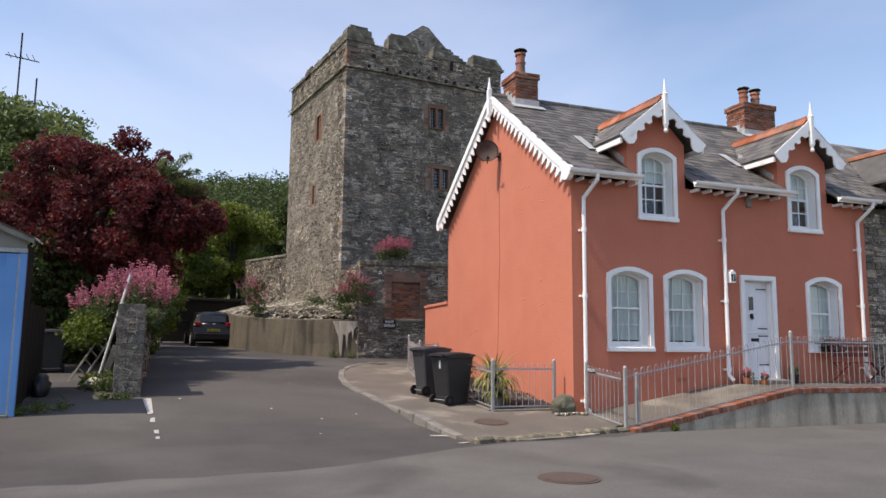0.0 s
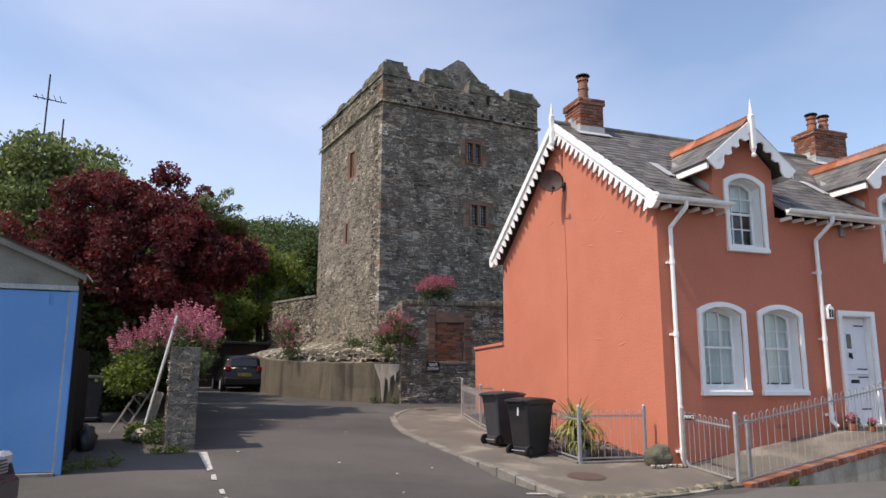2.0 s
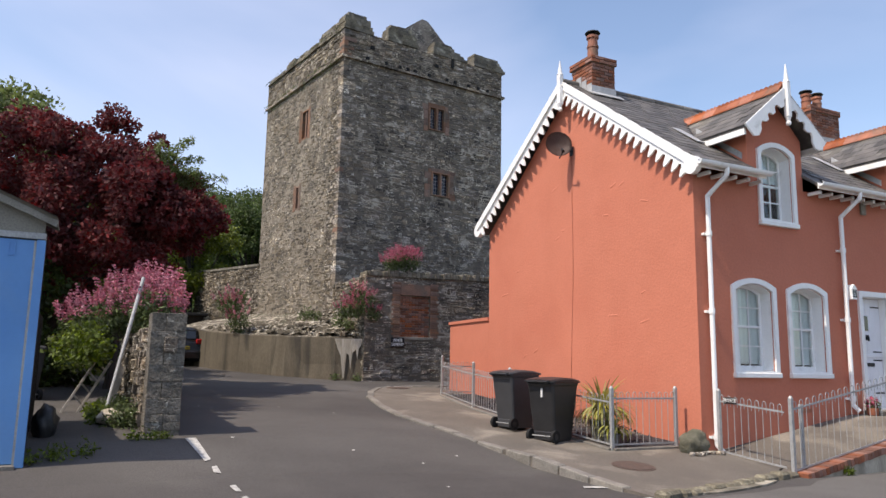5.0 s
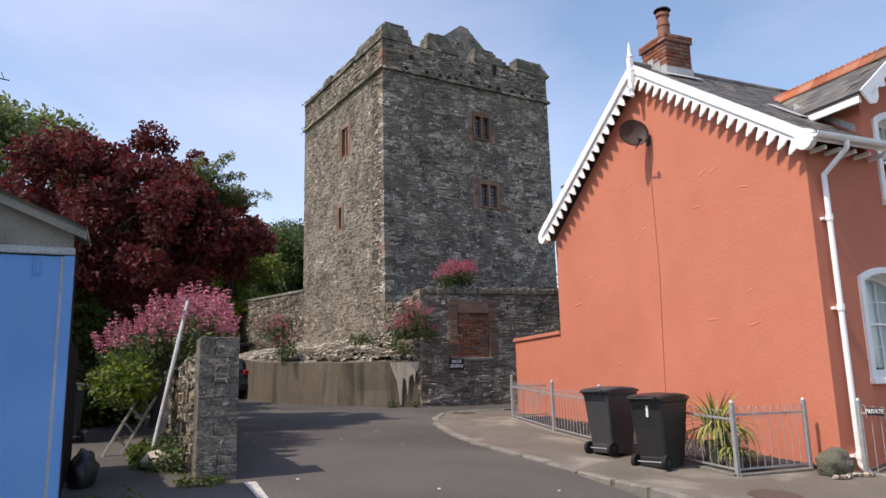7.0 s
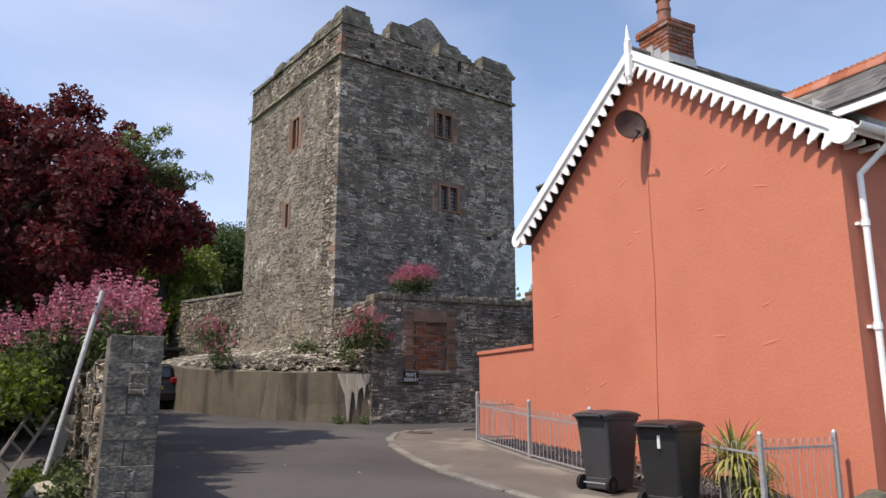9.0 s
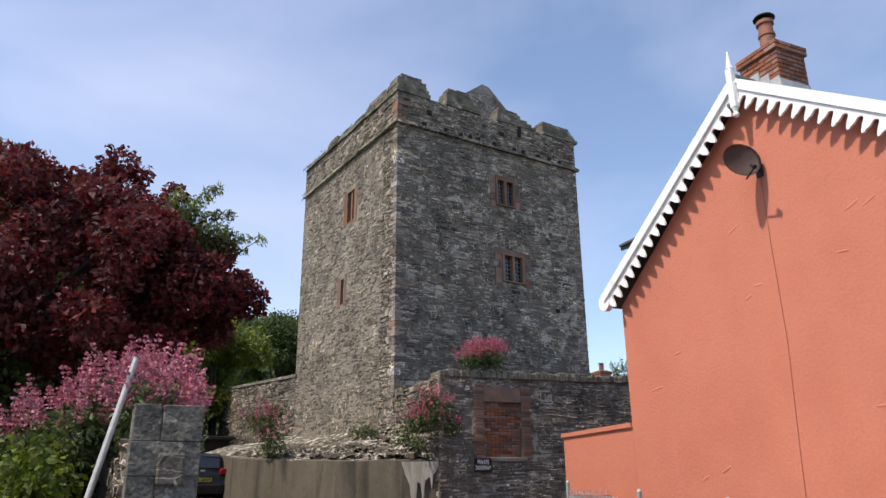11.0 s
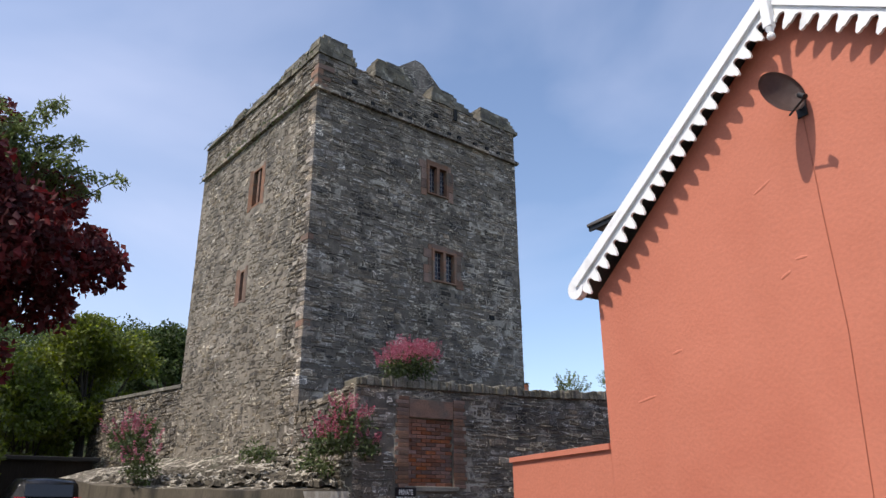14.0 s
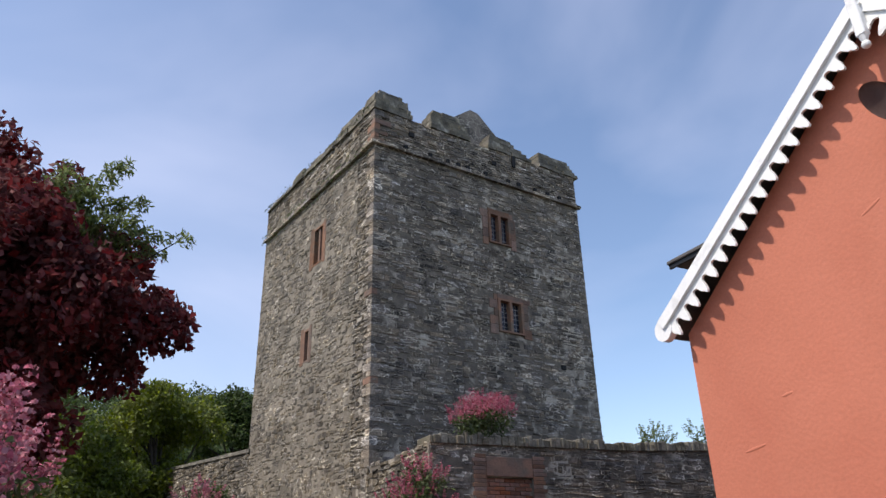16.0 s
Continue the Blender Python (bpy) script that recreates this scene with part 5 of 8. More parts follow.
# loose stones set in the bank
sr = random.Random(21)
bv, bf = [], []
tri_src = []
for (x, y), z, k in zip(REV, REVZ, range(6)):
    tri_src.append((Vector((x + 0.1, y + 0.08, z)), TC + TV * (TD * min(k / 4.0, 1.0)) + Vector((0, 0, 2.85))))
tri_src[0] = (tri_src[0][0], Vector((-1.2, 15.4, 2.85)))
for i in range(520):
    k = sr.randrange(4)
    f, g = sr.random(), 0.1 + 0.9 * sr.random() ** 1.1
    a = tri_src[k][0].lerp(tri_src[k + 1][0], f)
    b = tri_src[k][1].lerp(tri_src[k + 1][1], f)
    p = a.lerp(b, g)
    p.z = a.z + (b.z - a.z) * g ** 1.1 + 0.06
    sz = (sr.uniform(0.05, 0.15), sr.uniform(0.05, 0.11), sr.uniform(0.02, 0.05))
    m = Matrix.Translation(p) @ Euler((sr.uniform(-.4, .4), sr.uniform(-.4, .4), sr.uniform(0, 6.3))).to_matrix().to_4x4()
    b0 = len(bv)
    for q in ((-1, -1, -1), (1, -1, -1), (1, 1, -1), (-1, 1, -1), (-.7, -.7, 1), (.7, -.8, 1), (.75, .7, 1), (-.8, .7, 1)):
        bv.append(tuple(m @ Vector((q[0] * sz[0], q[1] * sz[1], q[2] * sz[2]))))
    bf += [tuple(b0 + i for i in f) for f in ((4, 5, 6, 7), (0, 1, 5, 4), (1, 2, 6, 5), (2, 3, 7, 6), (3, 0, 4, 7))]
stuff("loose_rubble", (bv, bf), M_LIMEWASH, bank)
# garden wall running on behind the tower
GW0, GW1 = Vector(tp(0.0, TD - 0.1, 0)), Vector(tp(-0.3, 15.5, 0))
gd = (GW1 - GW0).normalized()
gn = Vector((-gd.y, gd.x, 0))
wall_garden = tagged(part("wall_garden", plate([(0, 0.3), ((GW1 - GW0).length, 0.3), ((GW1 - GW0).length, 5.65), (0, 5.25)], [], 0.4, frame_of(GW0, gd, (0, 0, 1))), M_BED), "lichened rubble garden wall behind the tower", "wall", kind="structure")
gs = rubble(GW0 + gn * 0.0, gd, gn, (GW1 - GW0).length, 2.0, 5.6, rng_s, proud=(0.005, 0.05), top=lambda a: 5.2 + 0.05 * a)
stuff("stonework", gs, M_STONE_L, wall_garden)
bm = plate([(-0.05, 5.25), ((GW1 - GW0).length, 5.66), ((GW1 - GW0).length, 5.76), (-0.05, 5.36)], [], 0.5, frame_of(GW0 + gn * 0.06, gd, (0, 0, 1)))
part("coping", bm, M_COPE, wall_garden)

# low orange wall behind the cottage
wl_dir = Vector((0.171 - 0.0, 9.22 - 6.82, 0)).normalized()
wall_low = tagged(part("wall_low", plate([(0, -0.2), (2.42, -0.2), (2.42, 2.28), (0, 2.30)], [], 0.22, frame_of((0.0, 6.805, 0) , wl_dir, (0, 0, 1))), M_ORANGE), "low orange rendered yard wall", "wall", kind="structure")
part("coping", plate([(-0.002, 2.29), (2.46, 2.275), (2.46, 2.35), (-0.002, 2.37)], [], 0.30, frame_of((-0.04, 6.805, 0), wl_dir, (0, 0, 1))), M_ORANGE, wall_low)
# lime run down the render beside the screen wall
bm = plate([(0.02, 1.92), (0.86, 1.92), (0.84, 1.70), (0.76, 1.62), (0.73, 1.28), (0.68, 1.58), (0.58, 1.50), (0.52, 0.98), (0.47, 1.42), (0.40, 1.48), (0.34, 0.74), (0.30, 0.70), (0.22, 1.40), (0.12, 1.62)], [], 0.006, frame_of((-2.02, 12.735, 0), (0.79, -0.33, 0), (0, 0, 1)) @ Matrix.Translation((0, 0, 0.012)))
part("lime_run", bm, M_LIMERUN, wall_revetment, "pale lime run on the render")


# ---- terrace in front of the cottage ----
def terrace_z(x):
    return float(np.interp(x, [0, 0.4, 3.7, 12], [-0.14, -0.09, 0.42, 0.44]))


TX = [0.12, 0.5, 1.2, 2.0, 2.8, 3.7, 5, 6.5, 8.1, 12, 20]
bm = bmesh.new()
g = [[bm.verts.new((x, y, terrace_z(x) * (1 + y / 1.56) + (float(np.interp(x, [0.05, 3.7, 20], [-0.24, 0.40, 0.38])) - 0.03) * (-y / 1.56))) for x in TX] for y in (-1.56, -0.8, -0.001)]
for j in range(2):
    for i in range(len(TX) - 1):
        bm.faces.new((g[j][i], g[j][i + 1], g[j + 1][i + 1], g[j + 1][i]))
ramp = tagged(part("terrace", bm, M_PAVE), "sloping concrete path up to the cottage door", "path", kind="structure")
bm = bmesh.new()
vs = []
WX = [0.05, 1.0, 2.0, 3.0, 3.7, 5, 6.5, 8.1, 12, 20]
cop_z = lambda x: float(np.interp(x, [0.05, 3.7, 20], [-0.24, 0.40, 0.38]))
for x in WX:
    vs.append([bm.verts.new((x, -1.80, -0.45)), bm.verts.new((x, -1.79, cop_z(x) - 0.07)), bm.verts.new((x, -1.56, cop_z(x) - 0.07)), bm.verts.new((x, -1.56, -0.45))])
for a, b in zip(vs[:-1], vs[1:]):
    for i in range(4):
        bm.faces.new((a[i], a[(i + 1) % 4], b[(i + 1) % 4], b[i]))
bm.faces.new(vs[0])
bm.faces.new(vs[-1][::-1])
M_RETAIN = material("stained_retaining_render", (0.44, 0.40, 0.32), (0.33, 0.295, 0.23), rough=0.95, scale=1.5, fine=40, bump=0.4, stain=(0.13, 0.115, 0.085), stain_scale=1.1, stain_at=(0.5, 0.68), stretch=(1.8, 1, 0.35))
wall_retaining = tagged(part("wall_retaining", bm, M_RETAIN), "stained grey rendered retaining wall beside the road", "wall", kind="structure")
COPING = []
x = 0.1
cpr = random.Random(6)
while x < 8.0:
    COPING.append(Matrix.Translation((x + 0.035, -1.675, cop_z(x) - 0.022 + cpr.uniform(-0.006, 0.006))) @ Matrix.Rotation(-math.atan2(cop_z(x + .1) - cop_z(x), .1), 4, "Y") @ Matrix.Rotation(math.pi / 2 + cpr.uniform(-0.03, 0.03), 4, "Z") @ Matrix.Rotation(math.pi / 2, 4, "X"))
    x += 0.078
COPE_BRICK = brick_mesh(0.27, 0.10, 0.068)
for m in COPING:
    piece("brick", COPE_BRICK, M_BRICK, wall_retaining, m)


# stone end pier of the retaining wall
end_pier = thing("gate_pier", (8.2, -1.7, -0.3), "low rubble-stone pier at the end of the terrace", "pier")
part("core", boxed(8.05, 8.45, -1.85, -1.45, -0.4, 0.75), M_BED, end_pier)
er = random.Random(9)
for (o, u, nrm, w) in (((8.05, -1.85, 0), (1, 0, 0), (0, -1, 0), 0.4), ((8.05, -1.45, 0), (0, -1, 0), (-1, 0, 0), 0.4)):
    stone_parts(split_stones(rubble(o, u, nrm, w, -0.3, 0.75, er, course=(0.08, 0.16), length=(0.15, 0.3)), lambda c: True)[0], M_STONE, end_pier)
part("cap_stone", boxed(8.0, 8.5, -1.9, -1.4, 0.76, 0.83, 0.02), M_ROCK, end_pier)


# ---- railings ----
def bow_railing(a, b, za, zb, height, label, spacing=0.125, posts=(True, True), post_h=None, foot=0.06):
    """Bow-topped galvanised railing from a to b; posts, two rails and bent bars as parts."""
    a, b = Vector((*a, za)), Vector((*b, zb))
    t = thing("railing", tuple((a + b) / 2), label, "railing", "galvanised bow-top railings")
    d = b - a
    L = Vector((d.x, d.y)).length
    up = Vector((0, 0, 1))
    for on, p in zip(posts, (a, b)):
        if on:
            h = post_h or height + 0.06
            bm = box(bmesh.new(), -0.027, 0.027, -0.027, 0.027, -0.08, h, 0.004, m=Matrix.Translation(p))
            rod(bm, p + up * h, p + up * (h + 0.035), 0.036, 0.015, seg=8)
            part("post", bm, M_GALV, t)
    for h in (foot, height - 0.10):
        m = frame_of(a + up * h, d, up)
        part("rail", box(bmesh.new(), 0, d.length, -0.013, 0.013, -0.006, 0.006, m=m), M_GALV, t)
    n = max(int(L / spacing), 2)
    for i in range(n):
        p = a + d * ((i + 0.25) / n)
        q = a + d * ((i + 0.75) / n)
        r = (q - p).length / 2
        pts = [p + up * foot, p + up * (height - 0.03)]
        c = (p + q) / 2
        for k in range(1, 4):
            s = math.pi * k / 4
            pts.append(c + (p - c) * math.cos(s) + up * (height - 0.03 + r * math.sin(s)))
        pts += [q + up * (height - 0.03), q + up * (height - 0.16)]
        bm = bmesh.new()
        for e, f in zip(pts[:-1], pts[1:]):
            rod(bm, e, f, 0.0055, seg=5)
        part("bar", bm, M_GALV, t)
    return t


GF = [(-0.25, 0.31), (-1.55, 0.33), (-1.72, 3.05), (-1.42, 5.0), (-0.87, 7.6), (0.05, 7.65)]
gz = lambda p: path_z(p[0], p[1])
bow_railing(GF[0], GF[1], gz(GF[0]) + 0.02, gz(GF[1]) + 0.02, 0.86, "grey galvanised bow-top railing in front of the planting", 0.13)
for i in (1, 2, 3):
    bow_railing(GF[i], GF[i + 1], gz(GF[i]) + 0.02, gz(GF[i + 1]) + 0.02, 0.80, "grey galvanised bow-top railing along the gable bed", 0.13, posts=(False, True), post_h=0.93)
bow_railing(GF[4], GF[5], gz(GF[4]) + 0.02, gz(GF[5]) + 0.02, 0.80, "short grey galvanised railing returning to the wall", 0.13, posts=(False, False))
bow_railing((0.16, -0.22), (0.06, -1.50), -0.13, -0.22, 0.93, "grey galvanised railing with a small notice beside the corner", 0.14, posts=(True, False))
bow_railing((0.06, -1.62), (3.80, -1.62), -0.25, 0.41, 1.0, "long grey bow-top railing sloping with the ramp", 0.14)
bow_railing((3.80, -1.62), (6.63, -1.62), 0.41, 0.41, 0.98, "grey bow-top railing along the level terrace", 0.14, posts=(False, True))
bow_railing((6.63, -1.62), (8.05, -1.62), 0.41, 0.40, 0.98, "grey bow-top railing along the level terrace end", 0.14, posts=(False, True))
bow_railing((8.45, -1.62), (12.5, -1.62), 0.40, 0.40, 0.98, "grey bow-top railing before the stone cottage", 0.14, posts=(False, True))
gp = thing("gate_stop_post", (0.35, -1.55, -0.15), "second galvanised post beside the ramp gate", "post")
part("post", boxed(0.32, 0.37, -1.58, -1.53, -0.2, 0.72, 0.004), M_GALV, gp)


def words(text, size, m, mat, name, parent, bold=0.0):
    cu = bpy.data.curves.new(name, "FONT")
    cu.body = text
    cu.size = size
    cu.align_x, cu.align_y = "CENTER", "CENTER"
    cu.extrude = 0.001
    cu.offset = bold
    tmp = bpy.data.objects.new(name, cu)
    scene.collection.objects.link(tmp)
    me = bpy.data.meshes.new_from_object(tmp)
    bpy.data.objects.remove(tmp)
    me.transform(m)
    me.materials.clear()
    me.materials.append(mat)
    ob = new(name, me)
    ob.parent = parent
    if parent.type == "EMPTY":
        ob.matrix_parent_inverse = Matrix.Translation(-PLACE[parent.name])
    return ob


def sign_board(at, w, h, u, lines, label, name="notice"):
    t = thing(name, at, label, "sign")
    m = frame_of(at, u, (0, 0, 1))
    part("board", box(bmesh.new(), -w / 2, w / 2, -h / 2, h / 2, 0, 0.012, 0.003, m=m), M_SIGN, t)
    rim = plate([(-w / 2 + .008, -h / 2 + .008), (w / 2 - .008, -h / 2 + .008), (w / 2 - .008, h / 2 - .008), (-w / 2 + .008, h / 2 - .008)], [[(-w / 2 + .014, -h / 2 + .014), (-w / 2 + .014, h / 2 - .014), (w / 2 - .014, h / 2 - .014), (w / 2 - .014, -h / 2 + .014)]], 0.0025, m @ Matrix.Translation((0, 0, 0.0115)))
    part("rim_line", rim, M_SIGN, t)
    n = len(lines)
    for i, s in enumerate(lines):
        words(s, h * 0.86 / n, m @ Matrix.Translation((0, (n / 2 - 0.5 - i) * h * 0.42, 0.0135)) @ Matrix.Diagonal((0.62 if n > 1 else 0.8, 1, 1, 1)), M_TEXT, "lettering", t, h * 0.012)
    return t


sign_board((-0.10, SW_Y - 0.065, 1.84), 0.46, 0.31, (1, 0, 0), ["PRIVATE", "DRIVEWAY"], "small black notice with white words on the stone wall")
sign_board((0.10, -0.50, 0.72), 0.24, 0.10, (0, -1, 0), ["PRIVATE"], "small black private notice tied to the railing")
num = thing("house_number", (5.54, -0.01, 1.99), "terracotta house number on the orange wall", "sign")
words("11", 0.16, frame_of((5.54, -0.006, 1.99), (1, 0, 0), (0, 0, 1)), M_TERRA, "digits", num)
part("plate", boxed(5.44, 5.64, -0.006, 0.0, 1.90, 2.08), M_ORANGE, num)

# ---- gable bed ----
bm = bmesh.new()
poly = [(-0.2, 0.36), (-1.5, 0.38), (-1.67, 3.05), (-1.37, 5.0), (-0.85, 7.5), (-0.005, 7.6), (-0.005, 0.36)]
bm.faces.new([bm.verts.new((x, y, path_z(x, y) + 0.03)) for x, y in poly])
bmesh.ops.triangulate(bm, faces=bm.faces)
bed = tagged(part("gravel_bed", bm, M_GRAVEL), "planting bed of dark slate chippings by the gable", "bed", kind="structure")
gr = np.random.default_rng(3)
pts = []
while len(pts) < 2600:
    y = gr.uniform(0.4, 7.5)
    x = gr.uniform(-1.9, -0.02)
    lim = float(np.interp(y, [0.38, 3.05, 5, 7.5], [-1.48, -1.62, -1.32, -0.85]))
    if x > lim:
        pts.append((x, y, path_z(x, y) + 0.045))
leaf_mesh("gravel", leaves(gr, np.array(pts), np.zeros((len(pts), 3)), 0.045, 0.7, 0), M_GRAVEL, bed)["kind"] = "stuff"
for (p, q) in zip(GF[:4], GF[1:5]):
    a, b = Vector((*p, gz(p))), Vector((*q, gz(q)))
    part("plinth", box(bmesh.new(), 0, (b - a).length, -0.10, 0.03, -0.07, 0.07, 0.01, m=frame_of(a, b - a, (0, 0, 1))), M_CONCRETE, bed)

# boulder at the corner
bm = bmesh.new()
bmesh.ops.create_icosphere(bm, subdivisions=4, radius=1)
for v in bm.verts:
    k = 1 + 0.22 * noise.noise(v.co * 1.6) + 0.07 * noise.noise(v.co * 5)
    v.co = Vector((v.co.x * 0.25 * k - 0.27, v.co.y * 0.19 * k - 0.10, v.co.z * 0.22 * k + 0.04))
boulder = tagged(part("boulder", bm, M_ROCK, smooth=True), "mossy grey boulder at the cottage corner", "stone")
brk = random.Random(1)
for i in range(9):
    x = -0.55 + i * 0.075
    bm = boxed(-0.04, 0.04, -0.035, 0.035, 0, 0.06, 0.015, m=Matrix.Translation((x, -0.32 - 0.05 * math.sin(i), path_z(x, -0.3) - 0.01)) @ Matrix.Rotation(brk.uniform(0, 3), 4, "Z"))
    tagged(part("edging_stone", bm, M_STONE), "small edging stone in front of the boulder", "stone", "edging stones")


# ---- wheelie bins ----
def wheelie_bin(mat=M_BLACKP):
    """Local: back with the wheels towards -y, 1.05 m high."""
    t = thing("wheelie_bin", (0, 0, 0), "black plastic wheelie bin standing on the footpath", "bin", "wheelie bins")
    bm = bmesh.new()
    lev = [(0.02, 0.215, 0.24), (0.10, 0.225, 0.25), (0.55, 0.255, 0.305), (0.90, 0.275, 0.345), (0.93, 0.29, 0.36), (0.965, 0.29, 0.36)]
    rings = []
    for z, hx, hy in lev:
        r = 0.05
        ring = []
        for cx, cy, a0 in ((hx - r, hy - r, 0), (-hx + r, hy - r, 90), (-hx + r, -hy + r, 180), (hx - r, -hy + r, 270)):
            for k in range(4):
                an = radians(a0 + 30 * k)
                ring.append(bm.verts.new((cx + r * math.cos(an), cy + r * math.sin(an), z)))
        rings.append(ring)
    for a, b in zip(rings[:-1], rings[1:]):
        for i in range(16):
            bm.faces.new((a[i], a[(i + 1) % 16], b[(i + 1) % 16], b[i]))
    bm.faces.new(rings[0][::-1])
    bm.faces.new(rings[-1])
    part("body", bm, mat, t)
    bm = bmesh.new()
    prev = None
    for k in range(7):
        y = -0.40 + 0.79 * k / 6
        z = 0.985 + 0.055 * math.sin(math.pi * (k + 0.6) / 7.2)
        hx = 0.305 if 0 < k < 6 else 0.285
        row = [bm.verts.new((s, y, zz)) for s, zz in ((-hx, z - 0.025), (-hx * 0.9, z), (0, z + 0.012), (hx * 0.9, z), (hx, z - 0.025))]
        if prev:
            for i in range(4):
                bm.faces.new((prev[i], prev[i + 1], row[i + 1], row[i]))
        prev = row
    ed = [e for e in bm.edges if e.is_boundary]
    ex = bmesh.ops.extrude_edge_only(bm, edges=ed)
    for v in ex["geom"]:
        if isinstance(v, bmesh.types.BMVert):
            v.co.z = min(v.co.z - 0.02, 0.97)
    part("lid", bm, mat, t)
    part("handle_bar", rod(bmesh.new(), (-0.22, -0.425, 0.975), (0.22, -0.425, 0.975), 0.016, seg=8), mat, t)
    for s in (-1, 1):
        part("handle_bracket", boxed(s * 0.2 - 0.025, s * 0.2 + 0.025, -0.43, -0.34, 0.94, 1.0, 0.008), mat, t)
        bm = rod(bmesh.new(), (s * 0.225, -0.27, 0.10), (s * 0.28, -0.27, 0.10), 0.10, seg=20)
        w = part("wheel", bm, M_RUBBER, t)
        part("hub", rod(bmesh.new(), (s * 0.24, -0.27, 0.10), (s * 0.287, -0.27, 0.10), 0.045, seg=12), M_BLACKP, w)
    part("axle", rod(bmesh.new(), (-0.24, -0.27, 0.10), (0.24, -0.27, 0.10), 0.011, seg=8), M_GALV, t)
    part("foot_moulding", boxed(-0.19, 0.19, -0.275, -0.2, 0.03, 0.17, 0.01), mat, t)
    return t


bin_a = wheelie_bin()
part("number_strip", boxed(0.02, 0.055, -0.352, -0.330, 0.72, 0.87), M_TEXT, bin_a, "white stuck-on number strip")
bin_b = wheelie_bin(M_GREYP)
BA = pose(-2.03, 1.22, path_z(-2.07, 1.22), 0, 0, -73)
BB = pose(-2.12, 2.22, path_z(-2.2, 2.2), 0, 0, -80)
bin_a.matrix_basis = BA @ Matrix.Diagonal((0.97, 0.97, 0.98, 1))
bin_b.matrix_basis = BB @ Matrix.Diagonal((0.94, 0.94, 0.96, 1))


# ---- potted strap-leaved plants ----
def strap_plant(at, n, length, pot_r, pot_h, label, seed):
    t = thing("potted_plant", at, label, "plant", "plants in the gable bed")
    rg = random.Random(seed)
    x, y, z = at
    if pot_r:
        bm = rod(bmesh.new(), (x, y, z), (x, y, z + pot_h), pot_r * 0.8, pot_r, seg=20)
        rod(bm, (x, y, z + pot_h - 0.03), (x, y, z + pot_h), pot_r * 1.08, seg=20)
        part("pot", bm, M_CONCRETE, t, "grey glazed pot")
    verts, faces = [], []
    for i in range(n):
        az = rg.uniform(0, 2 * math.pi)
        L = length * rg.uniform(0.6, 1.15)
        lean = rg.uniform(0.3, 1.35)
        w = 0.029 * rg.uniform(0.8, 1.3)
        side = Vector((-math.sin(az), math.cos(az), 0))
        p = Vector((x, y, z + pot_h))
        ang = math.pi / 2 - lean * 0.5
        prev = None
        for k in range(7):
            f = k / 6
            ww = w * (1 - f ** 2 * 0.95)
            b = len(verts)
            verts += [tuple(p - side * ww), tuple(p + Vector((0, 0, 0.006)) * 0), tuple(p + side * ww)]
            if prev is not None:
                faces += [(prev, prev + 1, b + 1, b), (prev + 1, prev + 2, b + 2, b + 1)]
            prev = b
            p = p + Vector((math.cos(az) * math.cos(ang), math.sin(az) * math.cos(ang), math.sin(ang))) * (L / 6)
            ang -= lean * 0.42
    part("foliage", (verts, faces), L_STRAP, t, "yellow-striped arching strap leaves")
    return t


strap_plant((-1.22, 0.98, path_z(-1.2, 1.0) + 0.03), 190, 0.82, 0.20, 0.34, "large yellow-green strap-leaved plant in a grey pot", 3)
strap_plant((-1.36, 0.56, path_z(-1.3, 0.56) + 0.03), 80, 0.46, 0.13, 0.18, "small variegated strap-leaved plant in a pot", 4)
strap_plant((-0.8, 3.3, path_z(-0.8, 3.3) + 0.03), 26, 0.5, 0.12, 0.2, "thin sparse plant in a small pot", 5)

# ---- gable fittings ----
dish = thing("satellite_dish", (-0.05, 3.15, 5.75), "weathered brown mesh satellite dish on the gable", "satellite dish")
bm = bmesh.new()
ang0 = Matrix.Translation((-0.30, 3.44, 5.82)) @ Vector((-0.38, -0.90, 0.15)).to_track_quat("Z", "Y").to_matrix().to_4x4()
rings = []
for i in range(7):
    r = 0.28 * i / 6
    zz = 0.10 * (i / 6) ** 2
    rings.append([bm.verts.new(ang0 @ Vector((r * math.cos(k * math.pi / 14), r * math.sin(k * math.pi / 14), zz))) for k in range(28)] if i else [bm.verts.new(ang0 @ Vector((0, 0, 0)))])
for k in range(28):
    bm.faces.new((rings[0][0], rings[1][k], rings[1][(k + 1) % 28]))
    for i in range(1, 6):
        bm.faces.new((rings[i][k], rings[i + 1][k], rings[i + 1][(k + 1) % 28], rings[i][(k + 1) % 28]))
ex = bmesh.ops.solidify(bm, geom=list(bm.faces), thickness=0.006)
part("reflector", bm, M_DISH, dish, smooth=True)
lnb = ang0 @ Vector((0.02, -0.30, 0.36))
part("feed_arm", pipe(bmesh.new(), [ang0 @ Vector((0, -0.33, 0.09)), lnb], 0.012, seg=6), M_IRON, dish)
part("receiver_head", rod(bmesh.new(), lnb, ang0 @ Vector((0.01, -0.22, 0.30)), 0.035, 0.028, seg=10), M_IRON, dish)
part("wall_bracket", pipe(bmesh.new(), [(-0.005, 3.36, 5.72), (-0.2, 3.40, 5.72), ang0 @ Vector((0, -0.02, -0.02))], 0.018, seg=8), M_IRON, dish)
part("wall_plate", boxed(-0.02, -0.001, 3.30, 3.42, 5.62, 5.82, 0.003), M_IRON, dish)
M_CABLE = material("painted_cable", (0.40, 0.12, 0.07), rough=0.7, scale=5, fine=40, bump=0.05)
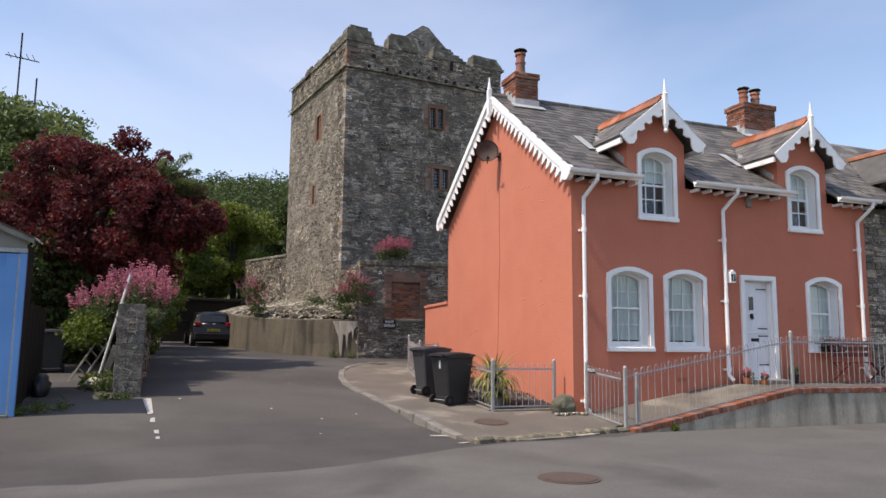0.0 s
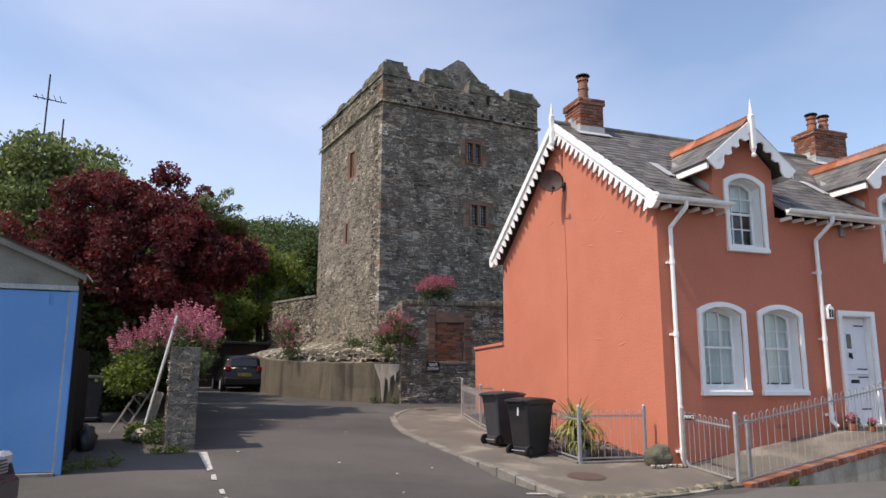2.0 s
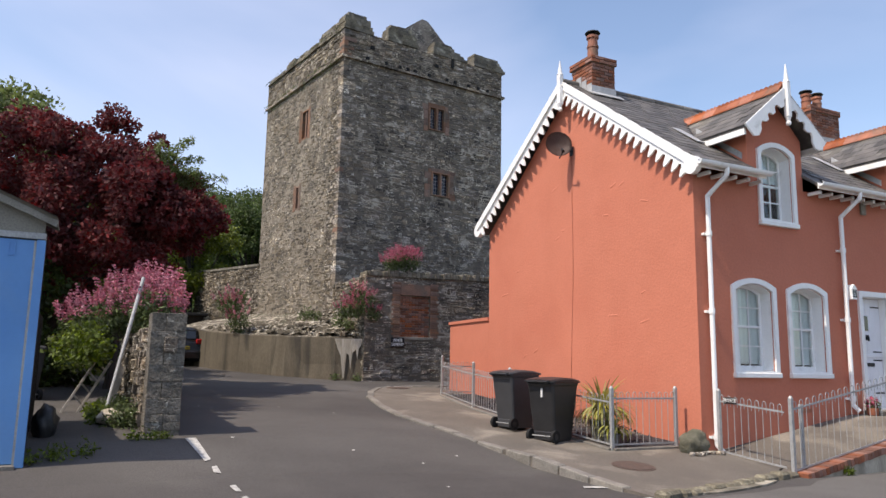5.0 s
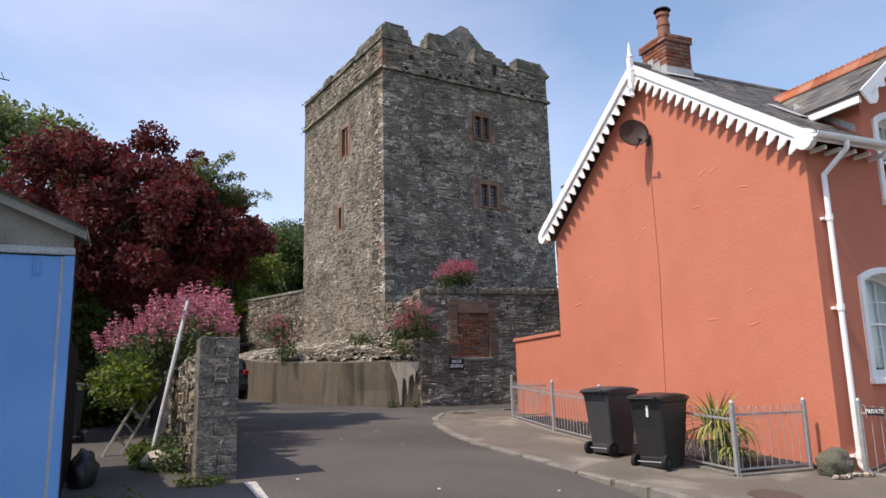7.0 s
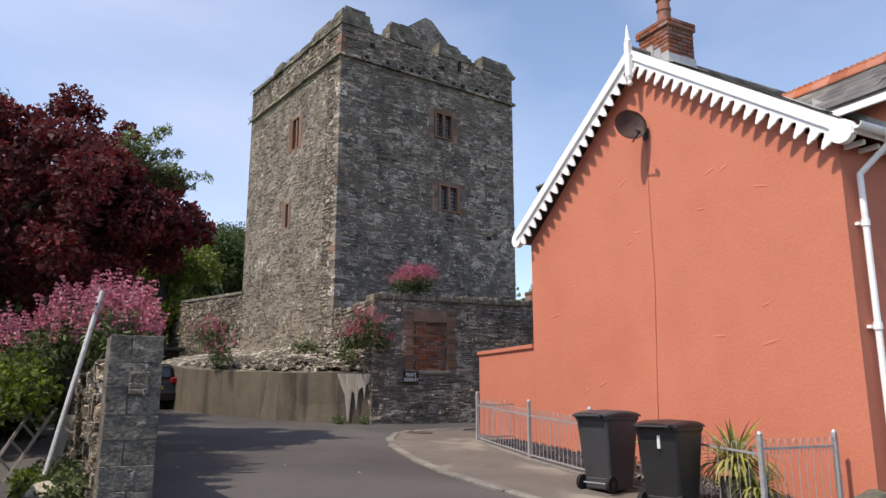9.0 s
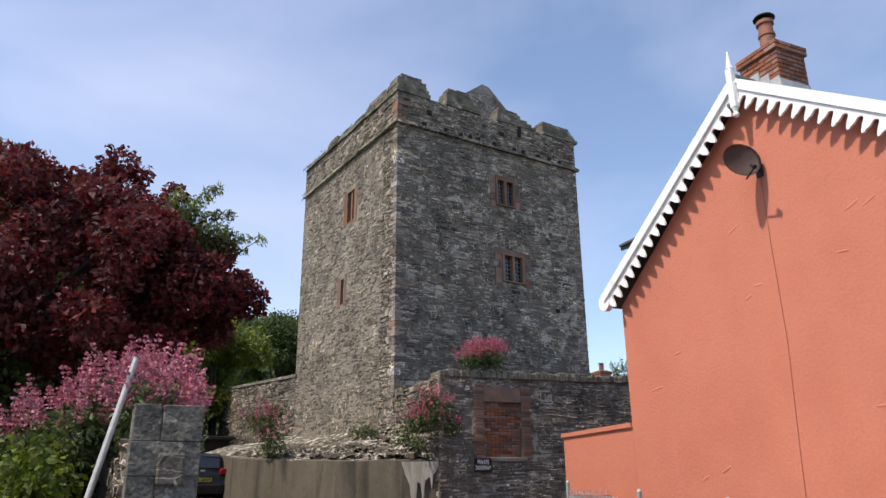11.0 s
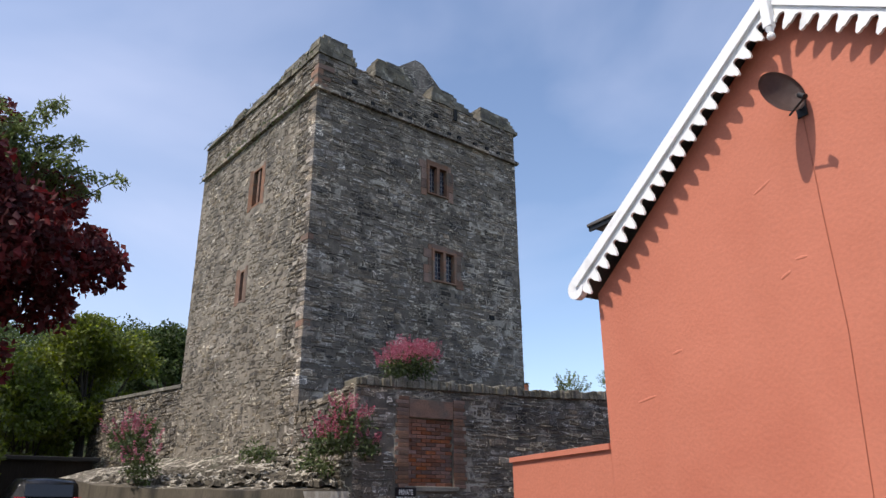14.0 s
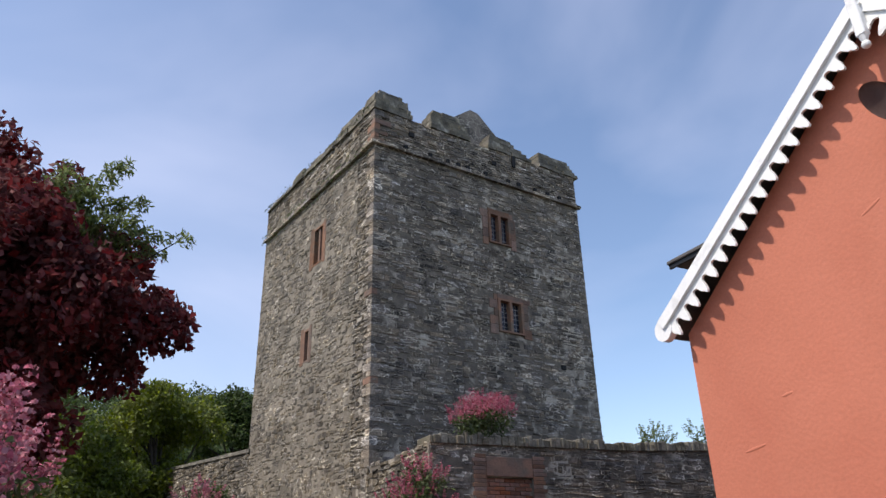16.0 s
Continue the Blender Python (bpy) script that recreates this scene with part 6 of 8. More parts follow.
cable = tagged(part("cable", pipe(bmesh.new(), [(-0.008, 3.36, 5.62), (-0.008, 3.36, 4.6), (-0.008, 3.34, 3.2), (-0.008, 3.42, 1.6), (-0.008, 3.46, 0.5)], 0.004, seg=5), M_CABLE), "thin orange-painted cable running down the gable", "cable")
# trowel ridges left in the render
tr = random.Random(14)
for i in range(16):
    y, z = tr.uniform(0.6, 6.2), tr.uniform(1.0, 5.6)
    if z > roof_z(y) - 1.2 or (2.8 < y < 3.6):
        continue
    L, a = tr.uniform(0.12, 0.34), tr.uniform(-0.5, 0.3)
    bm = bmesh.new()
    bmesh.ops.create_icosphere(bm, subdivisions=2, radius=1, matrix=Matrix.Translation((0.001, y, z)) @ Matrix.Rotation(a, 4, "X") @ Matrix.Diagonal((0.006, L / 2, 0.02, 1)))
    part("trowel_ridge", bm, M_ORANGE, gable, smooth=True)

lamp = thing("wall_lantern", (3.80, -0.02, 2.6), "white wall lantern beside the cottage door", "lamp")
bm = boxed(3.76, 3.84, -0.03, 0, 2.55, 2.8, 0.006)
part("bracket", bm, M_WHITE, lamp)
bm = plate([(-0.06, 0), (0.06, 0), (0.075, 0.2), (0, 0.28), (-0.075, 0.2)], [], 0.13, frame_of((3.80, -0.05, 2.53), (1, 0, 0), (0, 0, 1)))
part("lantern_body", bm, M_WHITE, lamp)
for s in (-1, 1):
    part("lantern_pane", boxed(3.80 + s * 0.032 - 0.022, 3.80 + s * 0.032 + 0.022, -0.187, -0.181, 2.56, 2.71), M_DARKGLASS, lamp)
alarm = thing("alarm_box", (4.46, -0.03, 4.33), "small cream alarm box under the eaves", "alarm box")
part("casing", boxed(4.38, 4.52, -0.06, 0, 4.22, 4.45, 0.015), M_OLDWOOD, alarm)


# flower tubs, window box, bench on the terrace
def tub(x, y, r, h, label, seed, bloom=L_RED):
    z = terrace_z(x)
    t = thing("flower_tub", (x, y, z), label, "flower pot", "tubs on the terrace")
    part("pot", rod(bmesh.new(), (x, y, z), (x, y, z + h), r * 0.8, r, seg=16), M_TERRA if seed % 2 else M_IRON, t)
    rg = np.random.default_rng(seed)
    p, d = crown_points(rg, [(x, y, z + h + 0.05, r)], 160, 0.2)
    leaf_mesh("foliage", leaves(rg, p, d, 0.06), L_STEM, t)
    p, d = crown_points(rg, [(x, y, z + h + 0.09, r)], 90, 0.6)
    leaf_mesh("bloom", leaves(rg, p, d, 0.05, 0.9), bloom, t)


tub(4.02, -0.22, 0.11, 0.13, "red geranium in a pot by the door step", 1)
tub(5.25, -0.25, 0.11, 0.2, "dark pot with small plant by the door", 2, L_STEM)
tub(4.30, -0.40, 0.07, 0.08, "small pot with red flowers by the door", 5)
wb = thing("window_box", (6.5, -0.15, 1.05), "dark trough of pink heather on the window sill", "window box")
part("trough", boxed(6.22, 6.82, -0.22, -0.06, 1.09, 1.22, 0.012), M_DARKWOOD, wb)
rg = np.random.default_rng(8)
p, d = crown_points(rg, [(6.3 + 0.11 * i, -0.14, 1.28, 0.12) for i in range(5)], 500, 0.3)
leaf_mesh("foliage", leaves(rg, p, d, 0.05), L_STEM, wb)
p, d = crown_points(rg, [(6.3 + 0.11 * i, -0.14, 1.31, 0.12) for i in range(5)], 220, 0.7)
leaf_mesh("bloom", leaves(rg, p, d, 0.045, 0.9), L_PINK, wb)
bench = thing("garden_bench", (6.9, -0.55, 0.43), "dark red wooden folding bench on the terrace", "bench")
bz = 0.44
for i in range(4):
    part("seat_slat", boxed(6.25, 7.45, -0.78 + i * 0.11, -0.69 + i * 0.11, bz + 0.42, bz + 0.445, 0.004), M_MAROON, bench)
for i in range(3):
    part("back_slat", boxed(6.25, 7.45, -0.33, -0.305, bz + 0.55 + i * 0.13, bz + 0.64 + i * 0.13, 0.004), M_MAROON, bench)
for x in (6.3, 7.4):
    part("leg", rod(bmesh.new(), (x, -0.80, bz), (x, -0.33, bz + 0.44), 0.022, seg=6), M_MAROON, bench)
    part("leg", rod(bmesh.new(), (x, -0.28, bz), (x, -0.78, bz + 0.43), 0.022, seg=6), M_MAROON, bench)
    part("back_post", rod(bmesh.new(), (x, -0.34, bz + 0.4), (x, -0.30, bz + 0.92), 0.022, seg=6), M_MAROON, bench)

# ---- stone cottage next along the terrace ----
next_house = thing("stone_cottage", (13, 3.4, 0), "dark rubble-stone terraced cottage with brick-arched windows", "house")
NX0, NX1 = WIDE + 0.01, 22.0
NWIN = [(8.92, 9.62, 1.17, 2.56), (14.2, 14.9, 1.17, 2.56)]
NDOR = [9.85, 14.6]
NDOOR = (10.75, 11.6, 0.48, 2.55)
outer = [(NX0, -0.5), (NX1, -0.5), (NX1, EAVE_Z)]
for c in reversed(NDOR):
    outer += [(c + 0.72, EAVE_Z), (c + 0.72, 5.35), (c, 6.1), (c - 0.72, 5.35), (c - 0.72, EAVE_Z)]
outer += [(NX0, EAVE_Z)]
hs = [arch(a, b, c, d, 0.1) for a, b, c, d in NWIN] + [arch(c - 0.33, c + 0.33, 3.82, 5.17, 0.1) for c in NDOR] + [hole(*NDOOR)]
nfront = part("front_wall", plate(outer, hs, 0.3, fac(0.36)), M_BED, next_house, "dark rubble front wall")
nr2 = random.Random(31)
blocked = [(a - 0.28 - NX0, b + 0.28 - NX0, c - 0.1, d + 0.35) for a, b, c, d in NWIN] + [(c - 0.58 - NX0, c + 0.58 - NX0, 3.72, 5.5) for c in NDOR] + [(NDOOR[0] - 0.25 - NX0, NDOOR[1] + 0.25 - NX0, 0.3, 2.85)]


def next_top(a):
    x = a + NX0
    for c in NDOR:
        if abs(x - c) < 0.72:
            return 6.05 - abs(x - c) * 1.05
    return EAVE_Z - 0.02


nst = rubble((NX0, 0.06, 0), (1, 0, 0), (0, -1, 0), 8.5, 0.2, 6.0, nr2, course=(0.09, 0.2), length=(0.15, 0.5), proud=(0.012, 0.05), holes=blocked, top=next_top)
stuff("stonework", nst, M_STONE_J, nfront)
for a, b, c, d in NWIN:
    sash(next_house, a, b, c, d, 0.1, 0.10, surround=0.02, blind=1.4)
for c in NDOR:
    sash(next_house, c - 0.33, c + 0.33, 3.82, 5.17, 0.1, 0.10, surround=0.02)
SOLDIER = brick_mesh(0.075, 0.09, 0.215)
NEXT_BRICKS = []
for a, b, c, d in [*NWIN, *[(c - 0.33, c + 0.33, 3.82, 5.17) for c in NDOR], NDOOR]:
    n = int((b - a + 0.3) / 0.085)
    for i in range(n):
        x = a - 0.12 + (b - a + 0.24) * (i + 0.5) / n
        lift = 0.10 * (1 - ((x - (a + b) / 2) / ((b - a) / 2 + 0.15)) ** 2) if d < 5.3 else 0.1
        NEXT_BRICKS.append((SOLDIER, Matrix.Translation((x, 0.05, d + 0.10 + lift)) @ Matrix.Rotation(-(x - (a + b) / 2) * 0.35, 4, "Y")))
    z = c
    r = 0
    while z < d - 0.02:
        for s in (-1, 1):
            w = 0.215 if r % 4 < 2 else 0.103
            xx = a - 0.03 - w / 2 if s < 0 else b + 0.03 + w / 2
            NEXT_BRICKS.append((BRICK if w > 0.2 else HALF, Matrix.Translation((xx, 0.05, z + 0.035))))
        z += 0.076
        r += 1
part("door", boxed(NDOOR[0] + 0.08, NDOOR[1] - 0.08, 0.2, 0.25, NDOOR[2], NDOOR[3] - 0.06, 0.006), M_MAROON, next_house, "maroon panelled front door")
bm = bmesh.new()
for a, b, y in ((NX0 + 0.1, NDOR[0] - 0.7, -0.30), (NDOR[0] - 0.7, NDOR[0] + 0.7, 1.2), (NDOR[0] + 0.7, NDOR[1] - 0.7, -0.30), (NDOR[1] - 0.7, NDOR[1] + 0.7, 1.2), (NDOR[1] + 0.7, NX1, -0.30)):
    slope_deck(bm, a, b, y, RIDGE_Y, 0.03, roof_z)
slope_deck(bm, NX0 + 0.1, NX1, RIDGE_Y, DEPTH + 0.36, 0.03, roof_z)
part("roof", bm, M_SLATE_J, next_house, "dark slate roof")
joined_slates("slating", [m for x, y, m in slate_rows(NX0 + 0.1, 15.0, lambda x: 1.0 if any(abs(x - c) < 0.9 for c in NDOR) else -9)], next_house)
for a, b in ((NX0, NDOR[0] - 0.62), (NDOR[0] + 0.62, NDOR[1] - 0.62), (NDOR[1] + 0.62, NX1)):
    part("gutter", boxed(a, b, -0.42, -0.32, EAVE_Z - 0.02, EAVE_Z + 0.05, 0.02), M_IRON, next_house)
part("back_wall", boxed(NX0, NX1, DEPTH - 0.3, DEPTH, -0.5, EAVE_Z), M_BED, next_house)
part("end_wall", plate(gable_out, [], 0.3, Matrix.Translation((NX1, 0, 0)) @ GABLE), M_BED, next_house)
for c in NDOR:
    dn = part("dormer", boxed(c - 0.72, c + 0.72, 0.35, 1.9, 4.5, 5.3), M_STONE_J, next_house, "stone dormer with dark red bargeboards")
    for s in (-1, 1):
        top = [(c, -0.24, 6.22), (c, 2.2, 6.22), (c + s * 1.0, 1.0, 5.27), (c + s * 1.0, -0.24, 5.27)]
        bm = bmesh.new()
        hi = [bm.verts.new(p) for p in top]
        lo = [bm.verts.new((p[0], p[1], p[2] - 0.06)) for p in top]
        bm.faces.new(hi)
        bm.faces.new(lo[::-1])
        for i in range(4):
            bm.faces.new((hi[i], hi[(i + 1) % 4], lo[(i + 1) % 4], lo[i]))
        part("dormer_roof", bm, M_SLATE_J, dn)
        pts = [(c + s * 1.02, 5.22), (c + s * 1.04, 5.02), (c + s * 0.86, 5.0), (c + s * 0.74, 5.28), (c + s * 0.6, 5.34), (c + s * 0.52, 5.5), (c + s * 0.36, 5.56), (c + s * 0.28, 5.74), (c, 5.86), (c, 6.2)]
        part("bargeboard", plate(pts, [], 0.04, fac(-0.22)), M_MAROON, dn)
    part("crest", boxed(c - 0.06, c + 0.06, -0.24, 2.0, 6.2, 6.32, 0.02), M_TERRA, dn)
    part("spike", rod(bmesh.new(), (c, -0.27, 5.8), (c, -0.27, 6.65), 0.05, 0.01, seg=8), M_MAROON, dn)
CH3 = (14.9, 16.4, 3.05, 3.75, 6.7, 8.4)
chim_c = chimney("chimney", *CH3, M_RENDER, [(15.3, 3.4, 0.5), (15.9, 3.4, 0.5)], "rendered chimney stack with two orange pots", brick_pieces=False)
tagged(copy_thing(dish, Matrix.Translation((16.85, 2.9, 8.1))), "grey satellite dish on a distant chimney", "satellite dish")

# ---- road details ----
def cover(x, y, r, label):
    z = path_z(x, y) if x > -3.2 and y > -2 else sheet_z(x, y) + 0.012
    t = thing("manhole_cover", (x, y, z), label, "manhole cover", "iron covers")
    on_path = x > -3.2 and y > -2
    up = Vector((0, -((path_z if on_path else sheet_z)(x, y + 0.25) - (path_z if on_path else sheet_z)(x, y - 0.25)) / 0.5, 1)).normalized()
    c = Vector((x, y, z + (0.004 if on_path else 0.012)))
    part("ring", rod(bmesh.new(), c - up * 0.04, c + up * 0.006, r, seg=28), M_RUST, t)
    part("plate", rod(bmesh.new(), c - up * 0.04, c + up * 0.012, r * 0.86, seg=28), M_RUST, t)


cover(-2.05, -0.72, 0.30, "rusty round iron cover in the footpath")
cover(-1.25, 9.45, 0.30, "rusty iron cover at the head of the footpath")
cover(-3.2, -5.3, 0.34, "worn rusty iron cover in the road")
mk = random.Random(17)


def paint_mark(pts, label):
    bm = bmesh.new()
    bm.faces.new([bm.verts.new((x, y, sheet_z(x, y) + 0.024)) for x, y in pts])
    tagged(part("road_mark", bm, M_ROADWHITE), label, "road marking", "worn white paint marks")


paint_mark([(-7.70, 1.50), (-7.56, 1.52), (-7.50, 0.62), (-7.58, 0.55)], "worn white painted line beside the block pier")
paint_mark([(-7.53, 0.35), (-7.47, 0.38), (-7.46, 0.12), (-7.54, 0.15)], "broken end of the white line")
paint_mark([(-7.47, -0.45), (-7.40, -0.42), (-7.39, -0.72), (-7.45, -0.70)], "flaked fragment of the white line")
paint_mark([(-7.44, -0.95), (-7.38, -0.93), (-7.37, -1.1), (-7.42, -1.12)], "small flake of white paint on tarmac")
paint_mark([(-3.37, -1.30), (-2.99, -1.42), (-3.04, -1.52), (-3.41, -1.40)], "faded white dash near the kerb")
paint_mark([(-3.27, -2.22), (-3.08, -2.18), (-3.08, -2.23), (-3.27, -2.30)], "faded white dab near the kerb")
for i in range(10):
    x, y = mk.uniform(-7.2, -4), mk.uniform(-2, 7)
    paint_mark([(x, y), (x + 0.04, y + 0.01), (x + 0.05, y + 0.06), (x + 0.01, y + 0.05)], "pale speck of litter on the tarmac")
# kerb: flush concrete lengths round the curve, rough stones along the front
for i, (p, d) in enumerate(along([(x, y, 0) for x, y in KERB[1:]], 0.62)):
    p.z = path_z(p.x + 0.06, p.y) + 0.004
    part("kerb_block", box(bmesh.new(), 0.01, 0.60, -0.02, 0.13, -0.15, 0.008 + mk.uniform(0, 0.006), 0.012, m=frame_of(p, Vector((d.x, d.y, (path_z(p.x + d.x * .6, p.y + d.y * .6) - path_z(p.x, p.y)) / 0.6)), (-d.y, d.x, 0)) @ Matrix.Diagonal((1, -1, 1, 1))), M_CONCRETE, pavement, "grey concrete kerb length" if i == 0 else "")
x = -3.06
while x < 0.0:
    w = mk.uniform(0.14, 0.36)
    m = Matrix.Translation((x + w / 2, -2.3 + (x + 3.06 + w / 2) * 0.23 + mk.uniform(-0.02, 0.02), -0.27)) @ Matrix.Rotation(0.22 + mk.uniform(-0.05, 0.05), 4, "Z")
    bm = box(bmesh.new(), -w / 2 + 0.01, w / 2 - 0.01, -0.10, 0.10, -0.12, 0.08 + mk.uniform(-0.02, 0.025), 0.035)
    bmesh.ops.transform(bm, matrix=m, verts=bm.verts)
    part("kerb_stone", bm, M_COPE, pavement)
    x += w

# cement fillet smeared along the foot of the front kerb stones
bm = plate([(0, 0), (0.25, -0.09), (0.7, -0.13), (1.3, -0.12), (1.75, -0.05), (1.8, 0.05), (0, 0.05)], [], 0.022, frame_of((-2.35, -2.24, -0.262), (1, 0.23, 0), (-0.23, 1, 0)))
part("cement_fillet", bm, M_RETAIN, pavement, "pale cement smeared at the kerb foot")

# ---- block pier and rubble wall at the drive's mouth ----
pier = thing("block_pier", (-7.97, 1.95, 0.2), "grey concrete-block pier at the end of the garden wall", "pier")
part("core", boxed(-8.175, -7.765, 1.765, 2.18, 0.05, 1.75), M_MORTAR, pier)
pr = random.Random(12)
PIER_BLOCKS = []
z = 0.16
for i, h in enumerate((0.10, 0.10, 0.10, 0.21, 0.21, 0.21, 0.23, 0.22, 0.24)):
    if h < 0.15:
        PIER_BLOCKS += [(-8.20, -7.97, z, h), (-7.965, -7.745, z, h)]
    elif i % 2:
        PIER_BLOCKS.append((-8.20, -7.745, z, h))
    else:
        PIER_BLOCKS += [(-8.20, -8.02, z, h), (-8.015, -7.745, z, h)]
    z += h + 0.006
for a, b, z, h in PIER_BLOCKS:
    bm = boxed(a, b - 0.002, 1.745 + pr.uniform(-0.006, 0.006), 2.20, z, z + h + 0.005, 0.006)
    bmesh.ops.subdivide_edges(bm, edges=list(bm.edges), cuts=2, use_grid_fill=True)
    for v in bm.verts:
        v.co += Vector((noise.noise(v.co * 11), noise.noise(v.co * 11 + Vector((7, 0, 0))), 0.3 * noise.noise(v.co * 9))) * 0.009
    part("block", bm, M_PIER, pier)
part("inset_panel", boxed(-8.02, -7.845, 1.722, 1.75, 1.30, 1.51, 0.012), M_STONE, pier, "dark rough stone set into the pier")

wall_bed = tagged(part("wall_bed", plate([(0, -0.1), (6.6, 0.0), (6.6, 1.70), (0, 1.62)], [], 0.36, frame_of((-8.17, 2.2, 0), (0, 1, 0), (0, 0, 1))), M_BED), "rough rubble garden wall overgrown with valerian", "wall", kind="structure")
wr_rng = random.Random(15)
wbs = rubble((-8.17, 8.8, 0), (0, -1, 0), (-1, 0, 0), 6.6, 0.1, 1.6, wr_rng, course=(0.08, 0.18), length=(0.1, 0.3), proud=(0.01, 0.08))
WB_SINGLE, WB_REST = split_stones(wbs, lambda c: c.y < 3.8)
stuff("stonework", WB_REST, M_STONE_L, wall_bed)
wbs2 = rubble((-7.81, 2.2, 0), (0, 1, 0), (1, 0, 0), 6.6, 0.2, 1.6, wr_rng, course=(0.08, 0.18), length=(0.1, 0.3), proud=(0.01, 0.06))
stuff("stonework", wbs2, M_STONE_L, wall_bed)


# ---- valerian ----
def valerian(name, blobs, seed, stems, leaf_n, flower, label, leaf_size=0.10, flower_size=0.04, spike=0.28):
    """Bushy plant: a leafy mound and many upright flower spikes made of small florets."""
    c = np.mean(np.array(blobs), axis=0)
    t = thing(name, (float(c[0]), float(c[1]), float(min(b[2] - b[3] for b in blobs))), label, "flowering plant", "pink valerian clumps")
    rg = np.random.default_rng(seed)
    p, d = crown_points(rg, [(x, y, z - r * 0.25, r * 0.95) for x, y, z, r in blobs], leaf_n, 0.35)
    leaf_mesh("foliage", leaves(rg, p, d, leaf_size, 0.4), L_STEM, t, "grey-green fleshy leaves")
    tops, dd = crown_points(rg, blobs, stems * 3, 0.75)
    ok = dd[:, 2] > -0.15
    tops, dd = tops[ok][:stems], dd[ok][:stems]
    fl = []
    no = []
    for q, dv in zip(tops, dd):
        ax = np.array([dv[0] * 0.45, dv[1] * 0.45, 1.0])
        ax /= np.linalg.norm(ax)
        L = spike * rg.uniform(0.6, 1.2)
        n = 46
        h = np.floor(rg.random(n) * 6) / 6 + rg.random(n) * 0.06
        an = rg.random(n) * 2 * np.pi
        rad = (1 - h * 0.75) * L * 0.24 * np.sqrt(rg.random(n))
        fl.append(q[None] + ax[None] * (h * L)[:, None] + np.stack([np.cos(an) * rad, np.sin(an) * rad, np.zeros(n)], axis=1))
        no.append(np.stack([np.cos(an), np.sin(an), np.full(n, 0.8)], axis=1))
    leaf_mesh("inflorescence", leaves(rg, np.concatenate(fl), np.concatenate(no), flower_size, 0.9, 0.0), flower, t, "domed clusters of tiny flowers")
    return t


valerian("valerian_bush", [(-7.95, 4.7, 2.1, 0.42), (-8.0, 5.5, 2.32, 0.52), (-7.75, 6.2, 2.2, 0.52), (-7.85, 6.9, 2.15, 0.45), (-8.35, 5.5, 2.1, 0.48), (-8.7, 5.2, 1.95, 0.4), (-7.7, 4.9, 1.95, 0.32), (-7.7, 7.5, 2.0, 0.36), (-9.0, 5.7, 1.85, 0.38)], 2, 360, 7500, L_PINK, "large pink valerian in flower on the rubble wall", spike=0.34)
valerian("valerian_bush", [(-0.02, 12.45, 4.48, 0.36), (0.32, 12.5, 4.5, 0.36), (-0.3, 12.45, 4.36, 0.3)], 3, 190, 1300, L_RED, "crimson valerian growing on the wall top", spike=0.26, flower_size=0.026)
valerian("valerian_bush", [(-1.45, 12.5, 2.95, 0.40), (-1.2, 12.35, 3.2, 0.34), (-1.75, 12.5, 2.85, 0.32), (-0.95, 12.25, 2.75, 0.25), (-1.4, 12.5, 3.4, 0.25)], 4, 110, 1700, L_RED, "crimson valerian rooted in the wall corner", spike=0.24, flower_size=0.028)
valerian("valerian_bush", [(-4.25, 17.3, 3.05, 0.42), (-4.1, 17.0, 2.6, 0.4), (-4.35, 17.8, 3.3, 0.42), (-4.0, 17.5, 3.5, 0.3)], 5, 46, 2300, L_PINK, "valerian clump hanging over the rendered wall", spike=0.3)
valerian("valerian_bush", [(4.3, 12.55, 4.3, 0.22), (4.7, 12.55, 4.25, 0.18)], 6, 30, 260, L_ASH, "thin seeding plants on the wall coping", flower_size=0.03)
valerian("valerian_bush", [(5.9, 12.6, 4.45, 0.26), (6.3, 12.6, 4.4, 0.22), (6.9, 12.6, 4.4, 0.25)], 7, 30, 320, L_ASH, "thin seeding plants farther on the coping", flower_size=0.03)


def weeds(blobs, seed, n, size, mat, label, aspect=0.4):
    c = np.mean(np.array(blobs), axis=0)
    t = thing("weeds", (float(c[0]), float(c[1]), float(c[2])), label, "weeds", "weeds")
    rg = np.random.default_rng(seed)
    p, d = crown_points(rg, blobs, n, 0.2)
    leaf_mesh("foliage", leaves(rg, p, d, size, aspect), mat, t)


weeds([(-2.3, 14.9, 2.75, 0.3), (-2.0, 14.8, 2.7, 0.2)], 11, 450, 0.09, L_STEM, "green tuft in the rubble bank")
weeds([(-1.6, 13.5, 2.5, 0.28), (-1.45, 13.1, 2.35, 0.22)], 12, 500, 0.09, L_STEM, "leafy weeds in the wall angle")
weeds([(-1.45, 12.2, 0.75, 0.16), (-2.0, 12.55, 0.75, 0.16)], 13, 320, 0.07, L_STEM, "weeds at the foot of the wall")
weeds([(-8.42, 2.5 + 0.38 * i, 0.36, 0.27) for i in range(9)], 14, 3600, 0.08, L_STEM, "tangle of low weeds along the rubble wall")
weeds([(-8.7, 3.0 + 0.5 * i, 0.36, 0.2) for i in range(4)], 15, 900, 0.09, L_GREEN, "brambles and weeds in the neglected bed")
weeds([(-8.1, 1.55, 0.2, 0.12), (-7.95, 1.6, 0.2, 0.1), (-8.3, 1.6, 0.2, 0.15)], 16, 320, 0.06, L_GREEN, "grass tufts at the foot of the pier")
weeds([(-9.45, 0.75, 0.08, 0.14), (-9.2, 0.85, 0.1, 0.18), (-8.9, 1.0, 0.12, 0.16)], 17, 420, 0.06, L_GREEN, "grass at the corner of the garage")
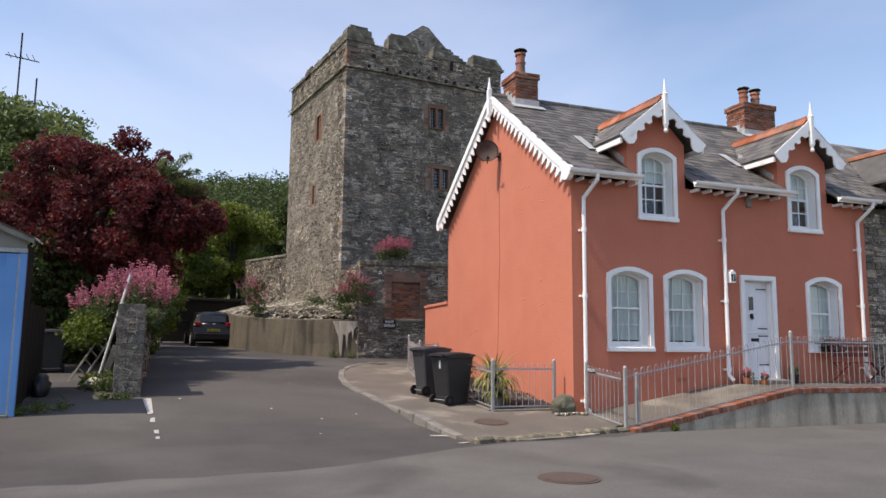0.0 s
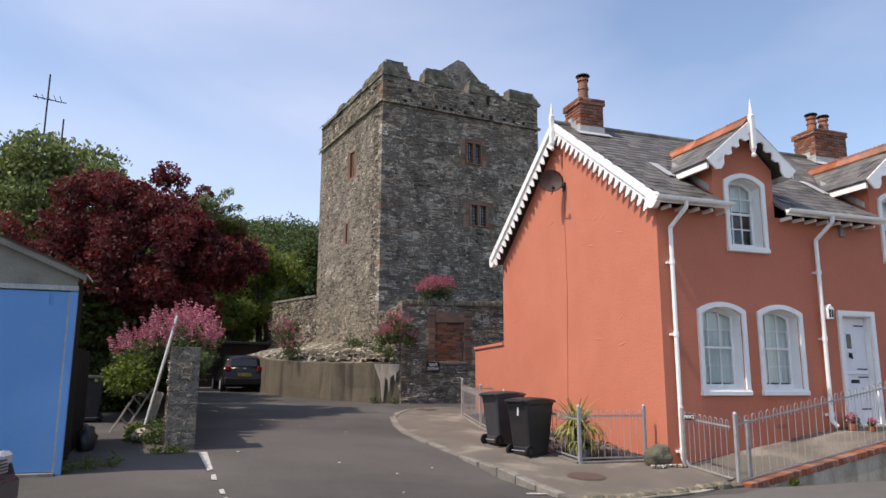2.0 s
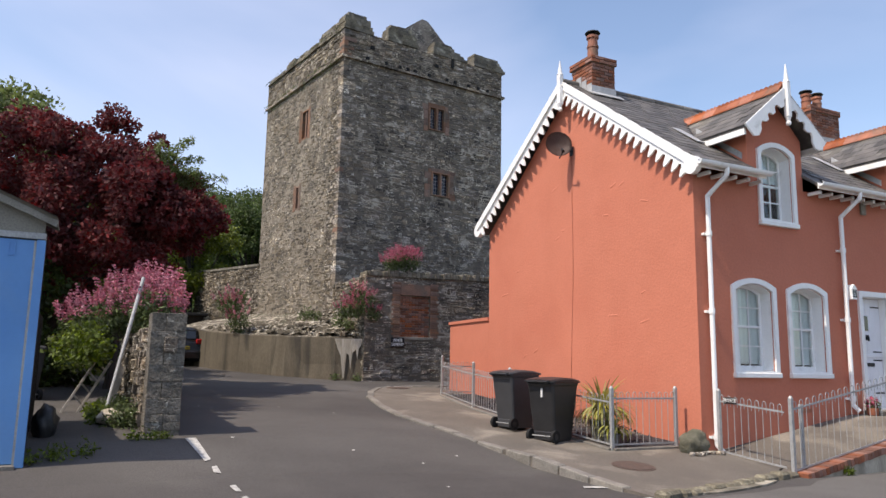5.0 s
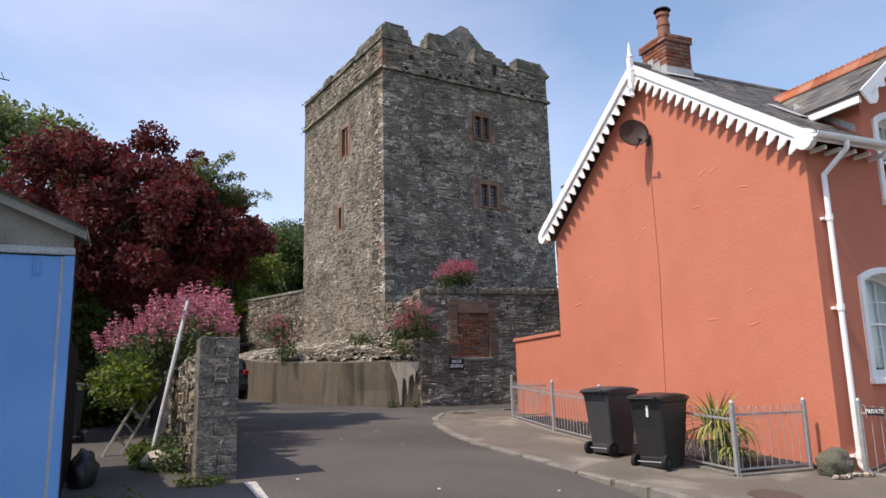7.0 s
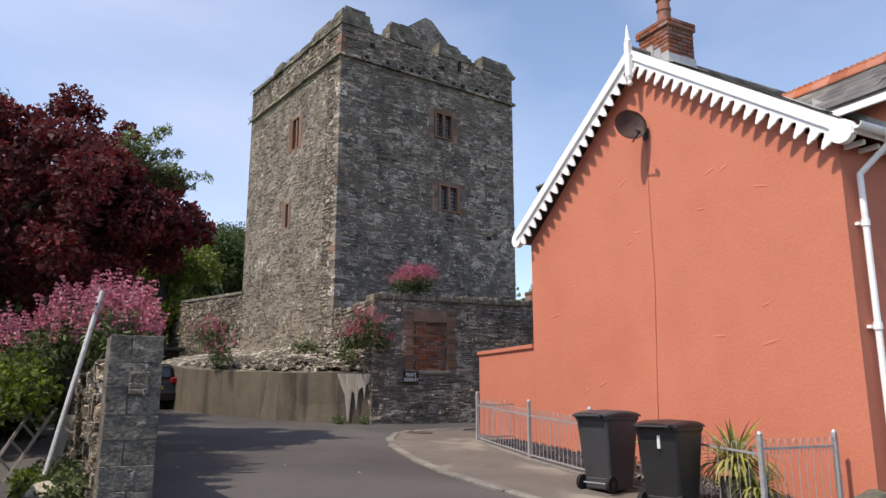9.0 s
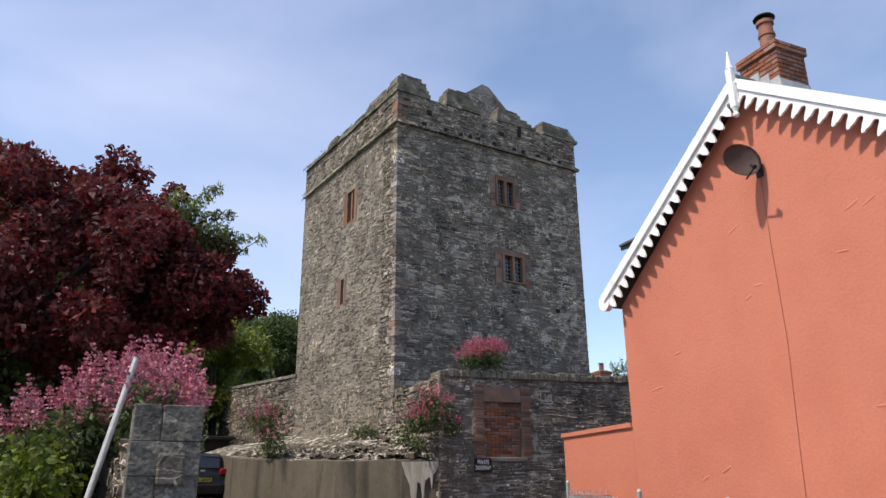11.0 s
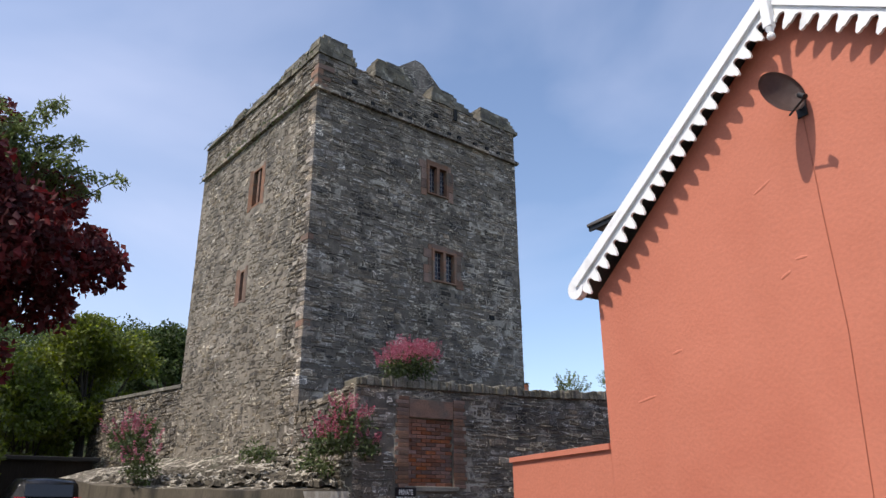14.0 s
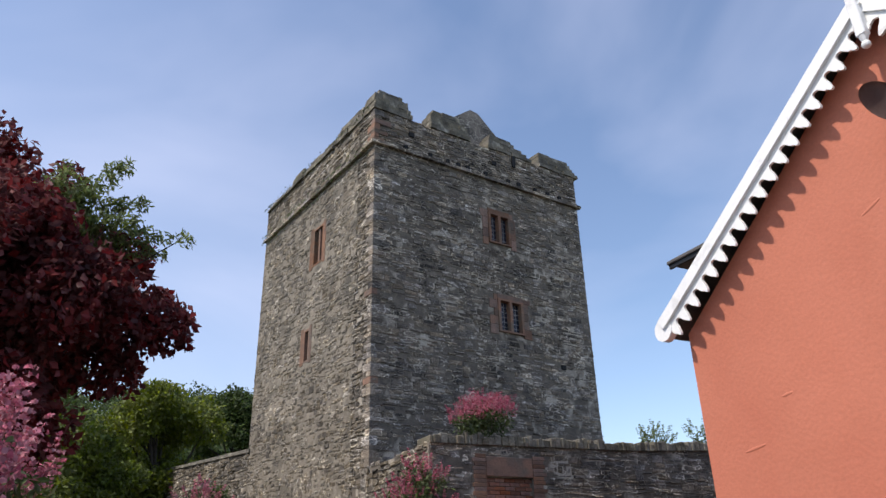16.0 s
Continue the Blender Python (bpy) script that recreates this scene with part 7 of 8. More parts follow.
weeds([(-8.95, 4.7, 1.45, 0.42), (-9.1, 5.3, 1.35, 0.4), (-8.85, 4.3, 1.3, 0.28)], 18, 2000, 0.09, L_GREEN, "yellow-green shrub below the flowers", 0.6)
weeds([(0.9, -1.87, -0.2, 0.08)], 19, 90, 0.06, L_GREEN, "small weed at the foot of the retaining wall")
weeds([(-7.78, 3.3, 1.66, 0.18), (-7.7, 3.9, 1.7, 0.22), (-7.66, 4.4, 1.7, 0.2), (-7.7, 4.0, 1.45, 0.18)], 20, 900, 0.1, L_STEM, "grey-green growth hanging over the drive side", 0.35)
rg_p = np.random.default_rng(30)
par = thing("parapet_growth", (-1.3, 17, 13.3), "grass and moss growing along the tower parapet", "weeds", "weeds")
pts = []
for i in range(700):
    v = rg_p.uniform(0, TD)
    zz = rg_p.choice([12.42, 12.2, 13.5])
    q = tp(-0.12 - rg_p.uniform(0, 0.05), v, zz + rg_p.uniform(-0.25, 0.12) * (1 if math.sin(v * 2.3) > 0.1 else 0.2))
    pts.append(q)
leaf_mesh("grass", leaves(rg_p, np.array(pts), np.zeros((700, 3)), 0.07, 0.4), L_STEM, par)["kind"] = "stuff"

# ---- clutter behind the pier ----
pole = tagged(part("metal_pole", rod(bmesh.new(), (-8.62, 3.60, 0.28), (-8.16, 4.35, 2.56), 0.03, seg=12), M_GALV), "old aluminium pole leaning on the wall", "pole")
ladder = thing("wooden_ladder", (-8.85, 4.5, 0.3), "broken grey wooden ladder leaning in the weeds", "ladder")
for s in (0, 0.24):
    part("stile", box(bmesh.new(), -0.02, 0.02, -0.035, 0.035, 0, 1.0, 0.004, m=Matrix.Translation((-8.98 - s, 4.6 - s * 0.2, 0.32)) @ Matrix.Rotation(0.5, 4, "Y") @ Matrix.Rotation(-0.3, 4, "X")), M_OLDWOOD, ladder)
for i in range(4):
    m = Matrix.Translation((-8.98, 4.6, 0.32)) @ Matrix.Rotation(0.5, 4, "Y") @ Matrix.Rotation(-0.3, 4, "X")
    part("rung", rod(bmesh.new(), m @ Vector((0, 0, 0.15 + i * 0.22)), m @ Vector((-0.22, -0.05, 0.22 + i * 0.22)), 0.016, seg=6), M_OLDWOOD, ladder)
plank = tagged(part("plank", box(bmesh.new(), -0.06, 0.06, -0.015, 0.015, 0, 0.8, 0.004, m=Matrix.Translation((-8.55, 4.3, 0.35)) @ Matrix.Rotation(0.25, 4, "Y") @ Matrix.Rotation(-0.35, 4, "X")), M_OLDWOOD), "weathered board leaning on the wall", "plank")
bm = bmesh.new()
bmesh.ops.create_icosphere(bm, subdivisions=3, radius=1)
for v in bm.verts:
    k = 1 + 0.3 * noise.noise(v.co * 1.3 + Vector((4, 0, 0)))
    v.co = Vector((v.co.x * 0.2 * k - 8.55, v.co.y * 0.16 * k + 2.72, v.co.z * 0.12 * k + 0.38))
tagged(part("pale_stone", bm, M_RETAIN), "pale broken stone lying in the weeds", "stone")
tagged(part("pale_stone", boxed(-0.06, 0.06, -0.05, 0.05, 0, 0.14, 0.02, m=Matrix.Translation((-8.22, 2.95, 0.30)) @ Matrix.Rotation(0.4, 4, "X")), M_RETAIN), "small pale stone beside the wall", "stone")
ornament = thing("garden_lantern", (-8.28, 3.0, 0.3), "small cream plastic lantern lying among the weeds", "lantern")
part("lantern_body", rod(bmesh.new(), (-8.28, 3.0, 0.27), (-8.26, 2.98, 0.40), 0.05, 0.042, seg=12), M_BLIND, ornament)
part("lantern_cap", rod(bmesh.new(), (-8.26, 2.98, 0.40), (-8.255, 2.975, 0.44), 0.055, 0.015, seg=12), M_BLIND, ornament)
bin_c = copy_thing(bin_b, pose(-9.92, 7.00, sheet_z(-9.8, 7.00) + 0.012, 0, 0, 20))
tagged(bin_c, "dark wheelie bin standing behind the garage")

# ---- garage ----
garage = thing("garage", (-11.2, 3.0, 0.05), "small old garage with a blue door and fibre-cement roof", "garage")
GX0, GX1, GYF, GYB = -12.9, -9.52, 0.62, 1.35
slope_g = lambda x: 2.77 + (-9.37 - x) * 0.42 if x > -11.2 else 2.77 + (-9.37 + 11.2) * 0.42 - (-11.2 - x) * 0.42
part("front_gable", plate([(GX0, 2.62), (GX1, 2.62), (GX1, slope_g(GX1) - 0.07), (-11.2, slope_g(-11.2) - 0.07), (GX0, slope_g(GX0) - 0.07)], [], 0.06, fac(GYF + 0.06)), M_ASBESTOS, garage, "grey fibre-cement gable sheet")
# the side turned from the sun: its shade is in the wood colour
part("side_wall", boxed(GX1 - 0.1, GX1, GYF + 0.062, GYB, -0.1, 2.70), M_DARKWOOD, garage, "dark wood side wall with its shade put into the near-black colour")
part("side_wall", boxed(GX0, GX0 + 0.1, GYF + 0.062, GYB, -0.1, 2.70), M_DARKWOOD, garage)
part("back_wall", boxed(GX0 + 0.1, GX1 - 0.1, GYB - 0.1, GYB, -0.1, 2.70), M_DARKWOOD, garage)
for xa, xb in ((-13.2, -11.2), (-11.2, -9.40)):
    verts, faces = [], []
    n = int((GYB + 0.2 - GYF) / 0.035)
    for i in range(n + 1):
        y = GYF - 0.16 + i * 0.035
        dz = 0.022 * math.sin(y / 0.146 * 2 * math.pi)
        for x in (xa, xb):
            verts += [(x, y, slope_g(x) + dz), (x, y, slope_g(x) + dz - 0.012)]
    for i in range(n):
        b = i * 4
        faces += [(b, b + 2, b + 6, b + 4), (b + 1, b + 5, b + 7, b + 3), (b + 2, b + 3, b + 7, b + 6), (b, b + 4, b + 5, b + 1)]
    part("roof_sheet", (verts, faces), M_ASBESTOS, garage, "corrugated fibre-cement roof sheet")
part("barge_strip", plate([(-11.2, slope_g(-11.2) - 0.1), (-9.40, slope_g(-9.40) - 0.1), (-9.40, slope_g(-9.4) - 0.02), (-11.2, slope_g(-11.2) - 0.02)], [], 0.02, fac(GYF - 0.10)), M_ASBESTOS, garage)
part("lintel_rail", boxed(GX0, GX1 + 0.02, GYF - 0.03, GYF + 0.05, 2.54, 2.615, 0.006), M_GALV, garage, "pale metal rail over the door")
gd_ = part("door", boxed(-12.3, -9.60, GYF + 0.0, GYF + 0.05, 0.04, 2.53, 0.008), M_BLUE, garage, "flat bright-blue painted garage door")
part("door_post", boxed(-9.595, -9.50, GYF - 0.02, GYF + 0.06, 0.0, 2.535, 0.006), M_BLUE, gd_)
part("weather_strip", boxed(-9.615, -9.59, GYF - 0.018, GYF - 0.001, 0.04, 2.52), M_GALV, gd_)
part("door_stay", pipe(bmesh.new(), [(-9.86, GYF - 0.012, 2.50), (-9.86, GYF - 0.012, 2.34), (-9.80, GYF - 0.012, 2.34), (-9.80, GYF - 0.012, 2.50)], 0.006, seg=5), M_BLUE, gd_)
part("threshold", boxed(-12.4, -9.58, GYF - 0.08, GYF + 0.05, -0.1, 0.035, 0.008), M_CONCRETE, garage)
part("garage_front_post", boxed(GX0, -12.3, GYF, GYF + 0.06, -0.1, 2.535), M_ASBESTOS, garage)
bm = bmesh.new()
bmesh.ops.create_icosphere(bm, subdivisions=3, radius=1)
for v in bm.verts:
    k = 1 + 0.25 * noise.noise(v.co * 2.1) + 0.08 * noise.noise(v.co * 7)
    v.co = Vector((v.co.x * 0.15 * k - 9.36, v.co.y * 0.2 * k + 2.0, max(v.co.z, -0.8) * 0.24 * k + 0.36))
fence = thing("board_fence", (-9.56, 2.4, 0.1), "low dark tarred board fence behind the garage", "fence")
for i in range(11):
    part("board", boxed(-9.58 + 0.006 * (i % 2), -9.55 + 0.006 * (i % 2), 1.37 + i * 0.18, 1.543 + i * 0.18, 0.02, 1.78 - 0.02 * (i % 3), 0.004), M_DARKWOOD, fence)
for z in (0.5, 1.5):
    part("rail", boxed(-9.64, -9.582, 1.37, 3.34, z, z + 0.08, 0.006), M_DARKWOOD, fence)
tagged(part("refuse_sack", bm, M_BLACKP, smooth=True), "black refuse sack slumped against the garage side", "sack")


# ---- parked cars ----
def car(name, label, paint, plate_text=None):
    """A small hatchback; local: front to +x, 3.95 m long, 1.70 m wide, 1.48 m high."""
    t = thing(name, (0, 0, 0), label, "car")
    prof = [(-1.95, 0.30, 0.74), (-1.98, 0.55, 0.80), (-1.93, 0.90, 0.82), (-1.80, 1.02, 0.80), (-1.62, 1.36, 0.62), (-1.3, 1.46, 0.60), (-0.3, 1.48, 0.60), (0.35, 1.40, 0.60), (1.05, 0.98, 0.76), (1.55, 0.88, 0.78), (1.88, 0.72, 0.74), (1.97, 0.50, 0.70), (1.93, 0.28, 0.66)]
    bm = bmesh.new()
    secs = []
    for x, z, hw in prof:
        zl = 0.22
        belt = min(z, 0.92)
        secs.append([bm.verts.new(p) for p in ((x, -hw * 0.96, zl), (x, -max(hw, 0.80 if abs(x) < 1.9 else hw), min(0.55, z)), (x, -max(hw, 0.78 if abs(x) < 1.8 else hw), belt), (x, -hw, z), (x, 0, z + 0.03), (x, hw, z), (x, max(hw, 0.78 if abs(x) < 1.8 else hw), belt), (x, max(hw, 0.80 if abs(x) < 1.9 else hw), min(0.55, z)), (x, hw * 0.96, zl))])
    for a, b in zip(secs[:-1], secs[1:]):
        for i in range(8):
            bm.faces.new((a[i], a[i + 1], b[i + 1], b[i]))
        bm.faces.new((a[8], a[0], b[0], b[8]))
    bm.faces.new(secs[0])
    bm.faces.new(secs[-1][::-1])
    bmesh.ops.bevel(bm, geom=list(bm.edges), offset=0.03, segments=2, affect="EDGES")
    body = part("body", bm, paint, t, smooth=True)
    part("rear_window", box(bmesh.new(), -0.52, 0.52, -0.17, 0.17, 0, 0.02, 0.015, m=frame_of((-1.755, 0, 1.19), (0, 1, 0), (-0.18 * -1, 0, 0.34))), M_DARKGLASS, t)
    part("windscreen", box(bmesh.new(), -0.56, 0.56, -0.32, 0.32, 0, 0.02, 0.015, m=frame_of((0.74, 0, 1.22), (0, 1, 0), (-0.7, 0, 0.42))), M_DARKGLASS, t)
    for s in (-1, 1):
        part("side_window", plate([(-1.35, 0.97), (0.75, 0.97), (0.3, 1.34), (-1.1, 1.36)], [], 0.01, frame_of((0, s * 0.735, 0), (1, 0, 0), (0, -s * 0.35, 1)) @ Matrix.Translation((0, -0.02, 0))), M_DARKGLASS, t)
        part("tail_lamp", boxed(-1.99, -1.86, s * 0.62 - 0.12, s * 0.62 + 0.12, 0.86, 1.04, 0.02), M_REDLENS, t)
        part("headlamp", boxed(1.70, 1.93, s * 0.56 - 0.16, s * 0.56 + 0.16, 0.60, 0.76, 0.04), M_CLEARLENS, t)
        part("door_mirror", boxed(0.62, 0.74, s * 0.93 - 0.10, s * 0.93 + 0.10, 0.98, 1.10, 0.03), paint, t)
        for x in (-1.25, 1.22):
            w = part("wheel", rod(bmesh.new(), (x, s * 0.62, 0.30), (x, s * 0.83, 0.30), 0.30, seg=24), M_RUBBER, t)
            part("rim", rod(bmesh.new(), (x, s * 0.63, 0.30), (x, s * 0.84, 0.30), 0.19, seg=16), M_GALV, w)
    part("rear_bumper", boxed(-2.03, -1.9, -0.76, 0.76, 0.30, 0.60, 0.04), paint, t)
    part("front_bumper", boxed(1.88, 2.02, -0.72, 0.72, 0.24, 0.50, 0.04), paint, t)
    g_ = part("grille", boxed(1.90, 2.0, -0.34, 0.34, 0.56, 0.70, 0.01), M_IRON, t)
    for i in range(4):
        part("grille_bar", boxed(2.0, 2.012, -0.33, 0.33, 0.575 + i * 0.032, 0.59 + i * 0.032), M_GALV, g_)
    np_ = part("rear_number_plate", boxed(-2.045, -2.028, -0.26, 0.26, 0.66, 0.77), M_YELLOW, t)
    bm = bmesh.new()
    for i in range(7):
        if i != 4:
            box(bm, -2.049, -2.044, -0.22 + i * 0.065, -0.18 + i * 0.065, 0.685, 0.745)
    stuff("plate_marks", bm, M_SIGN, np_)
    part("boot_badge", boxed(-1.985, -1.965, -0.06, 0.06, 0.93, 0.99, 0.01), M_GALV, t)
    return t


car_a = car("parked_car", "black hatchback parked by the shed, seen from behind", M_CARBLACK)
car_a.matrix_basis = pose(-5.72, 21.5, sheet_z(-5.6, 20.0) + 0.02, 0, -1.5, 94)
car_b = car("parked_car", "dark blue hatchback parked before the blue garage", M_CARGREY)
car_b.matrix_basis = pose(-11.70, -2.12, sheet_z(-11, -2.3) + 0.012, 0, 0, -8)

# ---- dark shed at the drive's end ----
shed = thing("shed", (-5.8, 25.6, 1.1), "dark flat-roofed wooden shed at the end of the drive", "shed")
part("front_wall", boxed(-7.6, -4.2, 24.20, 24.30, 0.6, 3.08), M_DARKWOOD, shed)
for i in range(14):
    part("board", boxed(-7.6 + i * 0.243, -7.36 + i * 0.243 - 0.008, 24.17, 24.20, 0.8, 2.95), M_DARKWOOD, shed)
part("roof", boxed(-7.75, -4.05, 24.05, 27.10, 3.08, 3.2, 0.015), M_RUBBER, shed, "dark felted flat roof")
part("side_wall", boxed(-4.3, -4.2, 24.30, 26.90, 0.6, 3.08), M_DARKWOOD, shed)
part("side_wall", boxed(-7.6, -7.5, 24.30, 26.90, 0.6, 3.08), M_DARKWOOD, shed)
part("back_wall", boxed(-7.5, -4.3, 26.80, 26.90, 0.6, 3.08), M_DARKWOOD, shed)


# ---- trees ----
def tree(name, base, height, blobs, seed, n, size, mat, label, trunk_r=0.3, aspect=0.6, droop=0.3, inner=0.55):
    t = thing(name, base, label, "tree")
    rg = np.random.default_rng(seed)
    rr = random.Random(seed)
    b = Vector(base)
    bm = bmesh.new()
    p = b.copy()
    pts = [p.copy()]
    for k in range(4):
        p = p + Vector((rr.uniform(-0.15, 0.15), rr.uniform(-0.15, 0.15), height * 0.16))
        pts.append(p.copy())
    for k in range(4):
        rod(bm, pts[k] - Vector((0, 0, 0.1)), pts[k + 1], trunk_r * (1 - 0.15 * k), trunk_r * (1 - 0.15 * (k + 1)), seg=9)
    part("trunk", bm, M_BARK, t)
    for i, (x, y, z, r) in enumerate(blobs):
        if i % max(1, len(blobs) // 14):
            continue
        s = pts[rr.randrange(1, 5)]
        e = Vector((x, y, z))
        mid = s.lerp(e, 0.5) + Vector((0, 0, 0.12 * (e - s).length))
        bm = rod(bmesh.new(), s, mid, trunk_r * 0.34, trunk_r * 0.2, seg=6)
        rod(bm, mid, e, trunk_r * 0.2, trunk_r * 0.06, seg=6)
        part("limb", bm, M_BARK, t)
    pp, dd = crown_points(rg, blobs, n, inner)
    leaf_mesh("crown", leaves(rg, pp, dd, size, aspect, droop), mat, t)
    return t


def crown(rr, centre, radii, n, r0, r1, flat=1.0):
    out = []
    while len(out) < n:
        d = Vector((rr.gauss(0, 1), rr.gauss(0, 1), rr.gauss(0, 1))).normalized()
        f = rr.uniform(0.45, 1.0) ** 0.6
        out.append((centre[0] + d.x * radii[0] * f, centre[1] + d.y * radii[1] * f, centre[2] + d.z * radii[2] * f * flat, rr.uniform(r0, r1)))
    return out


cb = random.Random(42)
beech = crown(cb, (-9.3, 9.7, 4.6), (2.6, 2.6, 2.05), 120, 0.16, 0.55)
beech += crown(cb, (-7.45, 9.6, 4.75), (1.35, 1.5, 1.15), 44, 0.14, 0.4)
beech += crown(cb, (-8.9, 9.7, 6.35), (1.5, 1.0, 0.6), 22, 0.12, 0.32)
beech += crown(cb, (-12.2, 9.2, 3.7), (2.0, 2.3, 1.2), 34, 0.25, 0.6)
tree("copper_beech", (-9.9, 10.2, 0.5), 5.6, beech, 1, 78000, 0.12, L_BEECH, "broad copper beech with dark purple-red leaves", 0.32)


def sprays(rr, start, tips, per):
    """Small clumps strung along branches that arch from start to each tip."""
    out = []
    for tip in tips:
        for k in range(per):
            f = 0.35 + 0.65 * (k + 1) / per
            q = Vector(start).lerp(Vector(tip), f) + Vector((0, 0, 0.35 * math.sin(math.pi * f)))
            out.append((q.x + rr.uniform(-.06, .06), q.y + rr.uniform(-.1, .1), q.z + rr.uniform(-.05, .05), 0.22 - 0.14 * f + rr.uniform(0, 0.05)))
    return out


ash = sprays(cb, (-8.3, 9.2, 4.6), [(-7.05, 8.7, 6.25), (-6.75, 8.8, 5.9), (-6.2, 8.7, 5.45), (-7.45, 8.6, 5.4), (-6.5, 8.9, 5.3), (-7.3, 8.7, 5.9), (-6.9, 8.6, 5.5), (-7.7, 8.7, 6.1)], 9)
tree("ash_sapling", (-8.4, 9.4, 0.5), 5.6, ash, 2, 4600, 0.10, L_ASH, "slim pale-green ash pushing out beside the beech", 0.09, 0.3)
for (x, y, z, rx, rz, n, mat, lab, sd) in (
        (-12.2, 15.2, 6.9, 2.8, 1.9, 52, L_ASH, "tall pale-green tree behind the beech", 3),
        (-9.4, 29.0, 7.0, 2.8, 3.0, 40, L_GREEN, "tall fresh-green tree behind the drive", 4),
        (0.6, 42.0, 6.6, 2.2, 2.6, 26, L_DEEP, "deep-green tree behind the garden wall", 5),
        (-3.9, 31.0, 6.9, 2.0, 2.2, 34, L_SUNLIT, "rounded tree beyond the shed in sunlit yellow-green", 16),
        (0.8, 40.0, 8.4, 2.0, 2.4, 34, L_DEEP, "dark tree beyond the garden wall", 17),
        (-20.5, 24.0, 7.6, 4.6, 3.6, 34, L_GREEN, "spreading green tree beyond the garage", 6)):
    bl = crown(cb, (x, y, z), (rx, rx, rz), n, 0.4, 1.0)
    tree("green_tree", (x, y, sheet_z(x, y)), z, bl, sd, 22000, 0.18, mat, lab, 0.26)
for (x, y, z, rx, rz, n, mat, lab, sd) in (
        (-6.6, 28.9, 4.5, 1.8, 1.6, 18, L_SUNLIT, "shrub behind the shed in sunlit yellow-green", 7),
        (-4.6, 32.5, 4.9, 1.6, 1.5, 12, L_GREEN, "green shrub rising over the garden wall", 8),
        (-8.4, 18.2, 2.9, 1.2, 1.9, 18, L_SUNLIT, "bush on the drive side in sunlit yellow-green", 9),
        (-9.6, 10.6, 1.7, 1.4, 1.4, 14, L_DEEP, "dark ivy-clad undergrowth beneath the beech", 10),
        (-11.4, 8.6, 2.1, 2.2, 1.8, 18, L_DEEP, "dark hedge beneath the beech", 11),
        (-8.4, 14.2, 2.6, 1.1, 1.9, 16, L_GREEN, "shaded undergrowth by the drive", 12),
        (-8.3, 21.5, 3.5, 1.4, 2.2, 16, L_SUNLIT, "bush beside the shed in sunlit yellow-green", 13),
        (-14.5, 15.5, 2.6, 3.2, 2.4, 18, L_DEEP, "dark hedge behind the garage", 14),
        (-6.0, 29.8, 4.6, 1.7, 1.7, 14, L_GREEN, "green shrub above the shed roof", 15)):
    bl = crown(cb, (x, y, z), (rx, rx, rz), n, 0.3, 0.7)
    tree("shrub", (x, y, sheet_z(x, y)), max(z * 0.6, 1), bl, sd, 8000, 0.15, mat, lab, 0.08, inner=0.8)

# wooded hill
hr = np.random.default_rng(77)
hp, hd = [], []
blobs = []
for i in range(900):
    x, y = hr.uniform(-75, 62), hr.uniform(48, 175)
    blobs.append((x, y, sheet_z(x, y) + 2.5 + hr.uniform(-0.5, 1.5), hr.uniform(2.4, 4.4)))
hp, hd = crown_points(hr, blobs, 320000, 0.8)
hill = leaf_mesh("hillside_wood", leaves(hr, hp, hd, 0.5, 0.7, 0.1), L_HILL, None)
tagged(hill, "distant deciduous wood covering the hillside", "wood", kind="stuff")

# far house with aerials behind the beech, far chimney behind the cottage
far = thing("far_house", (-17, 31, 2), "distant house roof with tall aerials among trees", "house")
part("wall", boxed(-22, -13.2, 30, 36, 1, 8.0), M_RENDER, far)
part("roof", plate([(-22.3, 8.0), (-12.9, 8.0), (-12.9, 8.1), (-17.6, 11.2), (-22.3, 8.1)], [], 6.4, fac(36.2)), M_SLATE_J, far)
for (x, y, z0, z1) in ((-15.5, 30.3, 8.0, 17.4), (-14.6, 30.0, 8.0, 14.9)):
    a = thing("television_aerial", (x, y, z0), "tall thin television aerial on a pole", "aerial", "television aerials")
    part("mast", rod(bmesh.new(), (x, y, z0), (x, y, z1), 0.045, seg=6), M_IRON, a)
    part("boom", rod(bmesh.new(), (x - 0.7, y, z1 - 1.3), (x + 0.9, y, z1 - 1.5), 0.03, seg=6), M_IRON, a)
    for i in range(5):
        part("element", rod(bmesh.new(), (x - 0.5 + i * 0.28, y - 0.4, z1 - 1.3), (x - 0.5 + i * 0.28, y + 0.4, z1 - 1.3), 0.018, seg=5), M_IRON, a)
fc = chimney("chimney", 14.1, 14.8, 26.6, 27.3, 0.2, 7.0, M_BRICK, [(14.45, 26.95, 0.35)], "distant brick chimney beyond the yard wall", brick_pieces=False)

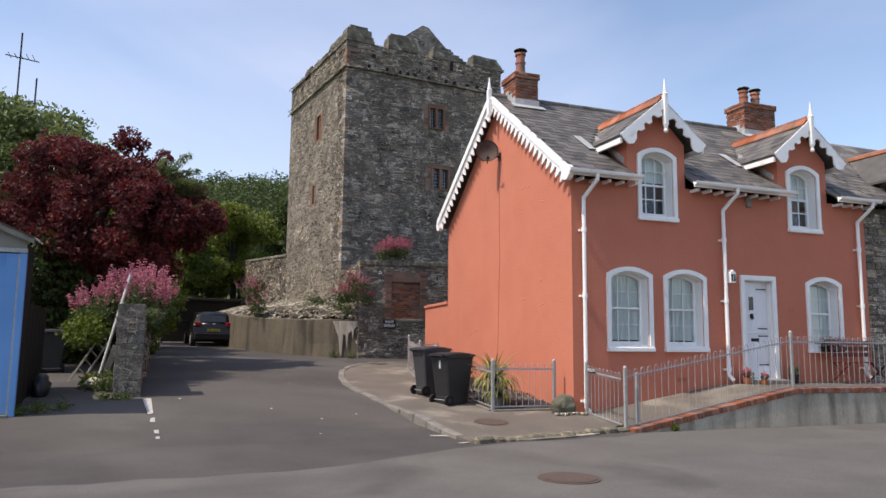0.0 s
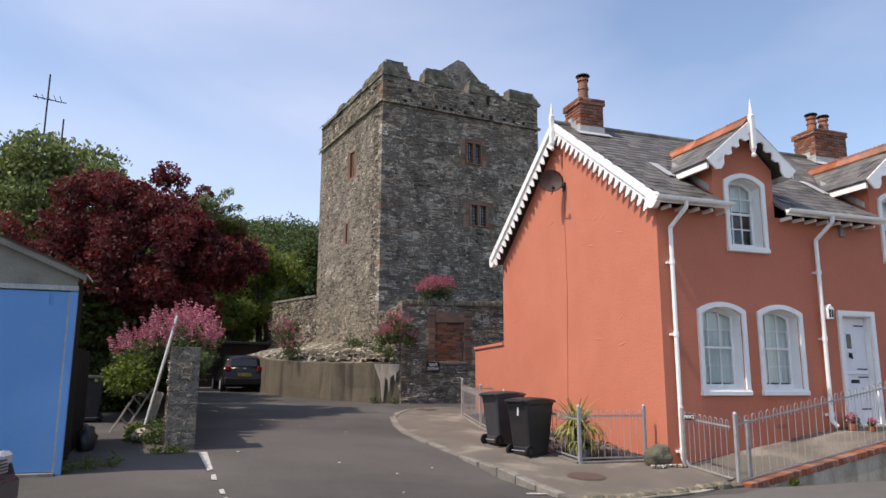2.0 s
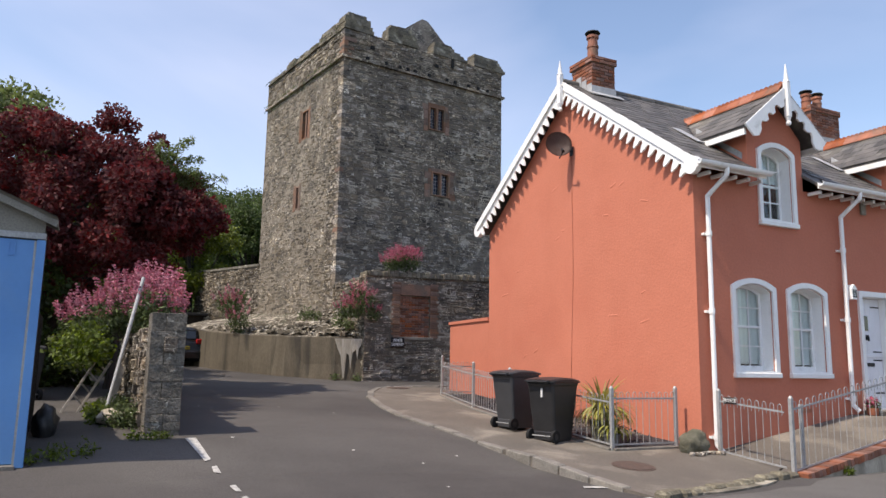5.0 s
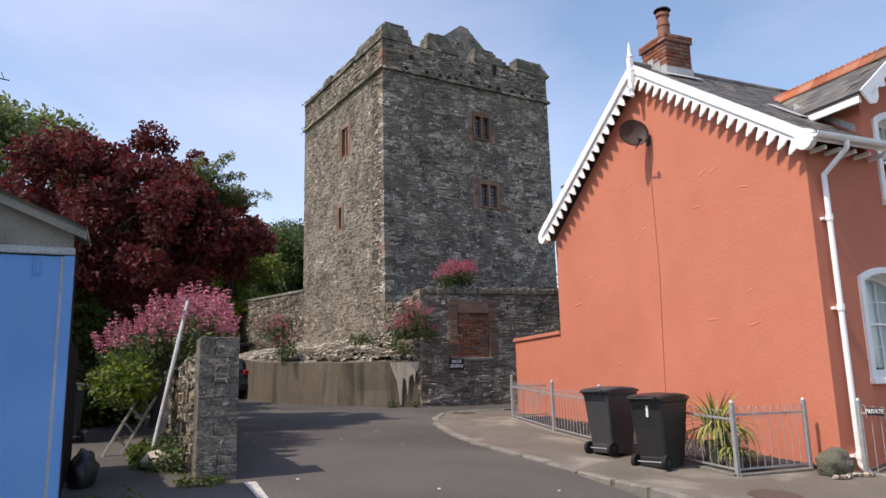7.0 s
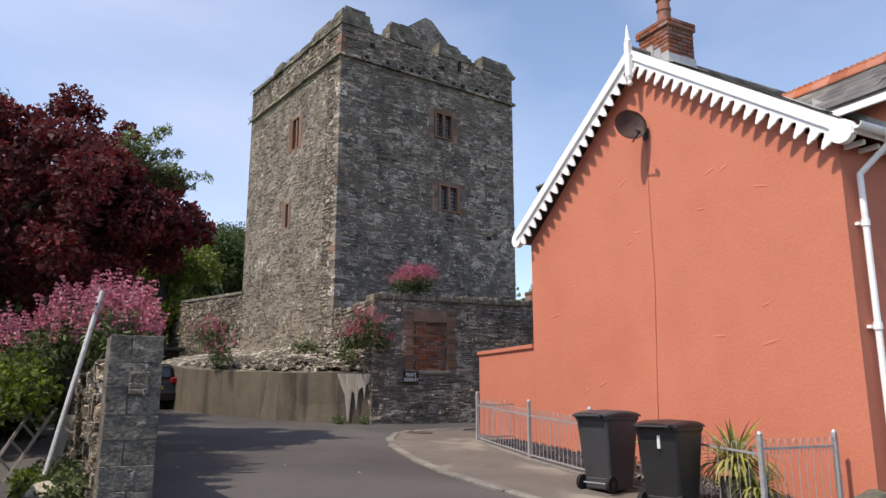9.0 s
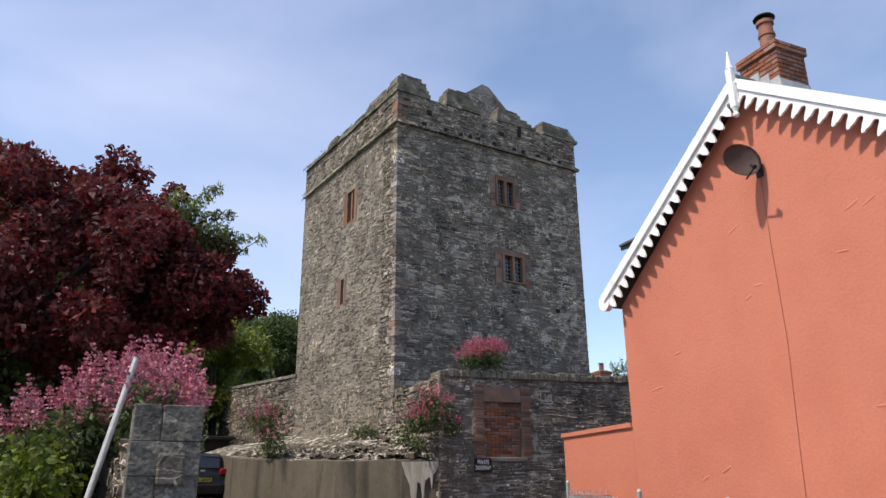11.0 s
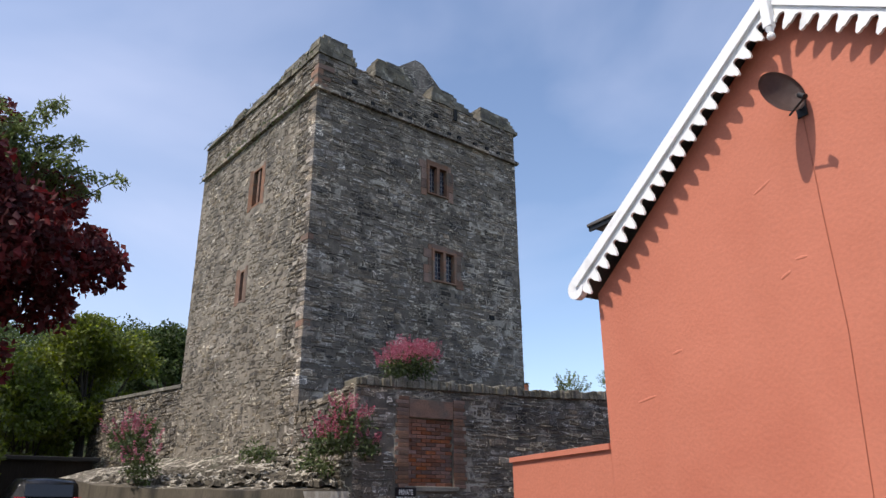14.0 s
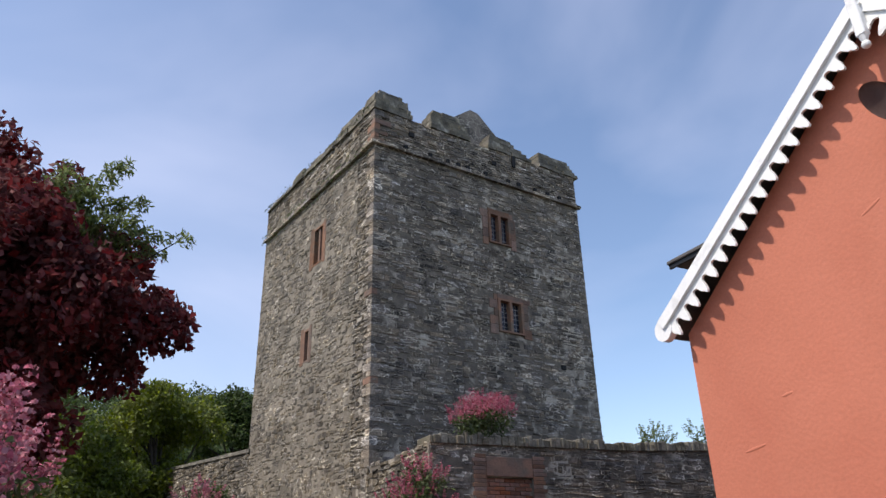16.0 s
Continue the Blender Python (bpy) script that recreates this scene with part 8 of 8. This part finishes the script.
# plain buildings that close the street behind the camera
for (x0, x1, y0, y1, z1) in ((-40, 36, -44, -38, 4.2),):
    opp = thing("street_terrace", ((x0 + x1) / 2, (y0 + y1) / 2, -0.4), "plain rendered terrace across the street", "house")
    part("wall", boxed(x0, x1, y0, y1, -0.6, z1), M_MORTAR, opp)
    part("roof", plate([(0, z1), (4.4, z1), (2.2, z1 + 2.2)], [], x1 - x0, frame_of((x0, y0 - 0.2, 0), (0, 1, 0), (0, 0, 1))), M_SLATE_J, opp)

# ---- single pieces of walls and roofs ----
for m in SINGLE_SLATES:
    piece("slate", SLATES[int(abs(m.translation.x * 7 + m.translation.y * 13)) % 3], M_SLATE, deck, m)
for args, ch in ((CH1, chim_a), (CH2, chim_b)):
    chimney_bricks(ch, *args)
    ca, cb_, cc, cd, ce, cf = args
    chimney_bricks(ch, ca - 0.035, cb_ + 0.035, cc - 0.035, cd + 0.035, cf - 0.155, cf + 0.14)
for me, m in NEXT_BRICKS:
    if m.translation.x < 12.5:
        piece("brick", me, M_BRICK, nfront, m)
INFILL = brick_mesh(0.215, 0.05, 0.066)
INFILL.materials[0] = M_INFILL
r = 0
z = PANEL_AT[2]
while z < PANEL_AT[3] - 0.03:
    s = PANEL_AT[0] - (0.1125 if r % 2 else 0)
    while s < PANEL_AT[1] - 0.02:
        e, st = min(s + 0.215, PANEL_AT[1]), max(s, PANEL_AT[0])
        if e - st > 0.05:
            piece("brick", INFILL, M_INFILL, recess, Matrix.Translation(((st + e) / 2, SW_Y + 0.088, z + 0.033)) @ Matrix.Diagonal(((e - st) / 0.215, 1, 1, 1)))
        s += 0.225
    z += 0.076
    r += 1
JAMBS = random.Random(31)
JAMB_BRICK = brick_mesh(0.215, 0.05, 0.072)
JAMB_BRICK.materials[0] = M_SAND
for side in (0, 1):
    z, r = 2.0, 0
    while z < 3.70:
        w = (0.24, 0.29, 0.25, 0.30)[(r + side) % 4] + JAMBS.uniform(-0.02, 0.02)
        x = -0.015 - w / 2 if side == 0 else 1.035 + w / 2
        piece("brick", JAMB_BRICK, M_SAND, recess, Matrix.Translation((x, SW_Y + 0.002 + JAMBS.uniform(-0.005, 0.006), z + 0.033)) @ Matrix.Diagonal((w / 0.215, 1, 1, 1)))
        z += 0.076
        r += 1
stone_parts(F_SINGLE, M_STONE, fwall)
stone_parts(SW_SINGLE, M_STONE, wall_screen)
stone_parts(WB_SINGLE, M_STONE, wall_bed)
